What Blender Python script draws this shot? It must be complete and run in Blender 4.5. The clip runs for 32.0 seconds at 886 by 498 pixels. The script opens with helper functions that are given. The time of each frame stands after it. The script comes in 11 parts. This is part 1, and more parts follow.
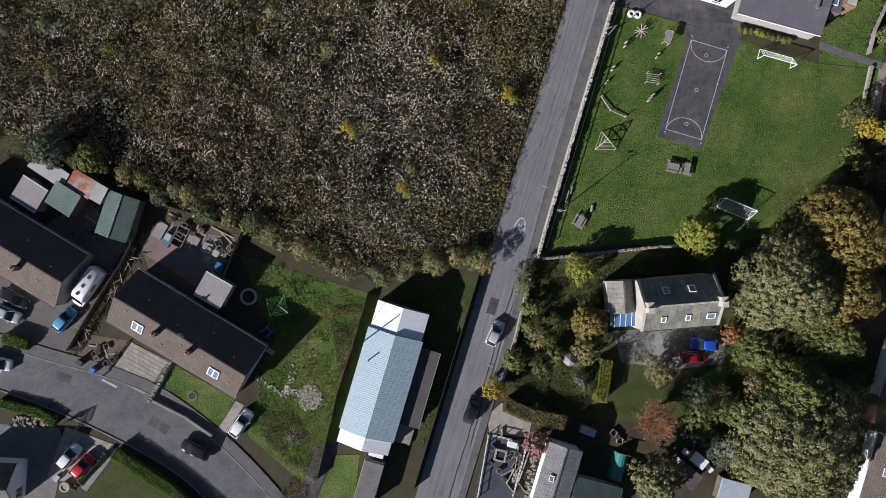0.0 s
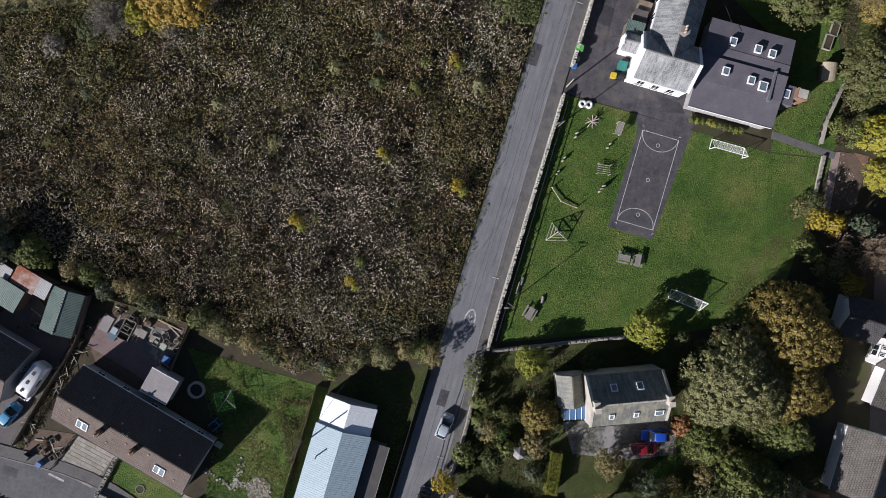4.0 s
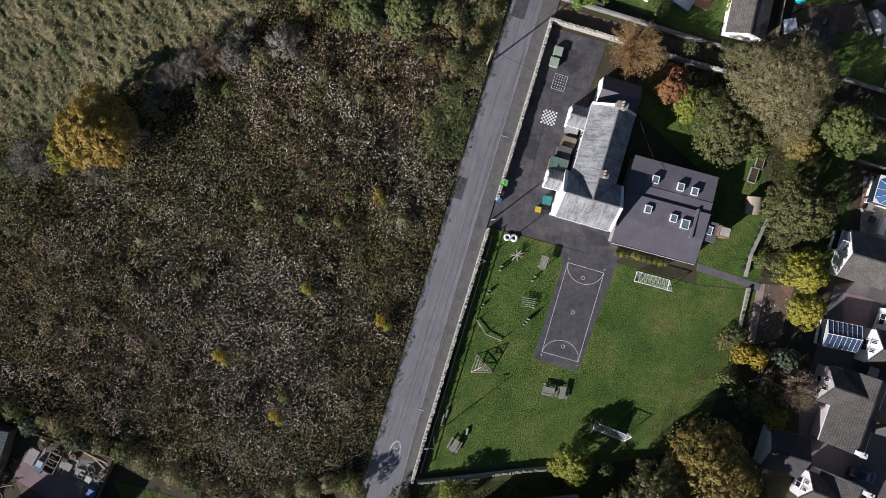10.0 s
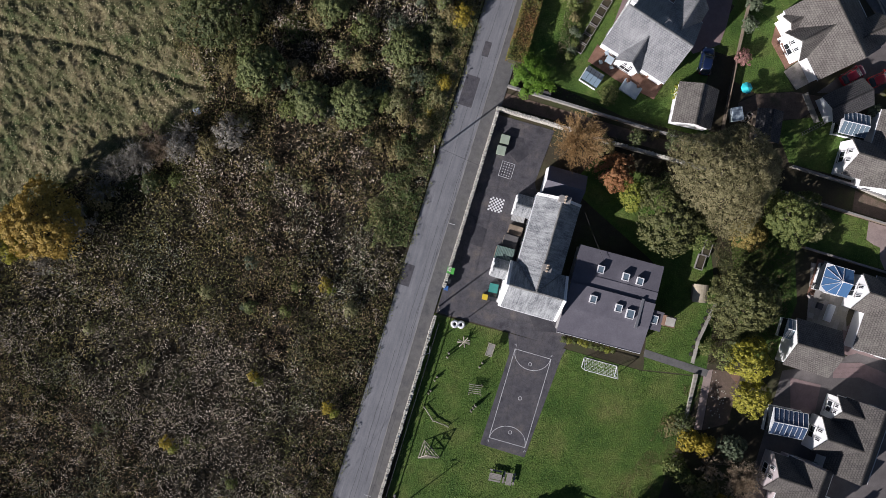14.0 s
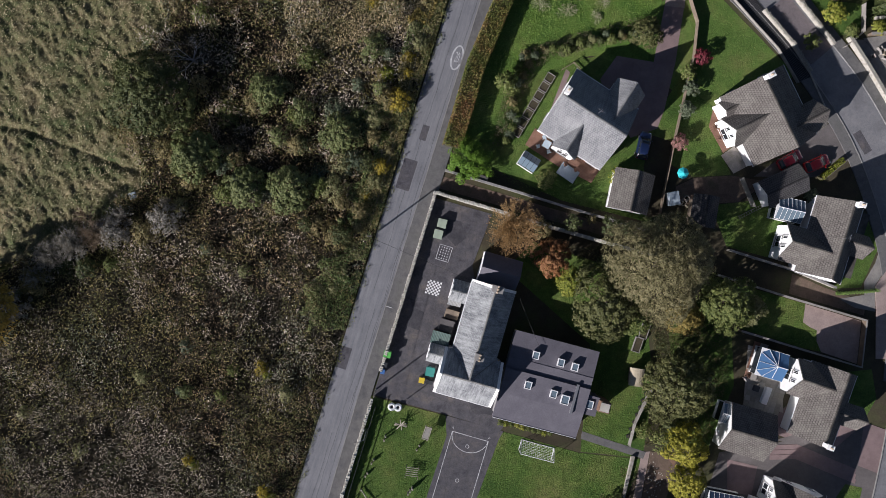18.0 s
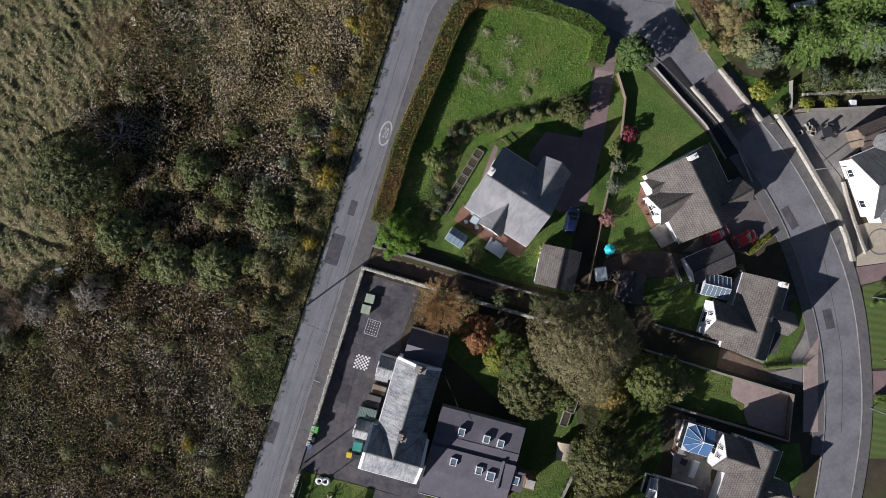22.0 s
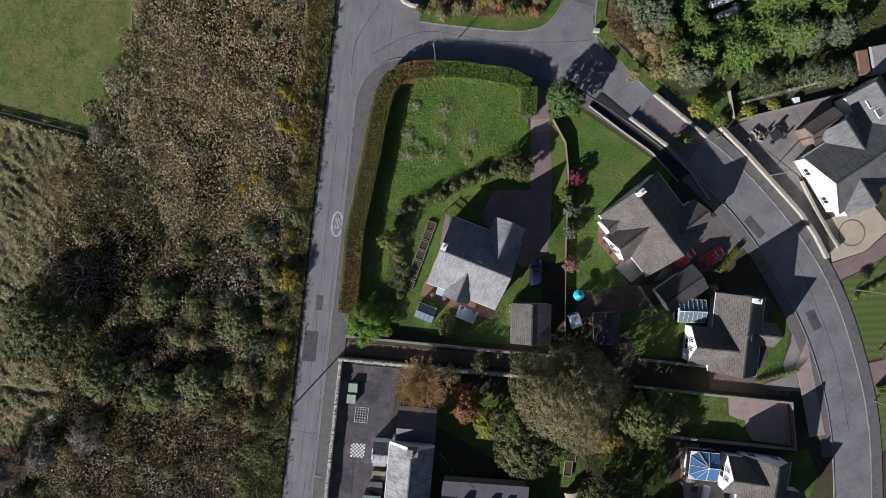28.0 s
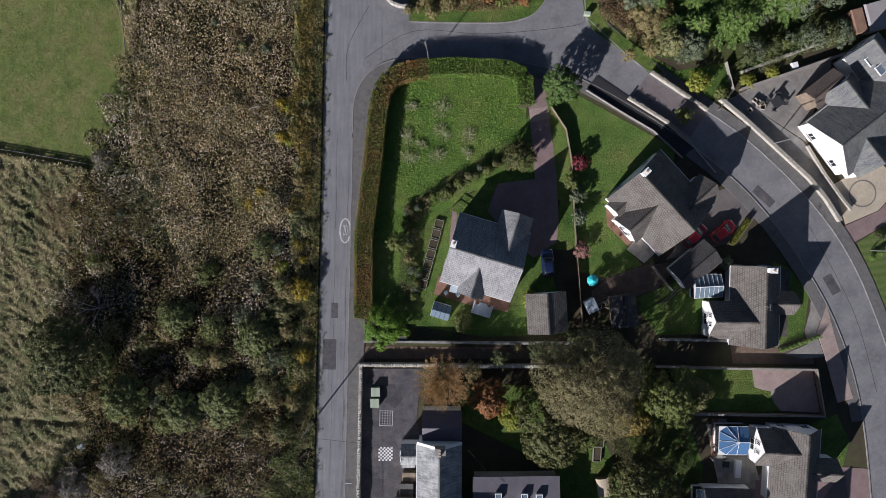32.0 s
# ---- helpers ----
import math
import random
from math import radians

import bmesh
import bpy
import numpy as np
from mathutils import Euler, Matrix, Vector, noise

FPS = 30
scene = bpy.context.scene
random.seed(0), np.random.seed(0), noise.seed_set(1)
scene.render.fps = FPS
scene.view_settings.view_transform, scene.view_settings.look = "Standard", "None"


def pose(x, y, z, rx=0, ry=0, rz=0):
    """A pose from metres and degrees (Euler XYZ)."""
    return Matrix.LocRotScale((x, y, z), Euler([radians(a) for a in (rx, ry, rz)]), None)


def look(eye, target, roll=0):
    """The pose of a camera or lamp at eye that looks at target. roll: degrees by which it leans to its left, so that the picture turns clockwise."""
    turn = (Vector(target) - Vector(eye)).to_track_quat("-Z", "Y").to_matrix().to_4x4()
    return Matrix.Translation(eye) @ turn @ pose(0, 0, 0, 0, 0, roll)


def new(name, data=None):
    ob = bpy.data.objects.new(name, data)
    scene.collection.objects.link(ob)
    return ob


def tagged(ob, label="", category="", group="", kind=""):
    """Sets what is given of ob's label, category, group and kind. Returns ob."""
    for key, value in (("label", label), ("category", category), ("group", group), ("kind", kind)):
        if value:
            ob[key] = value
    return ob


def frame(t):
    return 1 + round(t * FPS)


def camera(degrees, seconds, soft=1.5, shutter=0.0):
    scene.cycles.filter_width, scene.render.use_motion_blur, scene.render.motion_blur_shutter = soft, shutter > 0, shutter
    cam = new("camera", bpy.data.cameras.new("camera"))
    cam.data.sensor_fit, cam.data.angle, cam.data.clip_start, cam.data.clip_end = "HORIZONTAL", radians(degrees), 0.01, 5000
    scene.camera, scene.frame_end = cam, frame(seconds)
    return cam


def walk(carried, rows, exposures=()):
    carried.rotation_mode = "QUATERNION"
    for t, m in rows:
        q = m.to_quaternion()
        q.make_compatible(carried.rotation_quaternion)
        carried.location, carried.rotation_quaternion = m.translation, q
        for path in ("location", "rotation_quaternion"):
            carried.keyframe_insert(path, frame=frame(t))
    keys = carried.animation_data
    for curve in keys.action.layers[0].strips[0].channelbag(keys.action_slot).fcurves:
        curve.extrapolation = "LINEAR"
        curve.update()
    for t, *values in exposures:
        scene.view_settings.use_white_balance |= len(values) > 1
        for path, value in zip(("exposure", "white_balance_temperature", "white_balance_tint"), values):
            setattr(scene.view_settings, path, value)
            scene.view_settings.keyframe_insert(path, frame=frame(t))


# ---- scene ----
cam = camera(69.67, 32.0, soft=0.6)
PATH = [
    (0, 0.00, 0.00, 92.18, -0.74, -1.41, 0.00),
    (0.5, 0.78, 1.82, 92.16, -0.83, -1.39, -0.02),
    (1, 1.66, 3.62, 92.03, -0.89, -1.34, -0.00),
    (1.5, 2.53, 5.32, 91.96, -0.91, -1.34, -0.01),
    (2, 3.39, 7.03, 91.89, -0.95, -1.35, 0.00),
    (2.5, 4.23, 8.79, 91.80, -1.02, -1.44, 0.00),
    (3, 5.02, 10.53, 91.70, -1.08, -1.56, 0.01),
    (3.5, 5.88, 12.21, 91.61, -1.12, -1.65, 0.01),
    (5.5, 9.41, 19.14, 91.33, -1.44, -1.87, 0.01),
    (6, 10.04, 20.73, 91.21, -1.45, -2.05, 0.03),
    (6.5, 10.76, 22.41, 91.16, -1.49, -2.16, 0.02),
    (7, 11.64, 24.08, 91.16, -1.53, -2.19, 0.02),
    (7.5, 12.48, 25.66, 91.20, -1.53, -2.20, 0.02),
    (8, 13.46, 27.23, 91.23, -1.50, -2.14, 0.05),
    (8.5, 14.51, 28.80, 91.45, -1.53, -2.03, 0.17),
    (9, 15.56, 30.39, 91.59, -1.51, -1.91, 0.11),
    (9.5, 16.59, 31.92, 91.65, -1.46, -1.82, 0.15),
    (10, 17.55, 33.42, 91.76, -1.41, -1.70, 0.16),
    (10.5, 18.58, 34.96, 91.75, -1.35, -1.67, 0.16),
    (11, 19.56, 36.43, 91.71, -1.34, -1.62, 0.18),
    (11.5, 20.48, 37.94, 91.72, -1.29, -1.64, 0.24),
    (12, 21.40, 39.45, 91.74, -1.23, -1.63, 0.19),
    (12.5, 22.31, 40.99, 91.84, -1.21, -1.62, 0.20),
    (13, 23.29, 42.55, 91.94, -1.20, -1.59, 0.25),
    (13.5, 24.35, 44.21, 91.94, -1.26, -1.55, 0.23),
    (14, 25.29, 45.89, 91.99, -1.35, -1.59, 0.29),
    (14.5, 26.24, 47.56, 91.91, -1.42, -1.63, 0.31),
    (16.5, 30.35, 53.70, 91.91, -1.41, -1.74, 0.41),
    (17, 31.43, 55.18, 91.93, -1.42, -1.82, 0.44),
    (17.5, 32.58, 56.65, 91.97, -1.42, -1.87, 0.45),
    (18, 33.71, 58.06, 92.03, -1.42, -1.93, 0.50),
    (18.5, 34.87, 59.45, 92.07, -1.40, -1.97, 0.52),
    (19, 36.03, 60.83, 92.14, -1.41, -2.01, 0.53),
    (19.5, 37.28, 62.22, 92.17, -1.42, -2.04, 0.58),
    (20, 38.55, 63.60, 92.22, -1.41, -2.06, 0.60),
    (20.5, 39.72, 64.89, 92.25, -1.36, -2.14, 0.62),
    (21, 40.96, 66.14, 92.29, -1.32, -2.19, 0.68),
    (21.5, 42.22, 67.44, 92.36, -1.29, -2.20, 0.69),
    (22, 43.48, 68.84, 92.41, -1.33, -2.23, 0.73),
    (22.5, 44.78, 70.26, 92.40, -1.40, -2.24, 0.75),
    (23, 46.03, 71.65, 92.45, -1.42, -2.28, 0.81),
    (23.5, 47.26, 72.99, 92.54, -1.41, -2.35, 0.83),
    (24, 48.54, 74.23, 92.52, -1.36, -2.40, 0.85),
    (24.5, 49.87, 75.47, 92.59, -1.33, -2.41, 0.89),
    (25, 51.26, 76.71, 92.76, -1.28, -2.38, 0.89),
    (25.5, 52.44, 77.88, 92.88, -1.21, -2.13, 0.88),
    (26, 52.91, 78.76, 92.95, -1.22, -1.59, -0.83),
    (26.5, 52.97, 79.38, 92.96, -1.24, -0.93, -7.47),
    (27, 52.91, 79.35, 92.90, -1.29, -0.77, -12.60),
    (27.5, 52.85, 79.32, 92.84, -1.33, -0.61, -13.40),
    (28, 52.79, 79.29, 92.78, -1.37, -0.45, -10.30),
    (28.5, 52.73, 79.26, 92.71, -1.41, -0.29, -5.76),
    (29, 52.88, 78.88, 92.75, -1.32, -0.14, -1.07),
    (29.5, 52.93, 78.53, 92.79, -1.22, -0.02, 3.33),
    (30, 52.92, 78.24, 92.79, -1.16, 0.01, 7.38),
    (30.5, 52.90, 78.21, 92.80, -1.15, 0.00, 5.82),
    (31, 52.81, 78.43, 92.79, -1.21, 0.06, -1.35),
    (31.5, 52.69, 78.81, 92.82, -1.37, 0.14, -8.83),
    (32, 52.62, 79.23, 92.73, -1.52, 0.22, -15.37),
]
walk(cam, [(row[0], pose(*row[1:])) for row in PATH], [(0, 0.56, 6230, 15), (32, 0.56, 6230, 15)])

# ---- world and sun ----
SUN_TO = 37.0      # the way the shadows fall, degrees from +x
SUN_EL = 22.5
world = bpy.data.worlds.new("sky")
scene.world = world
world.use_nodes = True
sky = world.node_tree.nodes.new("ShaderNodeTexSky")
sky.sky_type, sky.sun_disc = "NISHITA", False
sky.air_density, sky.dust_density, sky.ozone_density = 0.65, 0.4, 1.0
sky.sun_elevation, sky.sun_rotation = radians(SUN_EL), radians(90 - (SUN_TO + 180))
world.node_tree.links.new(sky.outputs[0], world.node_tree.nodes["Background"].inputs[0])
world.node_tree.nodes["Background"].inputs[1].default_value = 0.041
lamp = bpy.data.lights.new("sun", "SUN")
lamp.energy, lamp.angle, lamp.color = 5.0, radians(0.5), (1.0, 0.96, 0.935)
sun = new("sun", lamp)
sun.matrix_basis = look((0, 0, 0), (math.cos(radians(SUN_TO)) * math.cos(radians(SUN_EL)), math.sin(radians(SUN_TO)) * math.cos(radians(SUN_EL)), -math.sin(radians(SUN_EL))))

# ---- materials ----
def nodes_of(name):
    m = bpy.data.materials.new(name)
    m.use_nodes = True
    nt = m.node_tree
    return m, nt, nt.nodes["Principled BSDF"]


def ramp_node(nt, cols, spread=(0.3, 0.7)):
    r = nt.nodes.new("ShaderNodeValToRGB")
    e = r.color_ramp.elements
    n = len(cols)
    while len(e) < n:
        e.new(0.5)
    for i, c in enumerate(cols):
        e[i].position = spread[0] + (spread[1] - spread[0]) * i / max(1, n - 1)
        e[i].color = (*c, 1)
    return r


def noise_node(nt, vec, scale, detail=4, rough=0.6):
    n = nt.nodes.new("ShaderNodeTexNoise")
    n.inputs["Scale"].default_value, n.inputs["Detail"].default_value, n.inputs["Roughness"].default_value = scale, detail, rough
    nt.links.new(vec, n.inputs["Vector"])
    return n.outputs["Fac"]


def position(nt):
    return nt.nodes.new("ShaderNodeNewGeometry").outputs["Position"]


def math_node(nt, op, a, b):
    n = nt.nodes.new("ShaderNodeMath")
    n.operation = op
    for i, v in enumerate((a, b)):
        if isinstance(v, (int, float)):
            n.inputs[i].default_value = v
        else:
            nt.links.new(v, n.inputs[i])
    return n.outputs[0]


def scaled(nt, col, fac):
    """Colour times a grey value."""
    n = nt.nodes.new("ShaderNodeMix")
    n.data_type, n.blend_type = "RGBA", "MULTIPLY"
    n.inputs[0].default_value = 1
    nt.links.new(col, n.inputs[6])
    nt.links.new(fac, n.inputs[7])
    return n.outputs[2]


def mixed(nt, fac, a, b):
    n = nt.nodes.new("ShaderNodeMix")
    n.data_type = "RGBA"
    nt.links.new(fac, n.inputs[0])
    for i, v in ((6, a), (7, b)):
        if isinstance(v, tuple):
            n.inputs[i].default_value = (*v, 1)
        else:
            nt.links.new(v, n.inputs[i])
    return n.outputs[2]


def bumped(nt, bsdf, height, strength, dist):
    b = nt.nodes.new("ShaderNodeBump")
    b.inputs["Strength"].default_value, b.inputs["Distance"].default_value = strength, dist
    nt.links.new(height, b.inputs["Height"])
    nt.links.new(b.outputs[0], bsdf.inputs["Normal"])


def surface(name, cols, scale=0.3, fine=6.0, vary=0.35, rough=0.85, bump=0.4, dist=0.03, metal=0.0, spec=0.3, spread=(0.3, 0.7)):
    m, nt, bsdf = nodes_of(name)
    p = position(nt)
    big, small, tiny = noise_node(nt, p, scale, 5), noise_node(nt, p, fine, 5, 0.7), noise_node(nt, p, fine * 0.22, 3)
    col = ramp_node(nt, cols, spread)
    nt.links.new(big, col.inputs[0])
    f = math_node(nt, "ADD", math_node(nt, "MULTIPLY", small, vary * 1.6), math_node(nt, "MULTIPLY", tiny, vary))
    f = math_node(nt, "ADD", f, 1 - vary * 1.3)
    nt.links.new(scaled(nt, col.outputs[0], f), bsdf.inputs["Base Color"])
    bsdf.inputs["Roughness"].default_value, bsdf.inputs["Metallic"].default_value = rough, metal
    bsdf.inputs["Specular IOR Level"].default_value = spec
    if bump:
        bumped(nt, bsdf, small, bump, dist)
    return m


def road_surface(name, cols, turn, scale=0.25, fine=9, vary=0.45):
    """Asphalt worn in long streaks by the wheels, with fine chippings."""
    m, nt, bsdf = nodes_of(name)
    p = position(nt)
    mp = nt.nodes.new("ShaderNodeMapping")
    mp.vector_type = "TEXTURE"
    mp.inputs["Rotation"].default_value = (0, 0, radians(turn))
    mp.inputs["Scale"].default_value = (14.0, 1.0, 1.0)
    nt.links.new(p, mp.inputs[0])
    streak, big, small = noise_node(nt, mp.outputs[0], 2.2, 4, 0.65), noise_node(nt, p, scale, 6, 0.7), noise_node(nt, p, fine, 4, 0.75)
    col = ramp_node(nt, cols, (0.28, 0.72))
    nt.links.new(math_node(nt, "ADD", math_node(nt, "MULTIPLY", streak, 0.55), math_node(nt, "MULTIPLY", big, 0.45)), col.inputs[0])
    f = math_node(nt, "ADD", math_node(nt, "MULTIPLY", small, vary * 2), 1 - vary)
    nt.links.new(scaled(nt, col.outputs[0], f), bsdf.inputs["Base Color"])
    bsdf.inputs["Roughness"].default_value = 0.85
    bsdf.inputs["Specular IOR Level"].default_value = 0.3
    bumped(nt, bsdf, small, 0.4, 0.02)
    return m


def leafy(name, cols, patch=0.08, rough=0.6, through_light=0.25, spread=(0.1, 0.9), each=0.55, drift=0.9):
    """Leaves: each its own shade, with drifts of colour."""
    m, nt, bsdf = nodes_of(name)
    geo = nt.nodes.new("ShaderNodeNewGeometry")
    col = ramp_node(nt, cols, spread)
    big = noise_node(nt, geo.outputs["Position"], patch, 4)
    v = math_node(nt, "ADD", math_node(nt, "MULTIPLY", geo.outputs["Random Per Island"], each), math_node(nt, "MULTIPLY", math_node(nt, "SUBTRACT", big, 0.5 - 0.25 / drift), drift))
    nt.links.new(v, col.inputs[0])
    nt.links.new(col.outputs[0], bsdf.inputs["Base Color"])
    bsdf.inputs["Roughness"].default_value = rough
    bsdf.inputs["Specular IOR Level"].default_value = 0.25
    tr = nt.nodes.new("ShaderNodeBsdfTranslucent")
    nt.links.new(col.outputs[0], tr.inputs[0])
    mix = nt.nodes.new("ShaderNodeMixShader")
    mix.inputs[0].default_value = through_light
    nt.links.new(bsdf.outputs[0], mix.inputs[1])
    nt.links.new(tr.outputs[0], mix.inputs[2])
    nt.links.new(mix.outputs[0], nt.nodes["Material Output"].inputs[0])
    return m


def tiled(name, cols, w=0.33, h=0.3, mortar=0.02, rough=0.7, stain=(0.5, 0.5, 0.45), stain_amount=0.4, bump=0.6, spec=0.3, gap=0.45, streak=False):
    """Roof tiles or slabs laid by the metre coordinates of the slope."""
    m, nt, bsdf = nodes_of(name)
    uv = nt.nodes.new("ShaderNodeUVMap").outputs[0]
    br = nt.nodes.new("ShaderNodeTexBrick")
    nt.links.new(uv, br.inputs["Vector"])
    br.inputs["Color1"].default_value, br.inputs["Color2"].default_value = (*cols[0], 1), (*cols[1], 1)
    br.inputs["Mortar"].default_value = (*[c * gap for c in cols[0]], 1)
    br.inputs["Scale"].default_value, br.inputs["Mortar Size"].default_value = 1.0, mortar
    br.inputs["Brick Width"].default_value, br.inputs["Row Height"].default_value = w, h
    p = position(nt)
    n1, n2 = noise_node(nt, p, 0.5, 5, 0.65), noise_node(nt, p, 7, 4, 0.7)
    if streak:
        # runs of lichen and damp down the slope
        mp = nt.nodes.new("ShaderNodeMapping")
        mp.inputs["Scale"].default_value = (3.4, 0.45, 1.0)
        nt.links.new(uv, mp.inputs[0])
        n1 = math_node(nt, "ADD", math_node(nt, "MULTIPLY", n1, 0.45), math_node(nt, "MULTIPLY", noise_node(nt, mp.outputs[0], 1.0, 4, 0.7), 0.55))
    fac = math_node(nt, "MULTIPLY", math_node(nt, "MAXIMUM", math_node(nt, "SUBTRACT", n1, 0.42), 0.0), stain_amount * 4)
    col = mixed(nt, fac, br.outputs[0], stain)
    f = math_node(nt, "ADD", math_node(nt, "MULTIPLY", n2, 0.7), 0.65)
    nt.links.new(scaled(nt, col, f), bsdf.inputs["Base Color"])
    bsdf.inputs["Roughness"].default_value = rough
    bsdf.inputs["Specular IOR Level"].default_value = spec
    bumped(nt, bsdf, math_node(nt, "ADD", n2, math_node(nt, "MULTIPLY", br.outputs["Fac"], -0.8)), bump, 0.02)
    return m


def paint(name, col, rough=0.35, coat=0.0, metal=0.0):
    m, nt, bsdf = nodes_of(name)
    n = noise_node(nt, position(nt), 5, 4)
    r = ramp_node(nt, [tuple(c * 0.88 for c in col), col])
    nt.links.new(n, r.inputs[0])
    nt.links.new(r.outputs[0], bsdf.inputs["Base Color"])
    bsdf.inputs["Roughness"].default_value, bsdf.inputs["Metallic"].default_value = rough, metal
    bsdf.inputs["Coat Weight"].default_value = coat
    return m


def glassy(name, col=(0.02, 0.025, 0.03), rough=0.06):
    m, nt, bsdf = nodes_of(name)
    bsdf.inputs["Base Color"].default_value = (*col, 1)
    bsdf.inputs["Roughness"].default_value = rough
    bsdf.inputs["Specular IOR Level"].default_value = 0.6
    return m


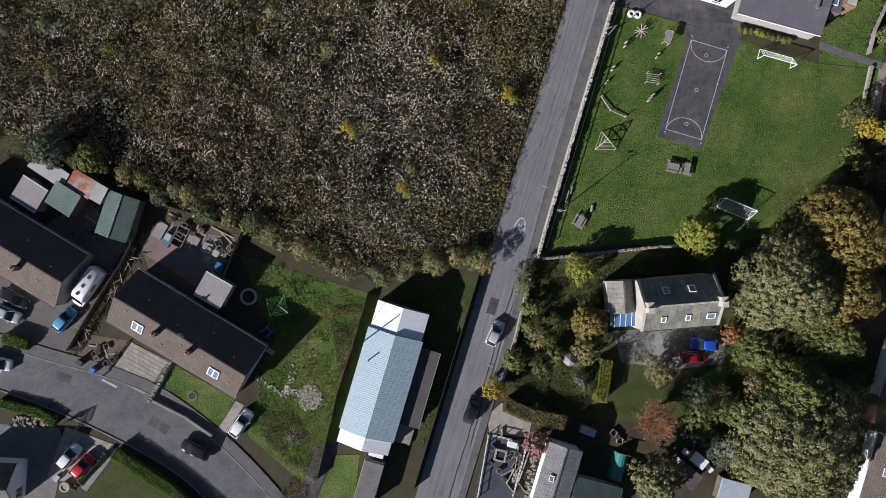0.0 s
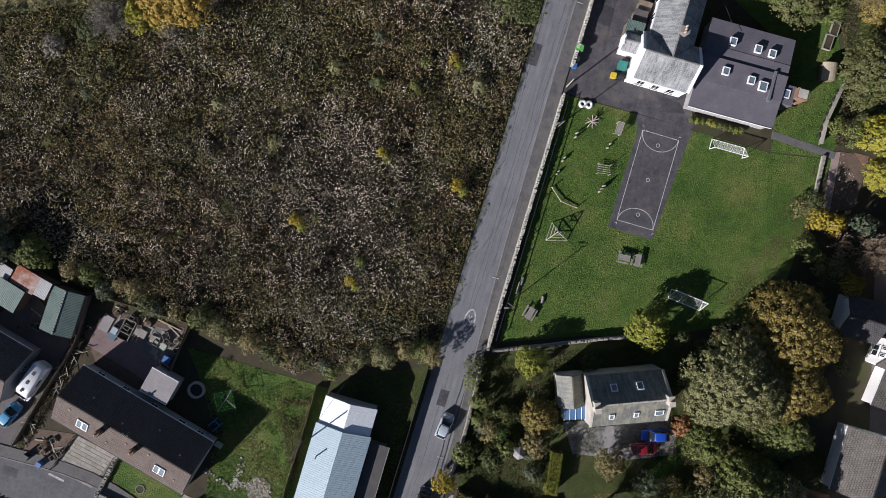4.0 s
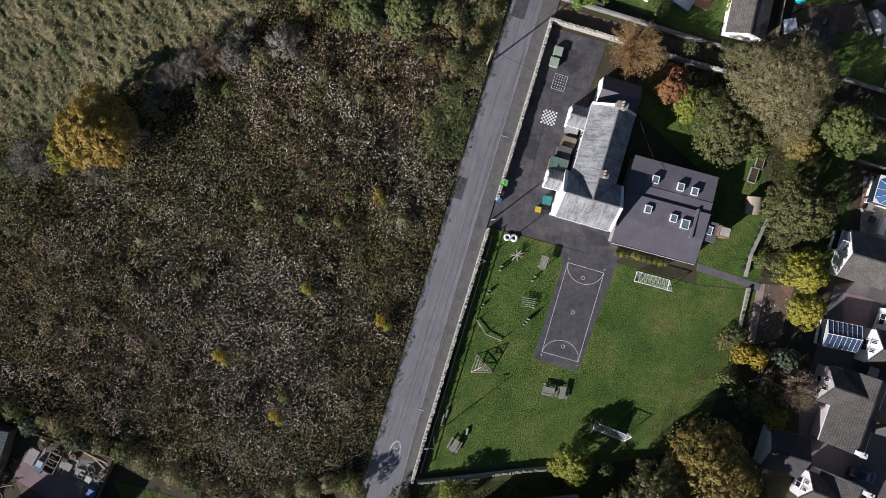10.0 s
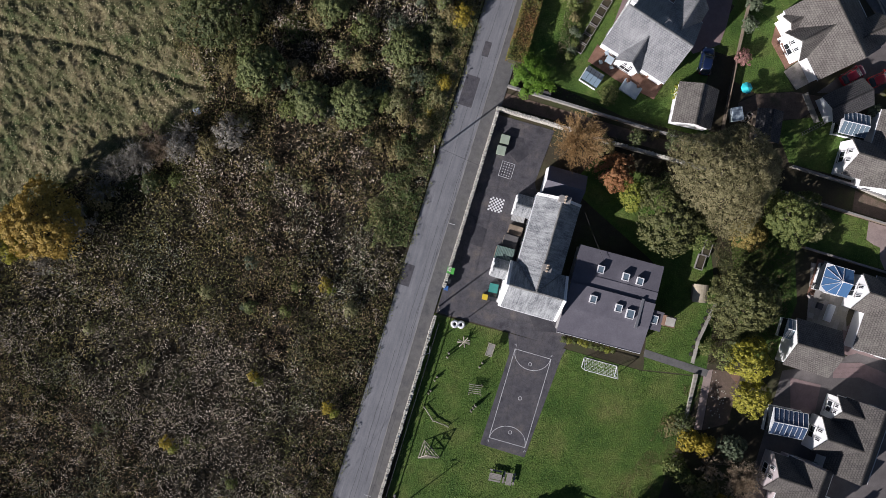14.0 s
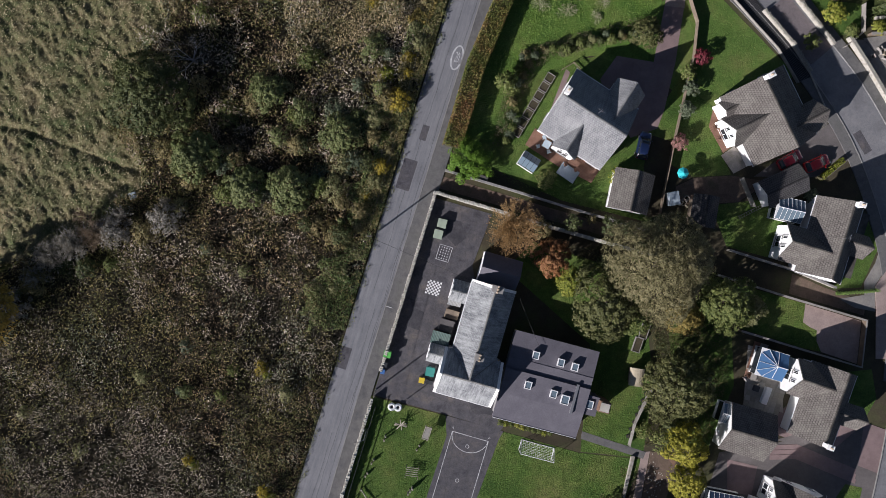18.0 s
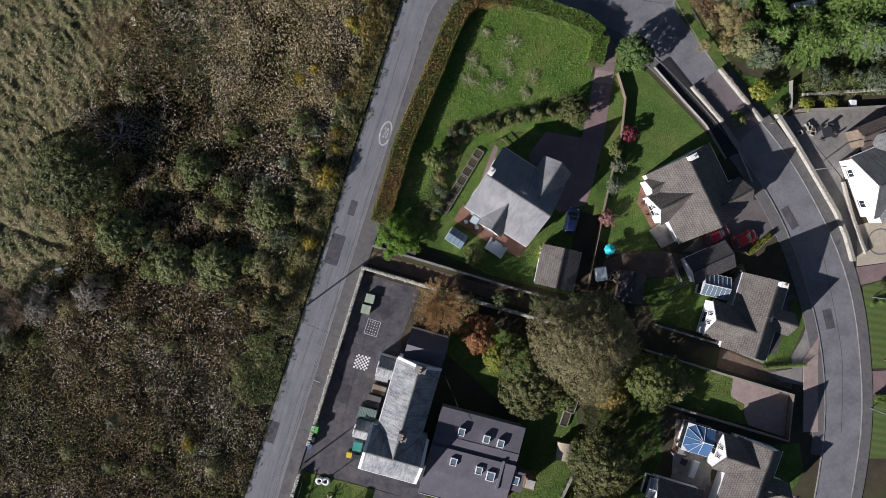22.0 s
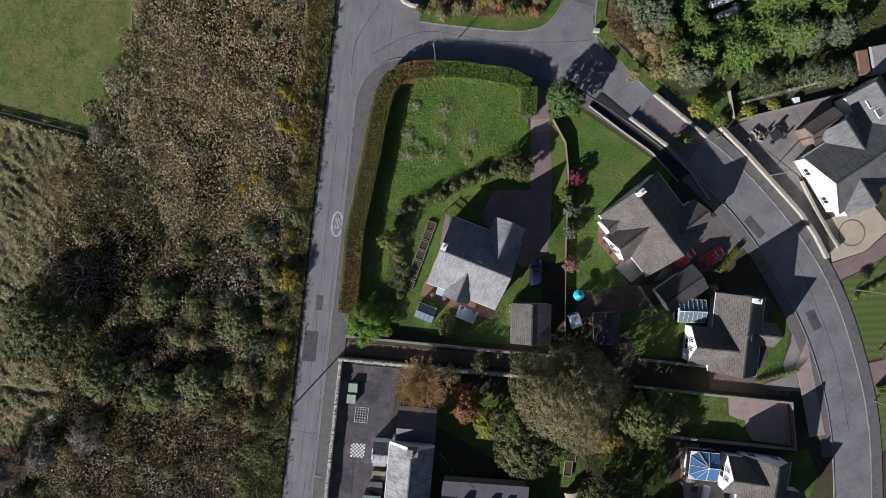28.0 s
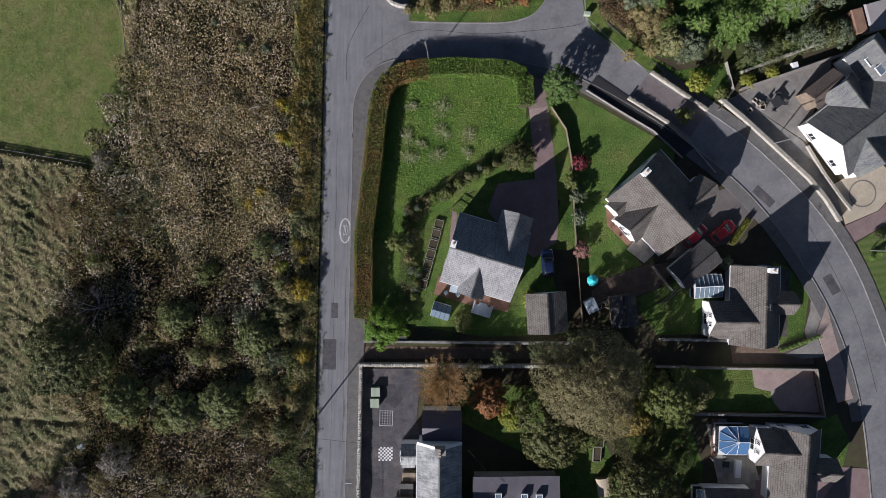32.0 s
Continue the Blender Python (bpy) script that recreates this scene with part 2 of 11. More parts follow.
M = dict(
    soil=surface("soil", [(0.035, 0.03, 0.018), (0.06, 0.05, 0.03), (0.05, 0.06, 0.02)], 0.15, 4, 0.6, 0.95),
    meadow=surface("rough_meadow", [(0.16, 0.14, 0.05), (0.10, 0.12, 0.03), (0.20, 0.17, 0.07)], 0.12, 3, 0.7, 0.95, 0.8, 0.15),
    field=surface("pasture", [(0.08, 0.118, 0.028), (0.118, 0.152, 0.04), (0.155, 0.165, 0.055), (0.185, 0.165, 0.07)], 0.3, 3.5, 0.85, 0.95, 0.5, 0.08),
    bank=surface("sunny_lawn", [(0.055, 0.11, 0.018), (0.085, 0.142, 0.028), (0.135, 0.155, 0.045)], 0.2, 3.0, 0.6, 0.95, 0.8, 0.12),
    tussock=surface("meadow_tussocks", [(0.05, 0.072, 0.022), (0.105, 0.108, 0.045), (0.175, 0.152, 0.075), (0.235, 0.19, 0.105)], 0.35, 4.5, 1.0, 0.95, 1.0, 0.12, spread=(0.3, 0.7)),
    lawn_long=surface("long_lawn", [(0.052, 0.112, 0.018), (0.092, 0.162, 0.028), (0.14, 0.182, 0.044), (0.21, 0.205, 0.075)], 0.16, 4.5, 1.0, 0.95, 1.0, 0.16, spread=(0.32, 0.82)),
    lawn=surface("lawn", [(0.040, 0.086, 0.014), (0.072, 0.122, 0.022), (0.115, 0.142, 0.036), (0.18, 0.165, 0.06)], 0.16, 4.5, 1.0, 0.95, 1.0, 0.16, spread=(0.32, 0.82)),
    asphalt=road_surface("asphalt", [(0.10, 0.101, 0.108), (0.158, 0.16, 0.169), (0.195, 0.196, 0.204), (0.25, 0.25, 0.255)], 73),
    asphalt_side=surface("side_road_asphalt", [(0.125, 0.124, 0.13), (0.168, 0.168, 0.174), (0.205, 0.202, 0.203)], 0.3, 9, 0.5, 0.85, 0.35, 0.02),
    asphalt_dark=surface("worn_asphalt", [(0.082, 0.082, 0.088), (0.112, 0.112, 0.118), (0.14, 0.138, 0.138)], 0.35, 9, 0.6, 0.85, 0.25, 0.01),
    tarmac=surface("playground_tarmac", [(0.040, 0.039, 0.045), (0.070, 0.067, 0.074), (0.084, 0.079, 0.083), (0.12, 0.106, 0.096)], 0.45, 7, 0.8, 0.85, 0.3, 0.015, spread=(0.3, 0.7)),
    tarmac_dark=surface("patched_tarmac", [(0.034, 0.034, 0.039), (0.052, 0.050, 0.056), (0.066, 0.063, 0.066)], 0.7, 7, 0.7, 0.75, 0.3, 0.015),
    footway=surface("footway_tarmac", [(0.085, 0.085, 0.086), (0.128, 0.124, 0.12), (0.105, 0.105, 0.098)], 0.5, 8, 0.55, 0.9, 0.3, 0.01),
    kerb=surface("kerb_concrete", [(0.17, 0.165, 0.155), (0.27, 0.26, 0.245)], 0.8, 8, 0.3),
    drive=surface("red_brown_drive", [(0.17, 0.122, 0.118), (0.235, 0.17, 0.162)], 0.4, 8, 0.35),
    drive_grey=surface("mauve_paving", [(0.125, 0.108, 0.110), (0.165, 0.142, 0.142)], 0.5, 8, 0.45),
    slab=surface("concrete_slab", [(0.24, 0.22, 0.19), (0.33, 0.30, 0.27), (0.20, 0.19, 0.15)], 0.6, 6, 0.4),
    gravel=surface("pale_gravel", [(0.28, 0.25, 0.21), (0.40, 0.37, 0.32)], 0.6, 14, 0.6, 0.95, 0.9, 0.03),
    stone=surface("field_stone", [(0.22, 0.20, 0.17), (0.38, 0.36, 0.31), (0.30, 0.27, 0.21)], 1.4, 7, 0.5, 0.95, 0.7, 0.03),
    harling=surface("white_harling", [(0.72, 0.71, 0.68), (0.80, 0.79, 0.77)], 0.4, 9, 0.15, 0.9, 0.2, 0.01),
    cream=surface("cream_stone_wall", [(0.34, 0.32, 0.27), (0.46, 0.435, 0.38)], 0.7, 7, 0.3),
    grey_wall=surface("grey_render", [(0.28, 0.27, 0.26), (0.36, 0.35, 0.34)], 0.5, 7, 0.3),
    brick=surface("brown_brick", [(0.17, 0.10, 0.07), (0.24, 0.15, 0.10)], 1, 9, 0.4),
    slate=tiled("grey_slate", [(0.135, 0.142, 0.15), (0.22, 0.226, 0.232)], 0.3, 0.25, 0.02, 0.55, (0.40, 0.41, 0.40), 1.1, 0.7, 0.45, 0.5, True),
    slate_dark=tiled("dark_slate", [(0.075, 0.08, 0.09), (0.12, 0.125, 0.13)], 0.3, 0.25, 0.02, 0.5, (0.2, 0.2, 0.17), 0.8, 0.6, 0.35, 0.45, True),
    slate_lichen=tiled("lichened_slate", [(0.105, 0.11, 0.108), (0.165, 0.168, 0.155)], 0.3, 0.25, 0.02, 0.6, (0.31, 0.30, 0.22), 0.9, 0.6, 0.35, 0.5, True),
    tile_grey=tiled("grey_concrete_tile", [(0.112, 0.10, 0.09), (0.16, 0.144, 0.13)], 0.33, 0.32, 0.03, 0.8, (0.22, 0.21, 0.18), 0.35, 0.5, 0.2, 0.5),
    tile_light=tiled("light_grey_tile", [(0.165, 0.168, 0.175), (0.23, 0.233, 0.238)], 0.33, 0.32, 0.03, 0.6, (0.34, 0.34, 0.33), 0.7, 0.5, 0.35, 0.5, True),
    tile_dark=tiled("dark_tile", [(0.06, 0.058, 0.06), (0.085, 0.08, 0.08)], 0.33, 0.32, 0.03, 0.8, (0.1, 0.1, 0.085), 0.35, 0.5, 0.2, 0.5),
    tile_brown=tiled("brown_concrete_tile", [(0.115, 0.09, 0.078), (0.155, 0.122, 0.105)], 0.33, 0.32, 0.03, 0.85, (0.16, 0.14, 0.115), 0.4, 0.5, 0.2, 0.5),
    membrane=surface("grey_roof_membrane", [(0.102, 0.096, 0.113), (0.132, 0.125, 0.142)], 0.35, 5, 0.35, 0.75, 0.1, 0.01),
    sheet_blue=tiled("pale_blue_sheeting", [(0.36, 0.47, 0.52), (0.40, 0.51, 0.56)], 0.30, 60, 0.03, 0.5, (0.42, 0.50, 0.52), 0.2, 0.8, 0.4, 0.75),
    sheet_white=tiled("translucent_white_sheeting", [(0.80, 0.83, 0.85), (0.84, 0.87, 0.88)], 0.30, 60, 0.02, 0.45, (0.72, 0.76, 0.76), 0.3, 0.5, 0.4, 0.85),
    sheet_green=tiled("green_corrugated_sheet", [(0.10, 0.16, 0.14), (0.12, 0.18, 0.155)], 0.22, 60, 0.05, 0.5, (0.2, 0.23, 0.2), 0.3, 1.0, 0.4, 0.5),
    sheet_rust=tiled("rusty_corrugated_sheet", [(0.30, 0.10, 0.05), (0.25, 0.085, 0.05)], 0.2, 60, 0.04, 0.8, (0.42, 0.36, 0.32), 0.9, 1.0, 0.3, 0.6),
    sheet_zinc=tiled("weathered_zinc_sheet", [(0.36, 0.37, 0.37), (0.42, 0.42, 0.42)], 0.2, 60, 0.04, 0.5, (0.26, 0.24, 0.2), 0.6, 1.0, 0.4, 0.6),
    felt=surface("grey_roof_felt", [(0.24, 0.225, 0.225), (0.30, 0.285, 0.28)], 0.5, 7, 0.25, 0.9),
    felt_dark=surface("dark_roof_felt", [(0.075, 0.07, 0.07), (0.10, 0.095, 0.09)], 0.5, 7, 0.3, 0.9),
    tar=surface("tar", [(0.045, 0.044, 0.045), (0.075, 0.073, 0.072)], 1.0, 8, 0.3, 0.7),
    cope=surface("pale_cope_stone", [(0.30, 0.28, 0.23), (0.55, 0.53, 0.47), (0.42, 0.39, 0.32)], 2.5, 9, 0.5, 0.95, 0.7, 0.03),
    cope_dull=surface("weathered_cope_stone", [(0.17, 0.155, 0.125), (0.30, 0.28, 0.24), (0.22, 0.205, 0.17)], 2.5, 9, 0.5, 0.95, 0.7, 0.03),
    # darker copy of the lawn, with the shade of trees and houses in its colour
    shade_lawn=surface("shaded_ground_tone", [(0.03, 0.04, 0.012), (0.05, 0.065, 0.016), (0.07, 0.06, 0.03)], 0.25, 4, 0.6, 0.95, 0.8, 0.08),
    yard_soil=surface("bare_earth", [(0.09, 0.065, 0.05), (0.14, 0.10, 0.075), (0.08, 0.07, 0.045)], 0.4, 5, 0.6, 0.95, 0.6, 0.05),
    gravel_buff=surface("buff_gravel", [(0.36, 0.31, 0.23), (0.46, 0.40, 0.31)], 0.5, 12, 0.4, 0.95, 0.8, 0.03),
    tarmac_warm=surface("drive_tarmac", [(0.10, 0.09, 0.085), (0.14, 0.125, 0.12)], 0.4, 8, 0.4),
    # blue-grey paving, darkened by the wall's shade put into the colour
    paving_shade_blue=surface("shaded_blue_grey_paving", [(0.045, 0.05, 0.068), (0.07, 0.075, 0.098)], 0.5, 8, 0.3),
    slab_mid=surface("grey_slab", [(0.15, 0.142, 0.132), (0.20, 0.19, 0.175), (0.24, 0.225, 0.20)], 0.5, 6, 0.5),
    slab_court=surface("grey_gravel", [(0.21, 0.205, 0.20), (0.28, 0.275, 0.265)], 0.5, 10, 0.6, 0.95, 0.7, 0.03),
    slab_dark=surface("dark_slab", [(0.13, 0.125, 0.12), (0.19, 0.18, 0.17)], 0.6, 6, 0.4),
    slab_pink=surface("pinkish_slab", [(0.26, 0.20, 0.18), (0.33, 0.26, 0.23)], 0.6, 6, 0.4),
    deck=surface("red_brown_deck", [(0.15, 0.08, 0.055), (0.23, 0.13, 0.09)], 0.7, 8, 0.5),
    deadwood=surface("bleached_wood", [(0.26, 0.255, 0.25), (0.42, 0.41, 0.40)], 1.5, 9, 0.3),
    tile_mid=tiled("grey_brown_tile", [(0.070, 0.064, 0.060), (0.105, 0.096, 0.088)], 0.33, 0.32, 0.03, 0.8, (0.14, 0.13, 0.11), 0.35, 0.5, 0.2, 0.5),
    pink_wall=surface("pinkish_harling", [(0.46, 0.40, 0.39), (0.55, 0.48, 0.47)], 0.5, 8, 0.3, 0.9, 0.2, 0.01),
    pole=surface("pale_timber_pole", [(0.28, 0.25, 0.2), (0.40, 0.36, 0.3)], 1.2, 9, 0.4),
    wood_pale=surface("pale_boards", [(0.34, 0.29, 0.2), (0.44, 0.38, 0.28)], 1.2, 9, 0.4),
    felt_blue=surface("blue_grey_felt", [(0.30, 0.36, 0.40), (0.38, 0.44, 0.48)], 0.8, 7, 0.25),
    line_fresh=surface("white_line", [(0.62, 0.62, 0.62), (0.75, 0.75, 0.75)], 1.5, 12, 0.2),
    chest=paint("pale_green_paint", (0.34, 0.40, 0.30), 0.6),
    tank=paint("pale_tank_paint", (0.55, 0.60, 0.60), 0.4),
    turquoise=paint("turquoise_fabric", (0.03, 0.55, 0.58), 0.7),
    tail=paint("red_lamp", (0.35, 0.01, 0.01), 0.2),
    bin_green=paint("bright_green_plastic", (0.10, 0.42, 0.08), 0.45),
    bin_blue=paint("blue_plastic", (0.05, 0.14, 0.36), 0.45),
    bin_teal=paint("teal_plastic", (0.04, 0.22, 0.19), 0.45),
    bin_dark=paint("dark_plastic", (0.03, 0.032, 0.035), 0.45),
    bin_yellow=paint("yellow_plastic", (0.62, 0.46, 0.04), 0.45),
    car_white=paint("white_car_paint", (0.78, 0.79, 0.80), 0.25, 0.6),
    car_silver=paint("silver_car_paint", (0.55, 0.60, 0.64), 0.28, 0.6, 0.3),
    car_black=paint("black_car_paint", (0.015, 0.018, 0.022), 0.2, 0.8),
    car_red=paint("red_car_paint", (0.48, 0.02, 0.02), 0.25, 0.6),
    car_dark_red=paint("dark_red_car_paint", (0.22, 0.012, 0.02), 0.25, 0.6),
    car_blue=paint("light_blue_car_paint", (0.12, 0.36, 0.58), 0.25, 0.6),
    # blue paint taken nearly to black; the house's shade is in the colour
    car_shade_blue=paint("blue_car_paint", (0.008, 0.016, 0.05), 0.3, 0.3),
    car_bright_blue=paint("bright_blue_car_paint", (0.015, 0.07, 0.42), 0.3, 0.5),
    white=paint("white_paint", (0.80, 0.80, 0.79)),
    line=surface("worn_white_line", [(0.28, 0.28, 0.29), (0.56, 0.56, 0.56)], 1.5, 12, 0.4),
    glass=glassy("window_glass"),
    glass_blue=glassy("conservatory_blue_glass", (0.07, 0.15, 0.28), 0.12),
    glass_dim=glassy("dim_blue_glazing", (0.045, 0.07, 0.12), 0.12),
    glass_pale=glassy("pale_glazing", (0.13, 0.175, 0.21), 0.12),
    wood=surface("weathered_timber", [(0.13, 0.10, 0.075), (0.21, 0.165, 0.12)], 0.8, 9, 0.5),
    wood_grey=surface("grey_timber", [(0.20, 0.185, 0.165), (0.30, 0.28, 0.25)], 0.8, 9, 0.4),
    bark=surface("bark", [(0.07, 0.055, 0.04), (0.12, 0.10, 0.08)], 1.5, 10, 0.5),
    rubber=paint("black_rubber", (0.02, 0.02, 0.02), 0.8),
    steel=paint("grey_steel", (0.35, 0.35, 0.36), 0.4, metal=0.6),
    dark_metal=paint("dark_metal", (0.04, 0.04, 0.045), 0.45),
    pot=paint("buff_clay_pot", (0.45, 0.36, 0.26), 0.8),
)
def singly(name, cols, rough=0.9):
    """Pieces that differ one from another."""
    m, nt, bsdf = nodes_of(name)
    r = ramp_node(nt, cols, (0.0, 1.0))
    nt.links.new(nt.nodes.new("ShaderNodeObjectInfo").outputs["Random"], r.inputs[0])
    n = noise_node(nt, position(nt), 5, 5, 0.7)
    nt.links.new(scaled(nt, r.outputs[0], math_node(nt, "ADD", math_node(nt, "MULTIPLY", n, 0.7), 0.65)), bsdf.inputs["Base Color"])
    bsdf.inputs["Roughness"].default_value = rough
    bumped(nt, bsdf, n, 0.3, 0.01)
    return m


def striped(name, dark, pale, width, turn):
    """Lawn mown in alternate stripes."""
    m, nt, bsdf = nodes_of(name)
    mp = nt.nodes.new("ShaderNodeMapping")
    mp.inputs["Rotation"].default_value = (0, 0, radians(turn))
    pos = position(nt)
    nt.links.new(pos, mp.inputs[0])
    w = nt.nodes.new("ShaderNodeTexWave")
    w.bands_direction = "Y"
    w.inputs["Scale"].default_value, w.inputs["Distortion"].default_value, w.inputs["Detail"].default_value = 0.314 / width, 1.2, 2
    nt.links.new(mp.outputs[0], w.inputs["Vector"])
    n = noise_node(nt, pos, 5, 5, 0.7)
    col = mixed(nt, w.outputs["Fac"], dark, pale)
    nt.links.new(scaled(nt, col, math_node(nt, "ADD", math_node(nt, "MULTIPLY", n, 1.2), 0.4)), bsdf.inputs["Base Color"])
    bsdf.inputs["Roughness"].default_value = 0.95
    bumped(nt, bsdf, n, 0.6, 0.06)
    return m


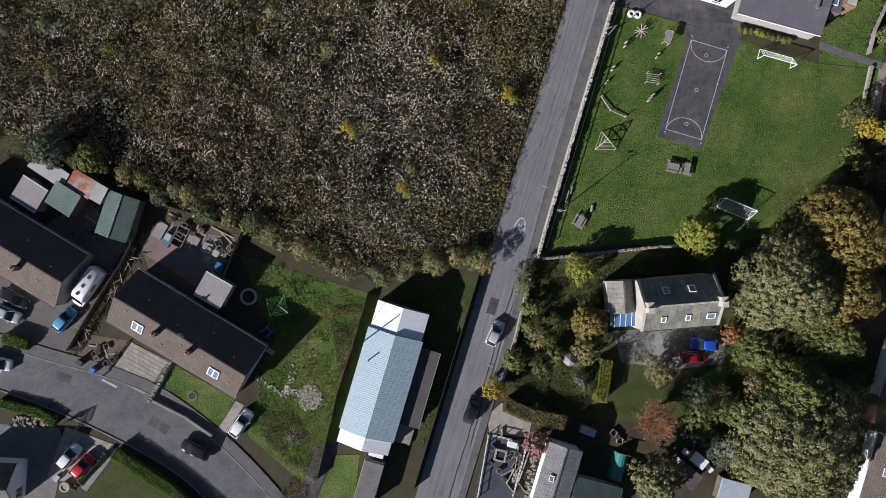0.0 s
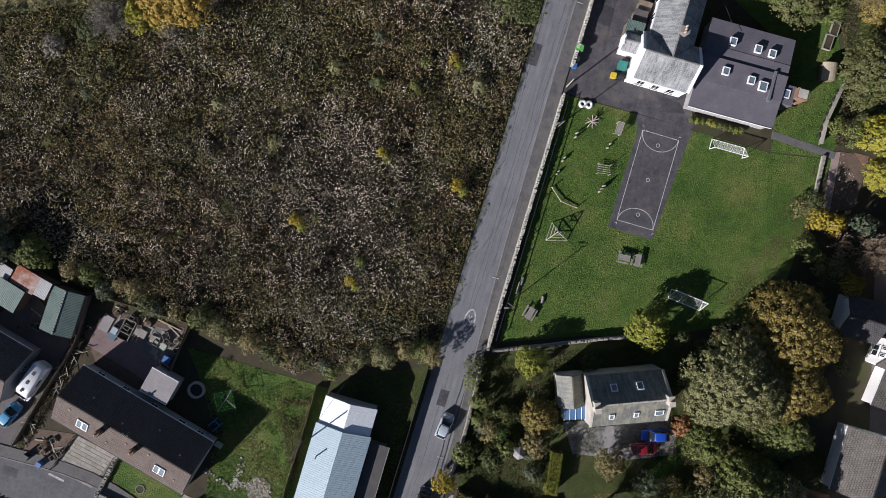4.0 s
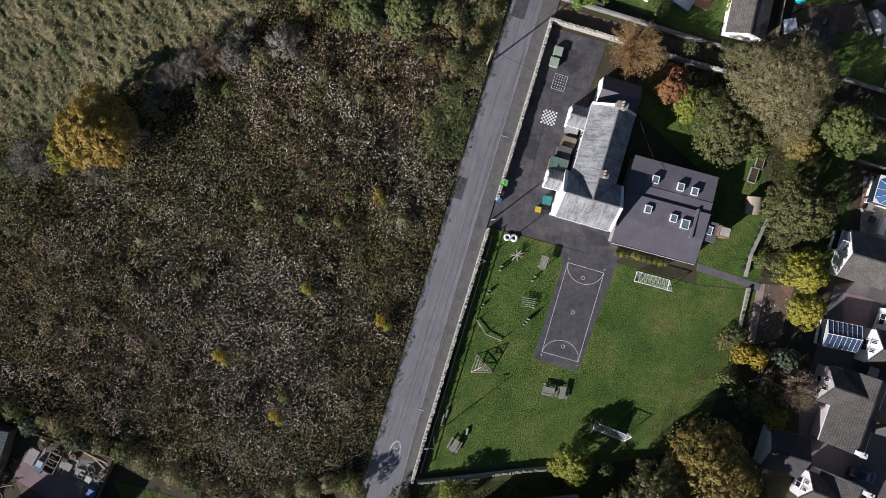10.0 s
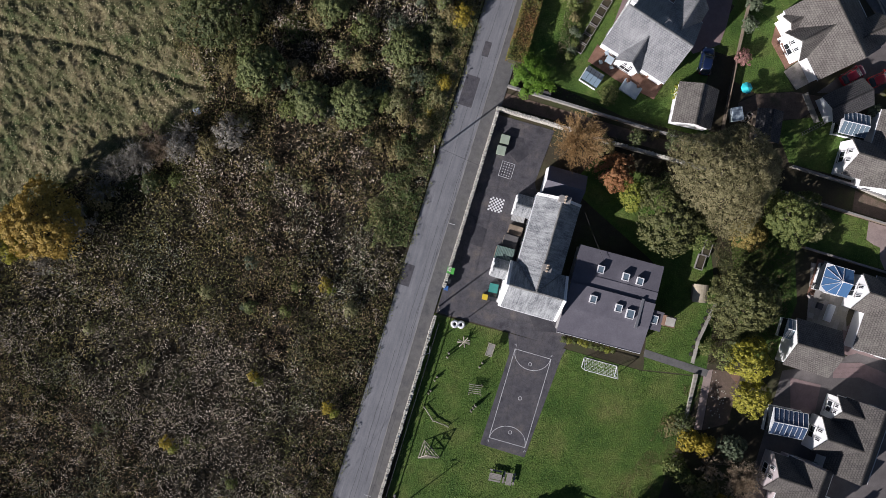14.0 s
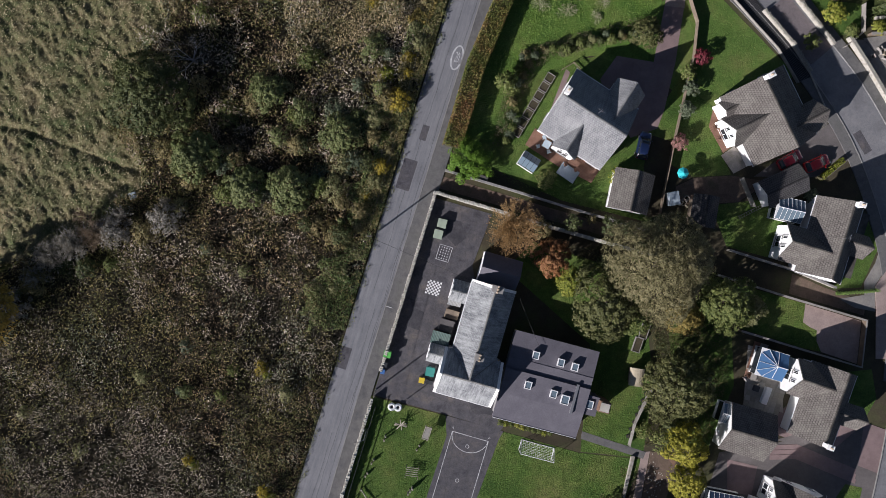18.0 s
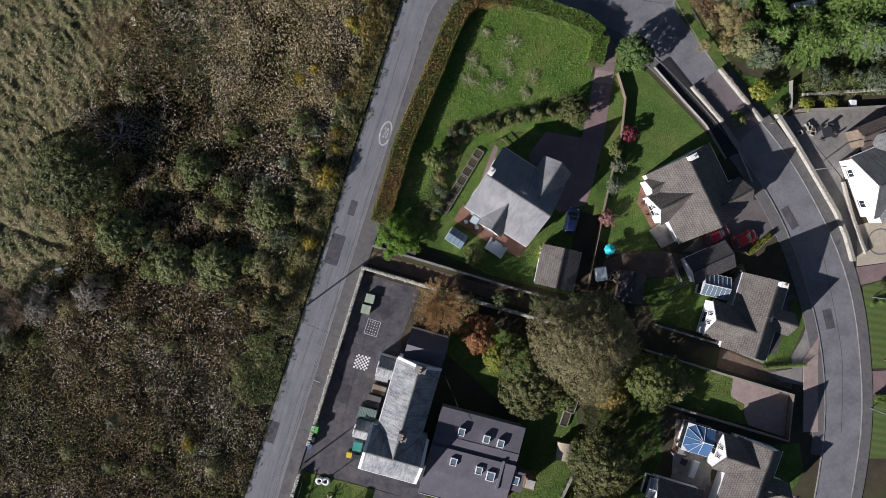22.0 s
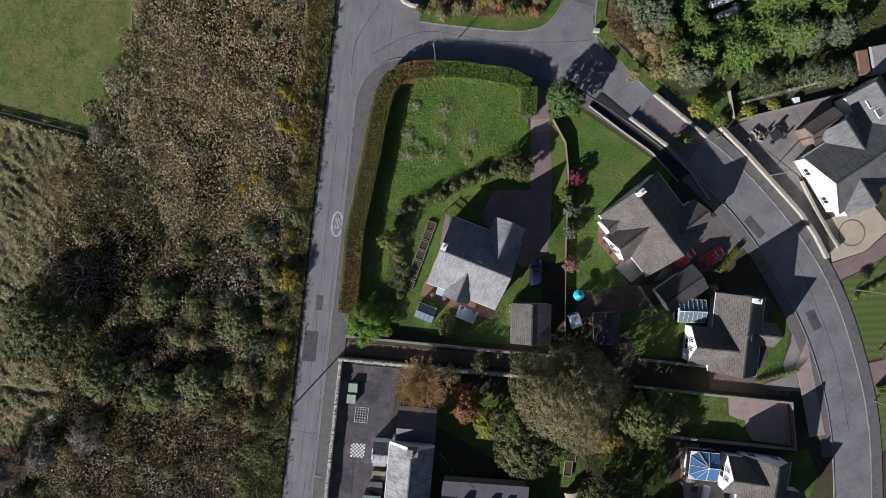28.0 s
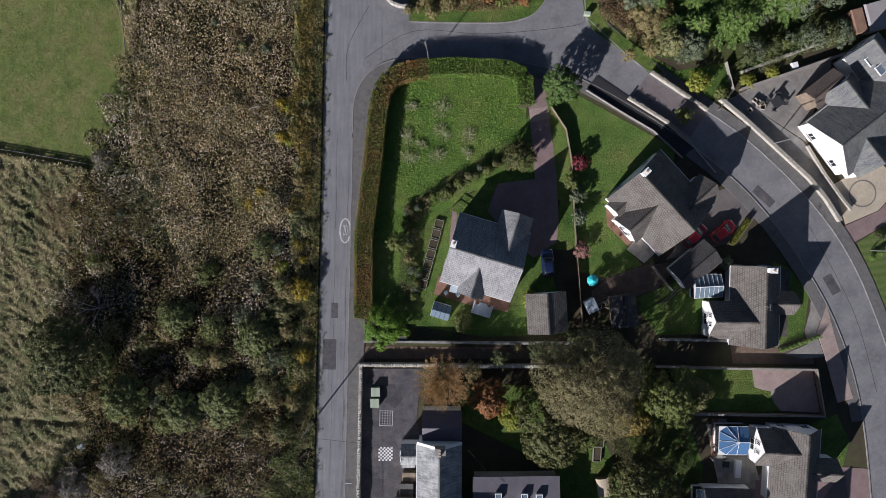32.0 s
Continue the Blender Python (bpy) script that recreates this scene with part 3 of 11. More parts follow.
M["mown"] = striped("mown_lawn", (0.062, 0.10, 0.02), (0.095, 0.125, 0.032), 1.1, 8)
M["slab_each"] = singly("single_slabs", [(0.24, 0.22, 0.185), (0.32, 0.295, 0.26), (0.27, 0.25, 0.20), (0.36, 0.335, 0.30)])
LEAF = dict(
    green=leafy("green_leaves", [(0.066, 0.090, 0.025), (0.126, 0.152, 0.043), (0.229, 0.239, 0.077)]),
    darkgreen=leafy("dark_green_leaves", [(0.036, 0.051, 0.018), (0.071, 0.088, 0.031), (0.129, 0.137, 0.050)]),
    brownleaf=leafy("green_brown_leaves", [(0.104, 0.099, 0.042), (0.207, 0.177, 0.076), (0.318, 0.250, 0.117)], 0.3),
    goldbrown=leafy("golden_brown_leaves", [(0.10, 0.085, 0.026), (0.21, 0.165, 0.045), (0.36, 0.275, 0.085)], 0.2),
    willow=leafy("yellow_green_leaves", [(0.10, 0.108, 0.042), (0.20, 0.205, 0.088), (0.32, 0.30, 0.15)], 0.2),
    lime=leafy("lime_leaves", [(0.108, 0.150, 0.018), (0.228, 0.250, 0.036), (0.336, 0.312, 0.072)], 0.3),
    yellow=leafy("yellow_leaves", [(0.12, 0.11, 0.02), (0.32, 0.25, 0.03), (0.42, 0.32, 0.05)], 0.3),
    orange=leafy("orange_leaves", [(0.14, 0.112, 0.03), (0.33, 0.228, 0.045), (0.48, 0.34, 0.085)], 0.25),
    orangebare=leafy("thin_orange_leaves", [(0.19, 0.126, 0.06), (0.35, 0.218, 0.09), (0.45, 0.31, 0.16)], 0.3),
    red=leafy("russet_leaves", [(0.135, 0.063, 0.026), (0.270, 0.126, 0.052), (0.338, 0.182, 0.078)], 0.3),
    redbare=leafy("red_brown_twigs", [(0.215, 0.098, 0.055), (0.35, 0.175, 0.095), (0.47, 0.262, 0.15)], 0.3),
    crimson=leafy("crimson_leaves", [(0.075, 0.016, 0.022), (0.15, 0.026, 0.036), (0.24, 0.05, 0.06)], 0.3),
    bay=leafy("glossy_green_leaves", [(0.036, 0.078, 0.02), (0.075, 0.135, 0.034), (0.14, 0.21, 0.06)], 0.3),
    gold=leafy("yellow_green_autumn_leaves", [(0.13, 0.135, 0.02), (0.28, 0.265, 0.034), (0.42, 0.375, 0.06)], 0.3),
    pink=leafy("pinkish_leaves", [(0.188, 0.088, 0.075), (0.325, 0.175, 0.150), (0.375, 0.225, 0.175)], 0.3),
    greygreen=leafy("grey_green_leaves", [(0.053, 0.071, 0.040), (0.106, 0.132, 0.077), (0.181, 0.207, 0.131)], 0.3),
    grey=leafy("grey_twigs", [(0.126, 0.115, 0.091), (0.217, 0.200, 0.165), (0.336, 0.315, 0.266)], 0.3),
    greybare=leafy("grey_brown_twigs", [(0.095, 0.086, 0.038), (0.19, 0.172, 0.082), (0.31, 0.28, 0.15)], 0.3),
    olive=leafy("olive_green_leaves", [(0.048, 0.054, 0.019), (0.098, 0.105, 0.036), (0.175, 0.172, 0.066)], 0.3),
    bare=leafy("pale_brown_twigs", [(0.14, 0.10, 0.06), (0.24, 0.18, 0.12), (0.33, 0.27, 0.2)], 0.3),
    bright=leafy("bright_green_leaves", [(0.055, 0.121, 0.011), (0.121, 0.220, 0.022), (0.176, 0.286, 0.044)], 0.3),
    sallow=leafy("sallow_leaves", [(0.076, 0.095, 0.033), (0.137, 0.164, 0.059), (0.238, 0.252, 0.101)], 0.2),
    spruce=leafy("spruce_needles", [(0.062, 0.112, 0.026), (0.125, 0.205, 0.048), (0.225, 0.32, 0.082)], 0.2),
    hedge=leafy("hedge_leaves", [(0.062, 0.128, 0.019), (0.125, 0.216, 0.036), (0.213, 0.288, 0.066)], 0.25),
    hedge_rust=leafy("rusty_hedge_leaves", [(0.095, 0.135, 0.03), (0.17, 0.185, 0.048), (0.25, 0.17, 0.062), (0.31, 0.155, 0.075)], 0.35, each=0.4, drift=1.8),
    # near-black: the shade between the seed heads is put into this leaf colour
    scrub=leafy("gap_shade_leaves", [(0.012, 0.012, 0.008), (0.024, 0.022, 0.014), (0.044, 0.036, 0.023), (0.085, 0.064, 0.042)], 0.12, spread=(0.05, 0.9), each=0.4, drift=1.6),
    reed=leafy("dry_seed_heads", [(0.125, 0.098, 0.070), (0.255, 0.212, 0.160), (0.41, 0.35, 0.27), (0.61, 0.53, 0.425)], 0.25, spread=(0.05, 1.0), each=0.85, drift=0.7),
    reed_rust=leafy("rusty_seed_heads", [(0.10, 0.065, 0.038), (0.22, 0.15, 0.085), (0.40, 0.305, 0.18)], 0.25, each=0.8, drift=0.6),
    reed_green=leafy("green_grey_leaves", [(0.07, 0.085, 0.045), (0.15, 0.165, 0.10), (0.30, 0.31, 0.21)], 0.25, each=0.8, drift=0.6),
    tuft=leafy("olive_leaves", [(0.072, 0.082, 0.026), (0.144, 0.149, 0.051), (0.233, 0.211, 0.083)], 0.12),
    grass=leafy("grass_blades", [(0.062, 0.136, 0.019), (0.104, 0.188, 0.030), (0.235, 0.26, 0.075)], 0.12),
    rough_grass=leafy("rough_grass_blades", [(0.050, 0.112, 0.019), (0.105, 0.200, 0.036), (0.230, 0.217, 0.081), (0.324, 0.238, 0.121)], 0.15, drift=1.3),
    dry=leafy("dry_grass_blades", [(0.10, 0.085, 0.035), (0.19, 0.145, 0.075), (0.28, 0.21, 0.13)], 0.4, drift=1.3),
    lush=leafy("lush_weed_leaves", [(0.058, 0.098, 0.027), (0.122, 0.18, 0.057), (0.225, 0.26, 0.10), (0.31, 0.275, 0.13)], 0.3, drift=1.4),
    border=leafy("border_leaves", [(0.055, 0.06, 0.025), (0.11, 0.10, 0.045), (0.18, 0.155, 0.09), (0.25, 0.21, 0.14)], 0.5, drift=1.4),
    ochre=leafy("ochre_leaves", [(0.10, 0.098, 0.03), (0.215, 0.185, 0.055), (0.34, 0.26, 0.075), (0.43, 0.32, 0.12)], 0.35, drift=1.3),
    straw=leafy("pale_straw_blades", [(0.18, 0.18, 0.09), (0.36, 0.34, 0.22), (0.58, 0.53, 0.40)], 0.3),
    weedy=leafy("brown_green_weeds", [(0.052, 0.06, 0.02), (0.13, 0.13, 0.044), (0.24, 0.205, 0.075), (0.36, 0.285, 0.125)], 0.22, drift=1.4, each=0.6),
    corner=leafy("long_lawn_blades", [(0.09, 0.18, 0.024), (0.16, 0.275, 0.044), (0.31, 0.37, 0.11)], 0.15),
    heath=leafy("rusty_heath_leaves", [(0.054, 0.037, 0.024), (0.120, 0.077, 0.045), (0.216, 0.132, 0.075), (0.360, 0.253, 0.150)], 0.3, drift=1.0, each=0.8),
    brown=leafy("tan_stalk_leaves", [(0.105, 0.085, 0.042), (0.213, 0.170, 0.084), (0.35, 0.285, 0.148), (0.52, 0.44, 0.26)], 0.25, each=0.8, drift=0.8),
    pasture=leafy("pasture_blades", [(0.11, 0.16, 0.035), (0.175, 0.215, 0.058), (0.27, 0.265, 0.10)], 0.12),
    weeds=leafy("weed_leaves", [(0.035, 0.05, 0.016), (0.075, 0.095, 0.03), (0.12, 0.11, 0.045), (0.17, 0.13, 0.065)], 0.35, drift=1.6),
    verge=leafy("verge_blades", [(0.068, 0.090, 0.026), (0.149, 0.165, 0.052), (0.270, 0.255, 0.104)], 0.1),
    verge_olive=leafy("olive_straw_leaves", [(0.085, 0.10, 0.032), (0.19, 0.185, 0.065), (0.33, 0.285, 0.115), (0.46, 0.385, 0.20)], 0.25, drift=1.4, each=0.6),
    rank=leafy("rank_grass", [(0.07, 0.09, 0.03), (0.165, 0.165, 0.08), (0.285, 0.25, 0.135), (0.39, 0.33, 0.2)], 0.15, drift=1.5),
)


# ---- building blocks ----
def thing(name, x, y, rot=0.0, label="", category="", group="", z=0.0, kind=""):
    e = new(name)
    e.empty_display_size = 0.3
    e.matrix_basis = pose(x, y, z, 0, 0, rot)
    return tagged(e, label, category, group, kind)


def part(name, bm, material, parent=None, label="", smooth=False):
    me = bpy.data.meshes.new(name)
    if isinstance(bm, bmesh.types.BMesh):
        bm.to_mesh(me)
        bm.free()
    else:
        bm(me)
    if material:
        me.materials.append(material)
    if smooth:
        me.polygons.foreach_set("use_smooth", [True] * len(me.polygons))
    ob = new(name, me)
    if parent:
        ob.parent = parent
    return tagged(ob, label)


def box(bm, x, y, z, lx, ly, lz, rot=0.0, taper=1.0, bevel=0.0):
    """A box whose base centre is at x, y, z."""
    c, s = math.cos(radians(rot)), math.sin(radians(rot))
    vs = []
    for k, f in ((0, 1), (1, taper)):
        for a, b in ((-1, -1), (1, -1), (1, 1), (-1, 1)):
            px, py = a * lx / 2 * f, b * ly / 2 * f
            vs.append(bm.verts.new((x + px * c - py * s, y + px * s + py * c, z + lz * k)))
    fs = [bm.faces.new([vs[i] for i in q]) for q in ((3, 2, 1, 0), (4, 5, 6, 7), (0, 1, 5, 4), (1, 2, 6, 5), (2, 3, 7, 6), (3, 0, 4, 7))]
    if bevel:
        bmesh.ops.bevel(bm, geom=list({e for f in fs for e in f.edges}), offset=bevel, segments=2, affect="EDGES")
    return bm


def boxed(*args, **kw):
    return box(bmesh.new(), *args, **kw)


def bent_tube(bm, pts, r, sides=5):
    """One tube swept along a line of points."""
    rings = []
    for i, p in enumerate(pts):
        d = (Vector(pts[min(i + 1, len(pts) - 1)]) - Vector(pts[max(i - 1, 0)])).normalized()
        a = Vector((-d.y, d.x, 0)).normalized() if abs(d.z) < 0.95 else Vector((1, 0, 0))
        b = d.cross(a)
        rings.append([bm.verts.new(Vector(p) + (a * math.cos(2 * math.pi * k / sides) + b * math.sin(2 * math.pi * k / sides)) * r) for k in range(sides)])
    for q, s in zip(rings, rings[1:]):
        for k in range(sides):
            bm.faces.new((q[k], q[(k + 1) % sides], s[(k + 1) % sides], s[k]))
    return bm


def tube(bm, p, q, r0, r1, sides=6):
    p, q = Vector(p), Vector(q)
    d = (q - p).normalized()
    a = d.orthogonal().normalized()
    b = d.cross(a)
    ring = [[bm.verts.new(c + (a * math.cos(2 * math.pi * i / sides) + b * math.sin(2 * math.pi * i / sides)) * r) for i in range(sides)] for c, r in ((p, r0), (q, r1))]
    for i in range(sides):
        j = (i + 1) % sides
        bm.faces.new((ring[0][i], ring[0][j], ring[1][j], ring[1][i]))
    bm.faces.new(ring[1])
    bm.faces.new(ring[0][::-1])
    return bm


def slab(name, pts, z0, z1, material, label="", parent=None, kind="structure"):
    """A flat piece of ground with the outline pts and real edges."""
    bm = bmesh.new()
    top = [bm.verts.new((x, y, z1)) for x, y in pts]
    low = [bm.verts.new((x, y, z0)) for x, y in pts]
    n = len(pts)
    f = bm.faces.new(top)
    for i in range(n):
        j = (i + 1) % n
        bm.faces.new((top[i], low[i], low[j], top[j]))
    bmesh.ops.recalc_face_normals(bm, faces=bm.faces)
    if f.normal.z < 0:
        bmesh.ops.reverse_faces(bm, faces=bm.faces)
    bmesh.ops.triangulate(bm, faces=[f])
    ob = part(name, bm, material, parent, label)
    return tagged(ob, kind=kind) if kind else ob


def offset_line(pts, d):
    """The polyline pts moved d metres to its left."""
    out = []
    for i, (x, y) in enumerate(pts):
        a, b = pts[max(0, i - 1)], pts[min(len(pts) - 1, i + 1)]
        t = Vector((b[0] - a[0], b[1] - a[1])).normalized()
        out.append((x - t.y * d, y + t.x * d))
    return out


def smooth_line(pts, n=6):
    """A Catmull-Rom curve through pts."""
    out = []
    for i in range(len(pts) - 1):
        p0, p1, p2, p3 = pts[max(0, i - 1)], pts[i], pts[i + 1], pts[min(len(pts) - 1, i + 2)]
        for k in range(n):
            t = k / n
            out.append(tuple(0.5 * (2 * b + (c - a) * t + (2 * a - 5 * b + 4 * c - d) * t * t + (3 * b - a - 3 * c + d) * t ** 3) for a, b, c, d in zip(p0, p1, p2, p3)))
    return out + [tuple(pts[-1])]


def ribbon(name, pts, width, z0, z1, material, label="", parent=None, kind="structure"):
    """A strip of the given width centred on the line pts."""
    return slab(name, offset_line(pts, width / 2) + offset_line(pts, -width / 2)[::-1], z0, z1, material, label, parent, kind)


# ---- foliage ----
def leaf_mesh(centres, along, length, width, facing=None):
    """Many small leaves as one mesh: diamonds of the given length and width, bent about their middle."""
    n = len(centres)
    rng = np.random.default_rng(n)
    along = along / (np.linalg.norm(along, axis=1, keepdims=True) + 1e-9)
    side = np.cross(along, rng.normal(size=(n, 3)) if facing is None else facing)
    side /= np.linalg.norm(side, axis=1, keepdims=True) + 1e-9
    length, width = np.broadcast_to(length, n)[:, None], np.broadcast_to(width, n)[:, None]
    v = np.stack([centres - along * length / 2, centres + side * width / 2, centres + along * length / 2, centres - side * width / 2], 1).reshape(-1, 3)

    def fill(me):
        me.vertices.add(4 * n)
        me.vertices.foreach_set("co", v.astype(np.float32).ravel())
        me.loops.add(4 * n)
        me.loops.foreach_set("vertex_index", np.arange(4 * n, dtype=np.int32))
        me.polygons.add(n)
        me.polygons.foreach_set("loop_start", np.arange(0, 4 * n, 4, dtype=np.int32))
        me.polygons.foreach_set("loop_total", np.full(n, 4, dtype=np.int32))
        me.update(calc_edges=True)
    return fill


def crown_points(rng, n, style):
    """Leaf places, directions and facings in a crown of radius 1 and height 1 (base at 0)."""
    if style == "spruce":
        # whorls of straight branches, each feathered with side sprays
        h = 1 - np.sqrt(rng.random(n)) ** 0.8
        tier = np.floor(h * 8)
        h = (tier + 0.5 + rng.normal(0, 0.09, n)) / 8
        turn = rng.random(9) * 6.28
        a = rng.integers(0, 10, n) * 2 * np.pi / 10 + turn[tier.astype(int).clip(0, 8)]
        a = a + 0.22 * np.sin(a * 7 + tier)
        s = np.sqrt(rng.uniform(0.05, 1, n))
        reach = (1.08 - h.clip(0, 1)) ** 0.8 * (0.86 + 0.2 * np.sin(a * 5 + tier * 2))
        r, side = s * reach, rng.choice([-1.0, 1.0], n)
        off = side * np.abs(rng.normal(0, 0.10, n)) * (1.15 - s) * reach
        c = np.stack([r * np.cos(a) - off * np.sin(a), r * np.sin(a) + off * np.cos(a), h * 0.97 - 0.16 * r + 0.07 * s ** 3], 1)
        b = a + side * rng.uniform(0.2, 1.0, n)
        d = np.stack([np.cos(b), np.sin(b), np.full(n, -0.1)], 1) + rng.normal(0, 0.18, (n, 3))
        return c, d, np.stack([0.35 * np.cos(a), 0.35 * np.sin(a), np.ones(n)], 1) + rng.normal(0, 0.25, (n, 3))
    if style == "bare":
        return bare_points(rng, n)
    k = 34 if style == "bush" else 90 if n < 8000 else 170 if n < 20000 else 300
    az = np.arange(k) * 2.39996 + rng.normal(0, 0.25, k)
    rr = np.sqrt((np.arange(k) + rng.random(k)) / k) * 0.93
    hz = 0.26 + 0.62 * np.sqrt(1 - rr ** 2) * rng.uniform(0.78, 1.06, k) * (1 + 0.06 * np.sin(3 * rr * np.cos(az) + 2) + 0.06 * np.sin(4 * rr * np.sin(az)))
    rr = rr * (1 + 0.10 * np.sin(3 * az + 1) + 0.07 * np.sin(5 * az))
    lobes = np.stack([rr * np.cos(az), rr * np.sin(az), hz], 1)
    size = rng.uniform(0.15, 0.26, k) if style == "bush" else rng.uniform(0.55, 1.25, k) * 1.05 / math.sqrt(k)
    pick = rng.integers(0, k, n)
    d = rng.normal(size=(n, 3))
    d /= np.linalg.norm(d, axis=1, keepdims=True)
    d[:, 2] = np.where(rng.random(n) < 0.85, np.abs(d[:, 2]), d[:, 2])
    c = lobes[pick] + d * (size[pick] * rng.uniform(0.4, 1.1, n) ** 0.6)[:, None] * (1, 1, 0.8)
    low = rng.random(n) < 0.16
    c[low] *= (0.92, 0.92, 0.75)
    if style in ("broad", "twiggy"):
        # leaves between the clumps close the dome
        fill = rng.random(n) < (0.16 if style == "broad" else 0.4)
        fa, fr = rng.random(n) * 2 * np.pi, np.sqrt(rng.random(n)) * 0.97
        dome = 0.25 + 0.62 * np.sqrt(1 - fr ** 2) * (1 + 0.06 * np.sin(3 * fr * np.cos(fa) + 2) + 0.06 * np.sin(4 * fr * np.sin(fa)))
        fr = fr * (1 + 0.10 * np.sin(3 * fa + 1) + 0.07 * np.sin(5 * fa))
        c[fill] = np.stack([fr * np.cos(fa), fr * np.sin(fa), dome + rng.normal(0, 0.02, n)], 1)[fill]
    c[:, 2] = c[:, 2].clip(0.05, 1.05)
    out = c - (0, 0, 0.3)
    out /= np.linalg.norm(out, axis=1, keepdims=True)
    facing = 0.55 * d + 0.75 * out + rng.normal(0, 0.4, (n, 3))
    return c, np.cross(facing, rng.normal(size=(n, 3))), facing


def bare_points(rng, n):
    """Thin limbs that fork outward to a dome, with twigs and a few last leaves along them."""
    k, m = (150 if n > 3000 else 40), 9
    az, rr = rng.random(k) * 2 * np.pi, np.sqrt(rng.random(k)) * (1 + 0.05 * np.sin(np.arange(k)))
    tip = np.stack([rr * np.cos(az), rr * np.sin(az), 0.35 + 0.62 * np.sqrt((1.05 - rr ** 2 * 0.8).clip(0.02))], 1)
    t = np.linspace(0.12, 1, m)
    limb = np.stack([tip[:, None, 0] * t ** 1.15, tip[:, None, 1] * t ** 1.15, 0.22 + (tip[:, None, 2] - 0.22) * t ** 0.8], 2)
    limb = limb + rng.normal(0, 0.022, limb.shape)
    c0, d0 = ((limb[:, 1:] + limb[:, :-1]) / 2).reshape(-1, 3), (limb[:, 1:] - limb[:, :-1]).reshape(-1, 3)
    n = n - len(c0)
    i, j = rng.integers(0, k, n), (m - 1) * rng.uniform(0.3, 1.0, n) ** 0.7
    base = limb[i, np.floor(j).astype(int).clip(0, m - 1)]
    d1 = tip[i] - (0, 0, 0.3)
    d1 = d1 / np.linalg.norm(d1, axis=1, keepdims=True) + rng.normal(0, 0.65, (n, 3))
    c1 = base + d1 * rng.uniform(0.0, 0.1, n)[:, None]
    c, d = np.concatenate([c0, c1]), np.concatenate([d0, d1])
    return c, d, rng.normal(0, 0.5, c.shape) + (0, 0, 0.8)


PROTOTYPES = {}


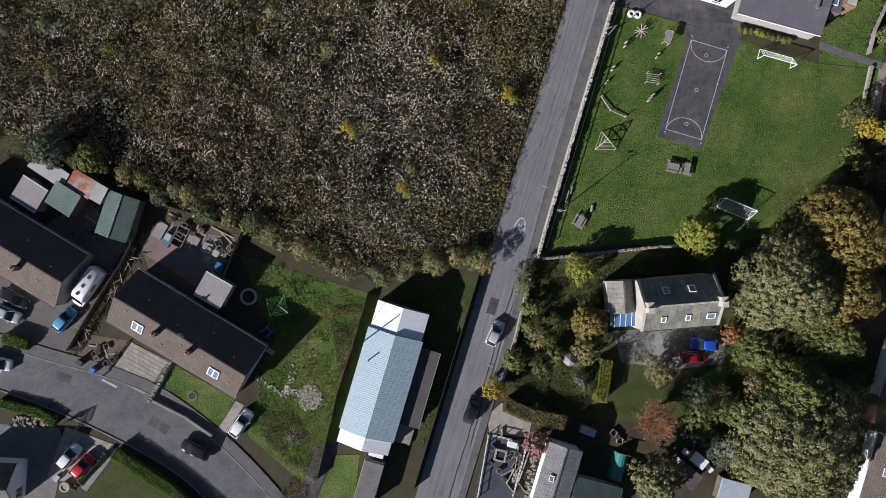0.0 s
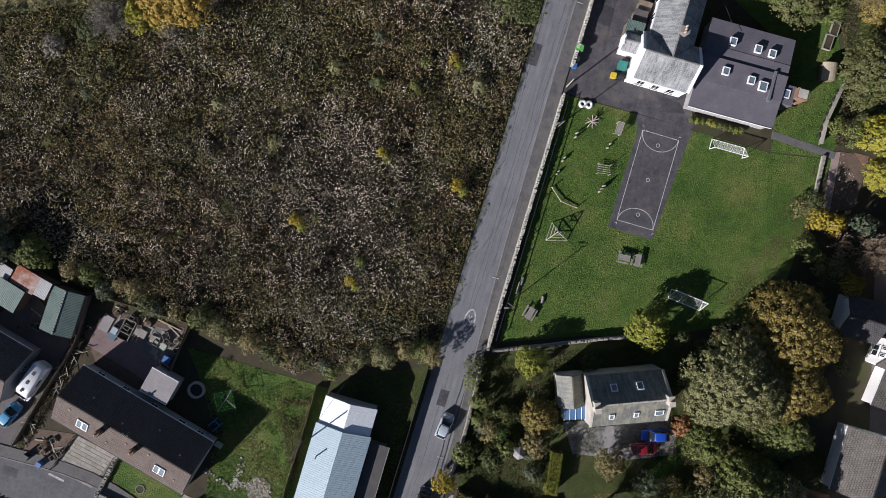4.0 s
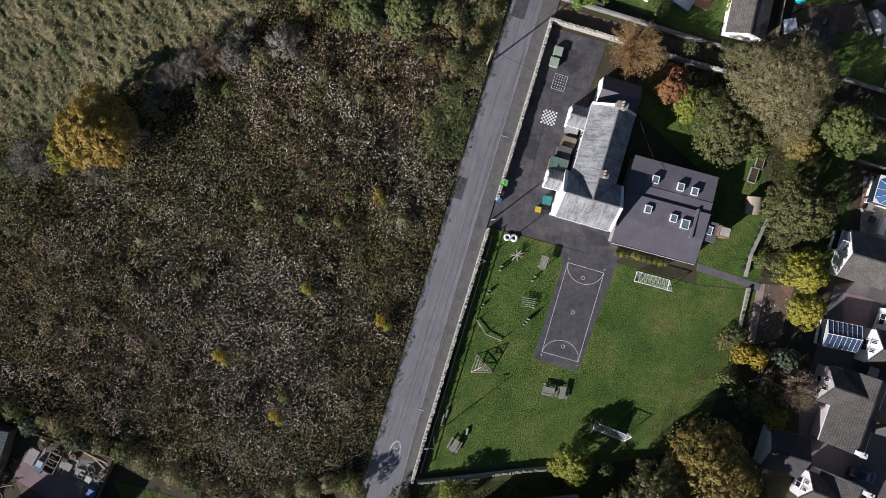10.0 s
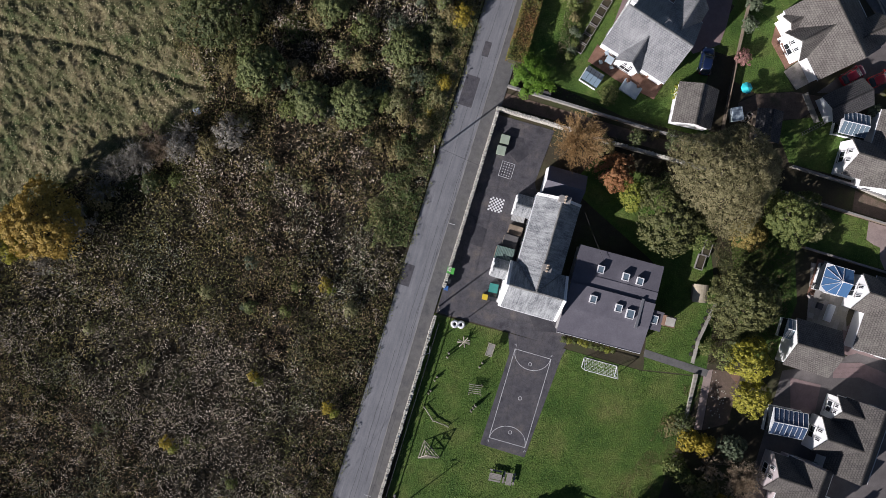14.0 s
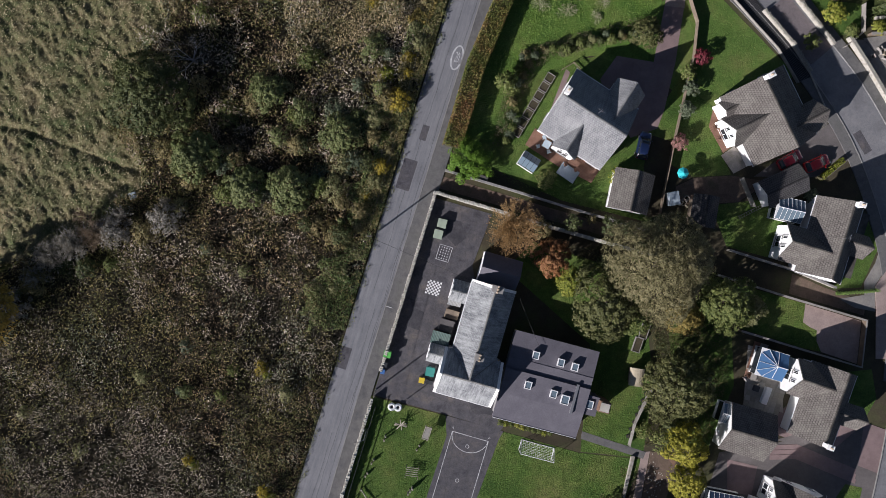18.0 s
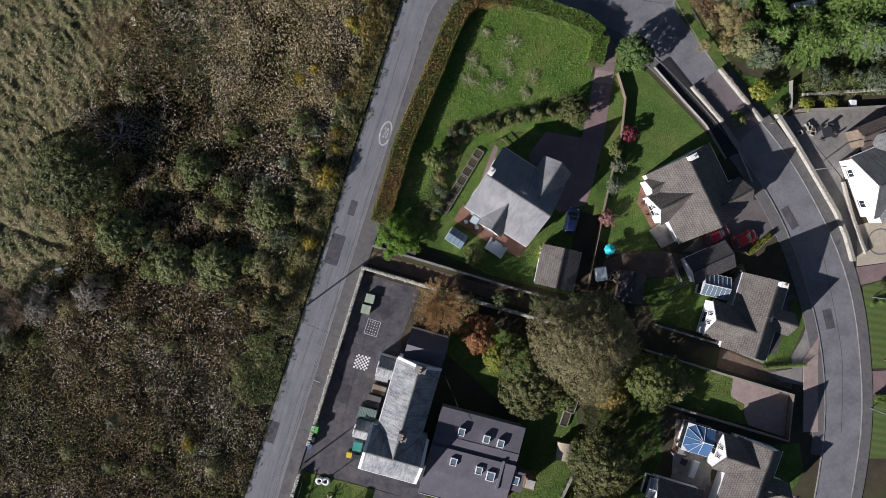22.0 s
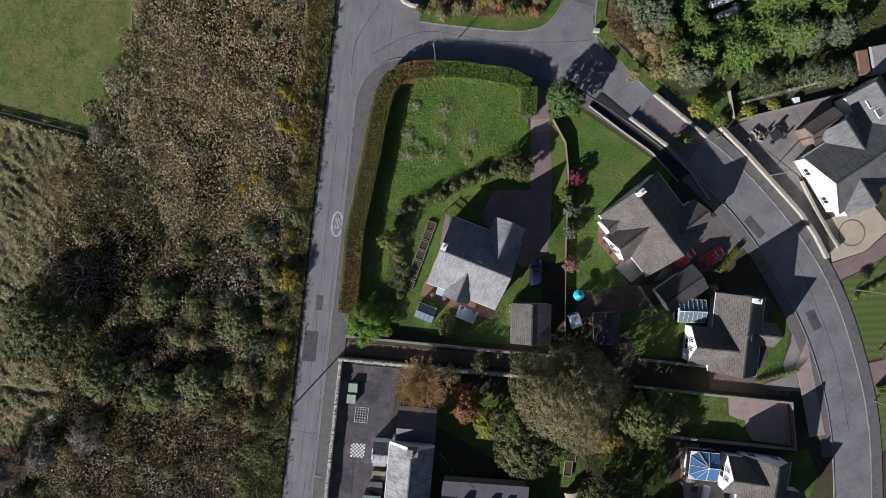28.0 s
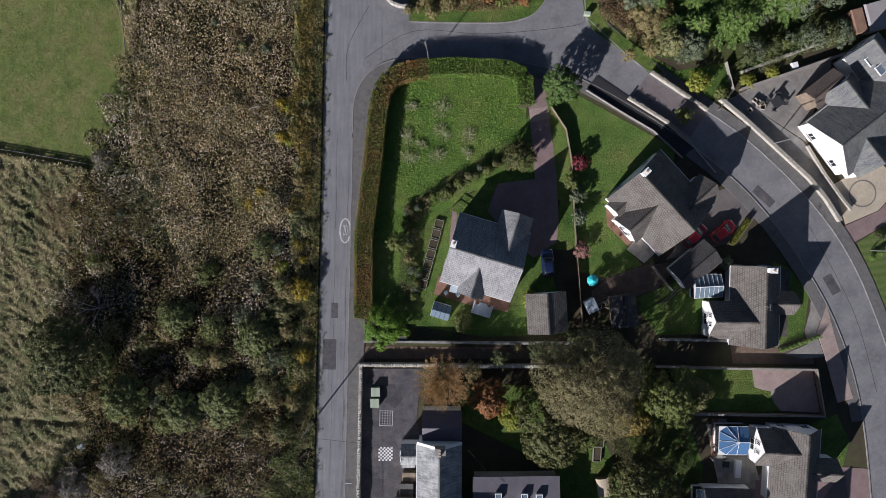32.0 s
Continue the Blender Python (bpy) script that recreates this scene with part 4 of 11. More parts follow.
def tree(x, y, r, h, kind, label="", name="tree", z=0.0, seed=None):
    """A tapered trunk with limbs and a crown of many separate leaves."""
    style = "spruce" if kind == "spruce" else "twiggy" if kind == "greybare" else "bare" if kind in ("bare", "redbare", "orangebare", "grey") else "bush" if h < 3.2 else "broad"
    band = 0 if r < 2.4 else 1 if r < 4.2 else 2 if r < 6.4 else 3
    variant = int(abs(x * 7 + y * 3)) % 2
    key = (style, band, variant)
    if key not in PROTOTYPES:
        rng = np.random.default_rng(band * 10 + variant + 100 * len(style))
        typical = (1.6, 3.3, 5.3, 8.0)[band]
        n = (950, 5500, 15000, 36000)[band]
        c, d, facing = crown_points(rng, n, style)
        tall = max(2.0, typical * 1.35)
        c, d = c * (typical, typical, tall), d
        ln, wd = ((0.3, 0.19), (0.30, 0.19), (0.30, 0.19), (0.31, 0.2))[band] if style != "spruce" else (0.46, 0.12)
        if style == "twiggy":
            ln, wd = 0.4, 0.085
        lengths = rng.uniform(0.6, 1.3, n) * ln
        widths = np.full(n, wd)
        if style == "bare":
            limbs = (150 if n > 3000 else 40) * 8
            few = rng.random(n) < 0.72
            lengths, widths = np.where(few, 0.19, rng.uniform(0.2, 0.5, n)), np.where(few, 0.13, 0.05)
            lengths[:limbs] = np.linalg.norm(d[:limbs], axis=1) * typical * 1.15
            widths[:limbs] = np.tile(np.linspace(0.026, 0.008, 8), limbs // 8) * typical
        bm = bmesh.new()
        tube(bm, (0, 0, -0.1), (0, 0, tall * 0.45), typical * 0.07, typical * 0.045, 8)
        for i in range(7 if style != "spruce" else 0):
            a, t = i * 2.4 + variant, 0.25 + 0.03 * i
            p = Vector((0, 0, tall * t))
            q = Vector((math.cos(a) * typical * 0.36, math.sin(a) * typical * 0.36, tall * (t + 0.22)))
            tube(bm, p, q, typical * 0.035, typical * 0.018, 6)
            for b in (-0.5, 0.4):
                tube(bm, q, q + Vector((math.cos(a + b) * typical * 0.26, math.sin(a + b) * typical * 0.26, tall * 0.1)), typical * 0.016, typical * 0.005, 5)
        if style == "spruce":
            tube(bm, (0, 0, tall * 0.4), (0, 0, tall * 0.97), typical * 0.045, 0.02, 6)
        e = thing(name, x, y)
        trunk = part("trunk", bm, M["bark"], e)
        crown = part("crown", leaf_mesh(c, d, lengths, widths, facing), LEAF[kind], e)
        for o in (trunk, crown):
            o.data.materials.clear()
            o.data.materials.append(None)
        PROTOTYPES[key] = (trunk.data, crown.data, typical, tall)
        bpy.data.objects.remove(trunk), bpy.data.objects.remove(crown)
    else:
        e = thing(name, x, y)
    trunk_mesh, crown_mesh, typical, tall = PROTOTYPES[key]
    e.matrix_basis = pose(x, y, z, 0, 0, (x * 37 + y * 53) % 360)
    for nm, me, mt in (("trunk", trunk_mesh, M["bark"]), ("crown", crown_mesh, LEAF[kind])):
        o = new(nm, me)
        o.parent = e
        o.scale = (r / typical, r / typical, h / tall)
        o.material_slots[0].link = "OBJECT"
        o.material_slots[0].material = mt
    words = dict(olive="large tree with olive green leaves", green="leafy tree with dense green crown", darkgreen="scrubby tree with dark green leaves", brownleaf="tree turning brown, with thinning leaves", willow="spreading tree with yellow-green autumn leaves",
                 lime="small tree with lime-yellow leaves", yellow="tree with bright yellow autumn leaves", orange="large tree with orange autumn leaves", orangebare="half-bare tree with orange leaves",
                 red="tree with russet autumn leaves", redbare="bare tree with reddish brown twigs", pink="shrub with pinkish red leaves", crimson="small acer with crimson leaves", goldbrown="large tree turning golden brown", gold="tree with yellow-green autumn leaves", bay="dense round tree with glossy green leaves", hedge="dense round tree with bright green leaves", greygreen="bush with grey-green leaves", grey="leafless bush with grey twigs",
                 sallow="rounded sallow bush with grey-green leaves", greybare="large nearly bare tree with grey-brown twigs", bare="bare tree with pale brown twigs", bright="rounded shrub with bright green leaves", spruce="dark green spruce with tiered branches")
    tagged(e, label or words.get(kind, "green shrub with dense leaves"), "tree" if h > 3.2 else "shrub")
    return e


def shrub_mass(name, rows, label, seed=1):
    """Thickets of low bushes that nobody could count: one object for each leaf colour."""
    rng = np.random.default_rng(seed)
    for kind in sorted({row[4] for row in rows}):
        cs, ds, fs = [], [], []
        for x, y, r, h, k in rows:
            if k != kind:
                continue
            n = int(235 * r * r + 150)
            c, d, f = crown_points(rng, n, "spruce" if kind == "spruce" else "bush")
            cs.append(c * (r, r, h) + (x, y, 0))
            ds.append(d)
            fs.append(f)
        c, d, f = np.concatenate(cs), np.concatenate(ds), np.concatenate(fs)
        ob = part(name, leaf_mesh(c, d, rng.uniform(0.18, 0.36, len(c)), rng.uniform(0.1, 0.19, len(c)), f), LEAF[kind])
        tagged(ob, label, "bushes", kind="stuff")


def hedge(name, pts, width, height, kind, label, density=150, z=0.0):
    """A clipped hedge along a line: leaves all over an added dark solid that stands for the shade inside."""
    rng = np.random.default_rng(int(abs(pts[0][0] * 10)))
    e = thing(name, pts[0][0], pts[0][1], 0, label, "hedge")
    o = Vector(pts[0])
    local = [(p[0] - o.x, p[1] - o.y) for p in pts]
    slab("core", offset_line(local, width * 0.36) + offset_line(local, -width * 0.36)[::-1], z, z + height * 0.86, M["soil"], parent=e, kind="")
    cs, ds = [], []
    for (ax, ay), (bx, by) in zip(local, local[1:]):
        ln = math.hypot(bx - ax, by - ay)
        n = int(ln * (width + height) * density)
        t, s = rng.random(n), rng.random(n)
        tx, ty = (bx - ax) / ln, (by - ay) / ln
        top = rng.random(n) < width / (width + 1.2 * height)
        off = np.where(top, (s - 0.5) * width, np.sign(s - 0.5) * width * rng.uniform(0.4, 0.53, n))
        zz = np.where(top, height * rng.uniform(0.85, 1.06, n), height * rng.random(n))
        cs.append(np.stack([ax + tx * ln * t - ty * off, ay + ty * ln * t + tx * off, z + zz], 1))
        d = rng.normal(size=(n, 3))
        ds.append(d + np.stack([-ty * off, tx * off, top * 1.0], 1))
    c, d = np.concatenate(cs), np.concatenate(ds)
    part("foliage", leaf_mesh(c, d, rng.uniform(0.14, 0.26, len(c)), 0.12), LEAF[kind], e)
    return e


def scatter(name, inside, bounds, count, height, length, width, material, label, lean=(0.5, 0.4), up=0.6, seed=1, top=0.35):
    """Rank growth over an area: one object of many blades. inside(x, y) tells where; height(x, y) how tall."""
    rng = np.random.default_rng(seed)
    x, y = rng.uniform(bounds[0], bounds[1], count), rng.uniform(bounds[2], bounds[3], count)
    keep = inside(x, y)
    x, y = x[keep], y[keep]
    n = len(x)
    h = height(x, y)
    z = h * rng.uniform(top, 1.0, n) ** 0.6
    d = rng.normal(size=(n, 3)) * (1, 1, 0.5) + (lean[0], lean[1], up)
    ln = rng.uniform(length[0], length[1], n)
    ob = part(name, leaf_mesh(np.stack([x, y, z], 1), d, ln, rng.uniform(width[0], width[1], n)), material)
    return tagged(ob, label, "undergrowth", kind="stuff")


LATTICE = np.random.default_rng(11).random((256, 256))


def wave(x, y, s, seed=0.0):
    """Smooth irregular hills between about 0 and 1; s sets how close they lie."""
    total = 0.0
    for octave, amp in ((0, 0.65), (1, 0.35)):
        u, v = np.asarray(x) * s / 3 * 2 ** octave + seed * 17.3 + 40, np.asarray(y) * s / 3 * 2 ** octave + seed * 9.1 + 90
        i, j = np.floor(u).astype(int), np.floor(v).astype(int)
        f, g = u - i, v - j
        f, g = f * f * (3 - 2 * f), g * g * (3 - 2 * g)
        a, b, c, d = (LATTICE[(i + p) % 256, (j + q) % 256] for p, q in ((0, 0), (1, 0), (0, 1), (1, 1)))
        total = total + amp * ((a * (1 - f) + b * f) * (1 - g) + (c * (1 - f) + d * f) * g)
    return 0.5 + (total - 0.5) * 1.35


def in_poly(x, y, pts):
    """Which of the points lie inside the outline."""
    inside = np.zeros(np.shape(x), bool)
    for (ax, ay), (bx, by) in zip(pts, pts[1:] + pts[:1]):
        hit = (ay > y) != (by > y)
        inside ^= hit & (x < (bx - ax) * (y - ay) / (by - ay + 1e-12) + ax)
    return inside


# ---- ground, road, pavements ----
def road_left(y):
    return -1.8 + 0.3043 * (y + 37.4)


def road_kerb(y):
    return road_left(y) + float(np.interp(y, (-60, -14, 10, 40, 100), (6.4, 5.9, 5.0, 4.5, 4.4)))


def road_wall(y):
    return road_left(y) + float(np.interp(y, (-60, -14, 0, 64, 100), (7.4, 7.2, 6.7, 6.4, 6.6)))


slab("ground", [(1500 * math.cos(a * math.pi / 24), 1500 * math.sin(a * math.pi / 24)) for a in range(48)], -2, 0, M["soil"], "dark soil and rough ground")
ys = list(range(-80, 97, 8))
slab("road_main", [(road_left(y), y) for y in ys] + [(42.5, 108.5), (60, 166), (67, 166), (51.6, 113), (53, 110.4), (46.5, 103.5), (45.0, 101.5)] + [(road_kerb(y), y) for y in ys[::-1]], 0.0, 0.06, M["asphalt"], "worn grey asphalt lane")
INNER = smooth_line([(43.5, 96.7), (45.1, 101.5), (48.2, 104.5), (53.1, 105.1), (61.3, 102.8), (70.8, 99.4), (77.3, 95.4), (84.3, 88.7), (91.0, 81.0), (96.8, 72.4), (101.0, 62.5), (103.8, 52.0), (104.5, 40.0), (102.5, 25.0), (99, 8)], 4)
OUTER = smooth_line([(80.4, 103.6), (85.6, 95.6), (91.8, 88.3), (98.2, 80.6), (103.8, 71.4), (107.6, 62.5), (109.6, 52.5), (110.2, 40), (108.0, 24.0), (105, 8)], 4)
slab("road_side", INNER + OUTER[::-1] + [(84.5, 114.0), (92, 135), (86, 137), (77.9, 112.8), (74.5, 107.2), (73.5, 107.0), (70.4, 106.8), (61.3, 109.0), (55.0, 111.0), (49.0, 107.6), (44.2, 101.5), (43.2, 97.4)], 0.0, 0.064, M["asphalt_side"], "grey asphalt side road in a long curve")
LOW_S = smooth_line([(-80, -14.5), (-61.0, -21.3), (-49.1, -26.2), (-37.1, -32.8), (-31.0, -38.5), (-24, -48)], 4)
LOW_N = smooth_line([(-78, -10), (-61.0, -15.0), (-54.6, -17.0), (-41.1, -21.4), (-30.7, -28.8), (-22.6, -37.2), (-16, -46)], 4)
slab("road_low", LOW_S + LOW_N[::-1], 0.0, 0.06, M["asphalt_dark"], "grey asphalt residential road")
# footway along the lane, with its kerb
YS = list(range(-60, 100, 4))
slab("footway_lane", [(road_kerb(y) + 0.12, y) for y in YS] + [(road_wall(y) + (0.0 if y < 62 else 0.6), y) for y in YS[::-1]], 0.0, 0.13, M["footway"], "narrow tarmac footway beside the lane")
slab("kerb_lane", [(road_kerb(y), y) for y in YS] + [(road_kerb(y) + 0.12, y) for y in YS[::-1]], 0.0, 0.15, M["kerb"], "concrete kerb")
slab("footway_inner", INNER[:50] + offset_line(INNER[:50], -1.7)[::-1], 0.0, 0.13, M["footway"], "tarmac footway on the inside of the curve")
slab("footway_outer", OUTER + offset_line(OUTER, 1.6)[::-1], 0.0, 0.13, M["footway"], "tarmac footway on the outside of the curve")
ribbon("kerb_inner", offset_line(INNER, 0.0), 0.14, 0.0, 0.16, M["kerb"], "pale kerb")
ribbon("kerb_outer", offset_line(OUTER, 0.0), 0.14, 0.0, 0.16, M["kerb"], "pale kerb")
ribbon("kerb_low_north", LOW_N, 0.14, 0.0, 0.16, M["kerb"], "pale kerb")
ribbon("kerb_low_south", LOW_S, 0.14, 0.0, 0.16, M["kerb"], "pale kerb")
slab("footway_low", offset_line(LOW_N, 0.1) + offset_line(LOW_N, 1.7)[::-1], 0.0, 0.13, M["footway"], "tarmac footway along the low road")
# school ground
slab("playing_field", [(17.6, -1.5), (26.6, 34.4), (37.1, 31.6), (45.4, 29.3), (57.1, 26.0), (66.5, 25.0), (62.3, 14.8), (58, 2), (40, -1), (30, -0.5)], 0.0, 0.03, M["lawn"], "green mown school lawn")
slab("school_yard", [(26.9, 34.6), (35.5, 63.2), (43.9, 60.9), (41.1, 53.4), (46, 30), (45.4, 29.3), (37.1, 31.8)], 0.0, 0.05, M["tarmac"], "dark patched tarmac school yard")
slab("court", [(37.4, 31.6), (45.9, 29.2), (45.2, 28.0), (39.9, 13.3), (33.4, 15.3), (37.6, 28.6)], 0.0, 0.045, M["tarmac"], "dark tarmac ball court")
slab("school_garden", [(46, 53), (58.5, 42), (57.3, 26.2), (66.5, 25.2), (68, 36), (66, 52), (50, 57)], 0.0, 0.028, M["lawn"], "shaded grass beside the school")
# gardens and fields
slab("pasture", [(-60, 150), (-60, 92), (13, 90.5), (17, 103), (21, 150)], 0.0, 0.03, M["field"], "grazed green field")
slab("rough_grass", [(-90, 88), (-90, 50), (-25, 52), (-8, 66), (-4, 88)], 0.0, 0.025, M["meadow"], "tall yellowing rough grass")
slab("corner_lawn", [(45.5, 93), (48.9, 100.6), (52, 103.0), (70, 98.2), (68, 91), (66, 82), (58, 84), (47, 80), (40, 68), (38.7, 71), (41.2, 82)], 0.0, 0.03, M["lawn_long"], "green lawn behind the hedge")
slab("house_garden_north", [(38.5, 70), (47, 82), (60, 84), (70.5, 94), (69.5, 84), (66, 68), (66.5, 60), (54, 63)], 0.0, 0.026, M["lawn"], "green garden lawn")
slab("garden_bank", [(70.5, 95), (72.5, 97), (88, 82), (86, 78), (74, 76), (69, 80)], 0.0, 0.026, M["bank"], "sunlit garden lawn on the bank")
slab("verge_outer", [(81, 104.5), (92, 135), (130, 135), (130, 88), (103, 88), (88, 96)], 0.0, 0.02, M["shade_lawn"], "rough shaded ground under the spruces")
slab("east_lawn", [(109.9, 61.9), (113.9, 63.1), (121.5, 66.3), (128, 69.9), (134, 66), (134, 50.2), (111.4, 49.6), (110.6, 56)], 0.0, 0.034, M["mown"], "striped green front lawn")
slab("east_lawn_south", [(111.3, 45.4), (134, 45.4), (134, 36), (111.6, 36)], 0.0, 0.03, M["mown"], "green front lawn")
slab("drive_north", [(68.5, 98.2), (72.4, 97.4), (71.8, 93.1), (70.4, 83.2), (68.9, 76.4), (67.9, 73.6), (64.0, 72.2), (61.0, 76.5), (59.4, 80.6), (61.8, 84.0), (67.2, 83.2), (69.0, 93.2)], 0.0, 0.04, M["drive"], "reddish brown drive")
slab("bungalow_garden", [(-27, -2), (-7, -8), (-13, -30), (-17, -36), (-26, -28), (-22, -14)], 0.0, 0.026, M["lawn"], "uneven green grass plot")
slab("front_lawn", [(-36.7, -17.6), (-27.6, -22.9), (-30.7, -27.8), (-34.7, -25.0), (-39.2, -22.6)], 0.0, 0.03, M["lawn"], "small mown front lawn")


# ---- buildings ----
def slope_mesh(bm, a, b, c, d, step=0.3, thick=0.12):
    """A roof slope between eave a-b and ridge d-c, laid in overlapping courses, with metre coordinates for its tiles."""
    a, b, c, d = map(Vector, (a, b, c, d))
    uv = bm.loops.layers.uv.verify()
    run = ((d + c) / 2 - (a + b) / 2).length
    n = max(1, round(run / step))
    nrm = (b - a).cross((d + c) / 2 - a).normalized()
    if nrm.z < 0:
        nrm = -nrm
    ex = (b - a).normalized() if (b - a).length > 1e-3 else (c - d).normalized()
    ey = nrm.cross(ex)

    def face(*vs):
        f = bm.faces.new([bm.verts.new(v) for v in vs])
        for lp in f.loops:
            q = lp.vert.co - a
            lp[uv].uv = (q.dot(ex), q.dot(ey))
        return f
    for i in range(n):
        s, t = i / n, (i + 1) / n
        l0, r0, l1, r1 = a.lerp(d, s), b.lerp(c, s), a.lerp(d, t), b.lerp(c, t)
        up = nrm * (0.03 if step < 1 else 0.0)
        face(l0 + up, r0 + up, r1, l1)
        if step < 1:
            face(l0, r0, r0 + up, l0 + up)
    dn = nrm * -thick
    face(a + dn, d + dn, c + dn, b + dn)
    face(a, a + dn, b + dn, b), face(b, b + dn, c + dn, c), face(d, d + dn, a + dn, a)
    return bm


def placed(bm, m):
    bmesh.ops.transform(bm, matrix=m, verts=bm.verts)
    return bm


def gable(e, L, W, ze, zr, wall, roof, m=None, over=0.3, verge=0.15, step=0.3, ridge=True, trim=None, hip=(0, 0), z0=-0.05):
    """A pitched volume with its ridge along local x: walls, two slopes, ridge tiles. hip: how far the ridge stops short of each end."""
    m = m or Matrix()
    bm = bmesh.new()
    l, w = L / 2 - verge, W / 2 - over
    zw = ze + (zr - ze) * over / (W / 2) - 0.14
    prof = [(-w, z0), (w, z0), (w, zw), (0, zr - 0.16), (-w, zw)]
    ends = []
    for sx, hp in ((-1, hip[0]), (1, hip[1])):
        ends.append([bm.verts.new((sx * l if i != 3 else sx * max(0.05, l - hp), y, z)) for i, (y, z) in enumerate(prof)])
    bm.faces.new(ends[0]), bm.faces.new(ends[1][::-1])
    for i in range(5):
        j = (i + 1) % 5
        bm.faces.new((ends[0][i], ends[0][j], ends[1][j], ends[1][i]))
    bmesh.ops.recalc_face_normals(bm, faces=bm.faces)
    part("wall", placed(bm, m), wall, e)
    r0, r1 = -L / 2 + hip[0], L / 2 - hip[1]
    for sy in (-1, 1):
        bm = bmesh.new()
        slope_mesh(bm, (-L / 2, sy * W / 2, ze), (L / 2, sy * W / 2, ze), (r1, 0, zr), (r0, 0, zr), step)
        part("roof_slope", placed(bm, m), roof, e)
    for sx, hp, rx in ((-1, hip[0], r0), (1, hip[1], r1)):
        if hp:
            bm = bmesh.new()
            slope_mesh(bm, (sx * L / 2, -W / 2, ze), (sx * L / 2, W / 2, ze), (rx, 0.01, zr), (rx, -0.01, zr), step)
            part("roof_hip", placed(bm, m), roof, e)
    if ridge:
        bm = bmesh.new()
        n = max(1, int((r1 - r0) / 0.45))
        for i in range(n):
            box(bm, r0 + (i + 0.5) * (r1 - r0) / n, 0, zr - 0.03, (r1 - r0) / n - 0.02, 0.26, 0.09, taper=0.75)
        part("ridge_tiles", placed(bm, m), trim or roof, e)
    return e


def chimney(e, x, y, z0, z1, lx=0.9, ly=0.6, pots=2, wall=None, m=None):
    m = m or Matrix()
    s = part("chimney", placed(box(boxed(x, y, z0, lx, ly, z1 - z0), x, y, z1, lx + 0.14, ly + 0.14, 0.12), m), wall or M["cream"], e)
    for i in range(pots):
        px = x + (i - (pots - 1) / 2) * lx * 0.5
        bm = tube(bmesh.new(), (px, y, z1 + 0.1), (px, y, z1 + 0.55), 0.15, 0.12, 8)
        part("chimney_pot", placed(bm, m), M["pot"], s)
    return s


def skylight(e, x, y, z, w, h, pitch, m=None, glass=None):
    """A roof window lying on a slope that falls towards -y (pitch in degrees; negative falls towards +y)."""
    m = (m or Matrix()) @ pose(x, y, z, pitch, 0, 0)
    bm = bmesh.new()
    for a in (-1, 1):
        box(bm, a * (w / 2 - 0.05), 0, 0, 0.1, h, 0.16)
        box(bm, 0, a * (h / 2 - 0.05), 0, w - 0.2, 0.1, 0.16)
    f = part("skylight", placed(bm, m), M["white"], e, "white-framed roof window")
    part("pane", placed(boxed(0, 0, 0.02, w - 0.2, h - 0.2, 0.08), m), glass or M["glass_pale"], f)
    return f


def window(e, x, y, z, w, h, rot, m=None, door=False):
    """A framed window set on a wall that faces local direction rot."""
    m = (m or Matrix()) @ pose(x, y, z, 0, 0, rot)
    bm = bmesh.new()
    for a in (-1, 1):
        box(bm, 0.02, a * (w / 2 - 0.04), 0, 0.1, 0.08, h)
    for zz in (0, h - 0.08):
        box(bm, 0.02, 0, zz, 0.1, w - 0.16, 0.08)
    box(bm, 0.02, 0, 0.08, 0.08, 0.05, h - 0.16)
    f = part("door" if door else "window", placed(bm, m), M["white"], e)
    part("pane", placed(boxed(0.0, 0, 0.04, 0.06, w - 0.12, h - 0.08), m), M["glass"], f)
    if not door:
        part("sill", placed(boxed(0.09, 0, -0.07, 0.2, w + 0.12, 0.06), m), M["kerb"], f)
    return f


def flat_shed(name, x, y, rot, L, W, z, wall, roof, label, slope=0.15, category="shed", edge=None):
    """A shed with a nearly flat roof and a raised rim."""
    e = thing(name, x, y, rot, label, category)
    part("wall", boxed(0, 0, -0.05, L - 0.3, W - 0.3, z - 0.1), wall, e)
    bm = bmesh.new()
    slope_mesh(bm, (-L / 2, -W / 2, z), (L / 2, -W / 2, z), (L / 2, W / 2, z + slope), (-L / 2, W / 2, z + slope), 50)
    part("roof", bm, roof, e)
    if edge:
        bm = bmesh.new()
        for a in (-1, 1):
            box(bm, 0, a * W / 2, z + (slope if a > 0 else 0) - 0.12, L, 0.1, 0.16)
        part("fascia", bm, edge, e)
    return e


# village hall with a pale sheet roof
e = thing("village_hall", -6.5, -20.2, 73.6, "long hall with pale blue sheet roof and white ends", "hall")
gable(e, 14.8, 8.0, 3.0, 4.3, M["grey_wall"], M["sheet_blue"], step=50, over=0.2, ridge=False)
gable(e, 4.2, 7.5, 2.75, 3.95, M["grey_wall"], M["sheet_white"], pose(9.2, 0, 0), step=50, over=0.2, ridge=False)
gable(e, 2.2, 7.5, 2.75, 3.95, M["grey_wall"], M["sheet_white"], pose(-8.3, 0, 0), step=50, over=0.2, ridge=False)
part("flue", tube(bmesh.new(), (3.0, 2.6, 3.3), (3.0, 2.6, 4.6), 0.09, 0.09, 8), M["steel"], e)
part("porch_roof", boxed(0.8, -5.5, 1.9, 11.2, 2.7, 0.12), M["felt_dark"], e, "dark lean-to roof with pale edge")
part("porch_wall", boxed(0.8, -5.3, -0.05, 10.8, 2.3, 1.95), M["wood"], e)
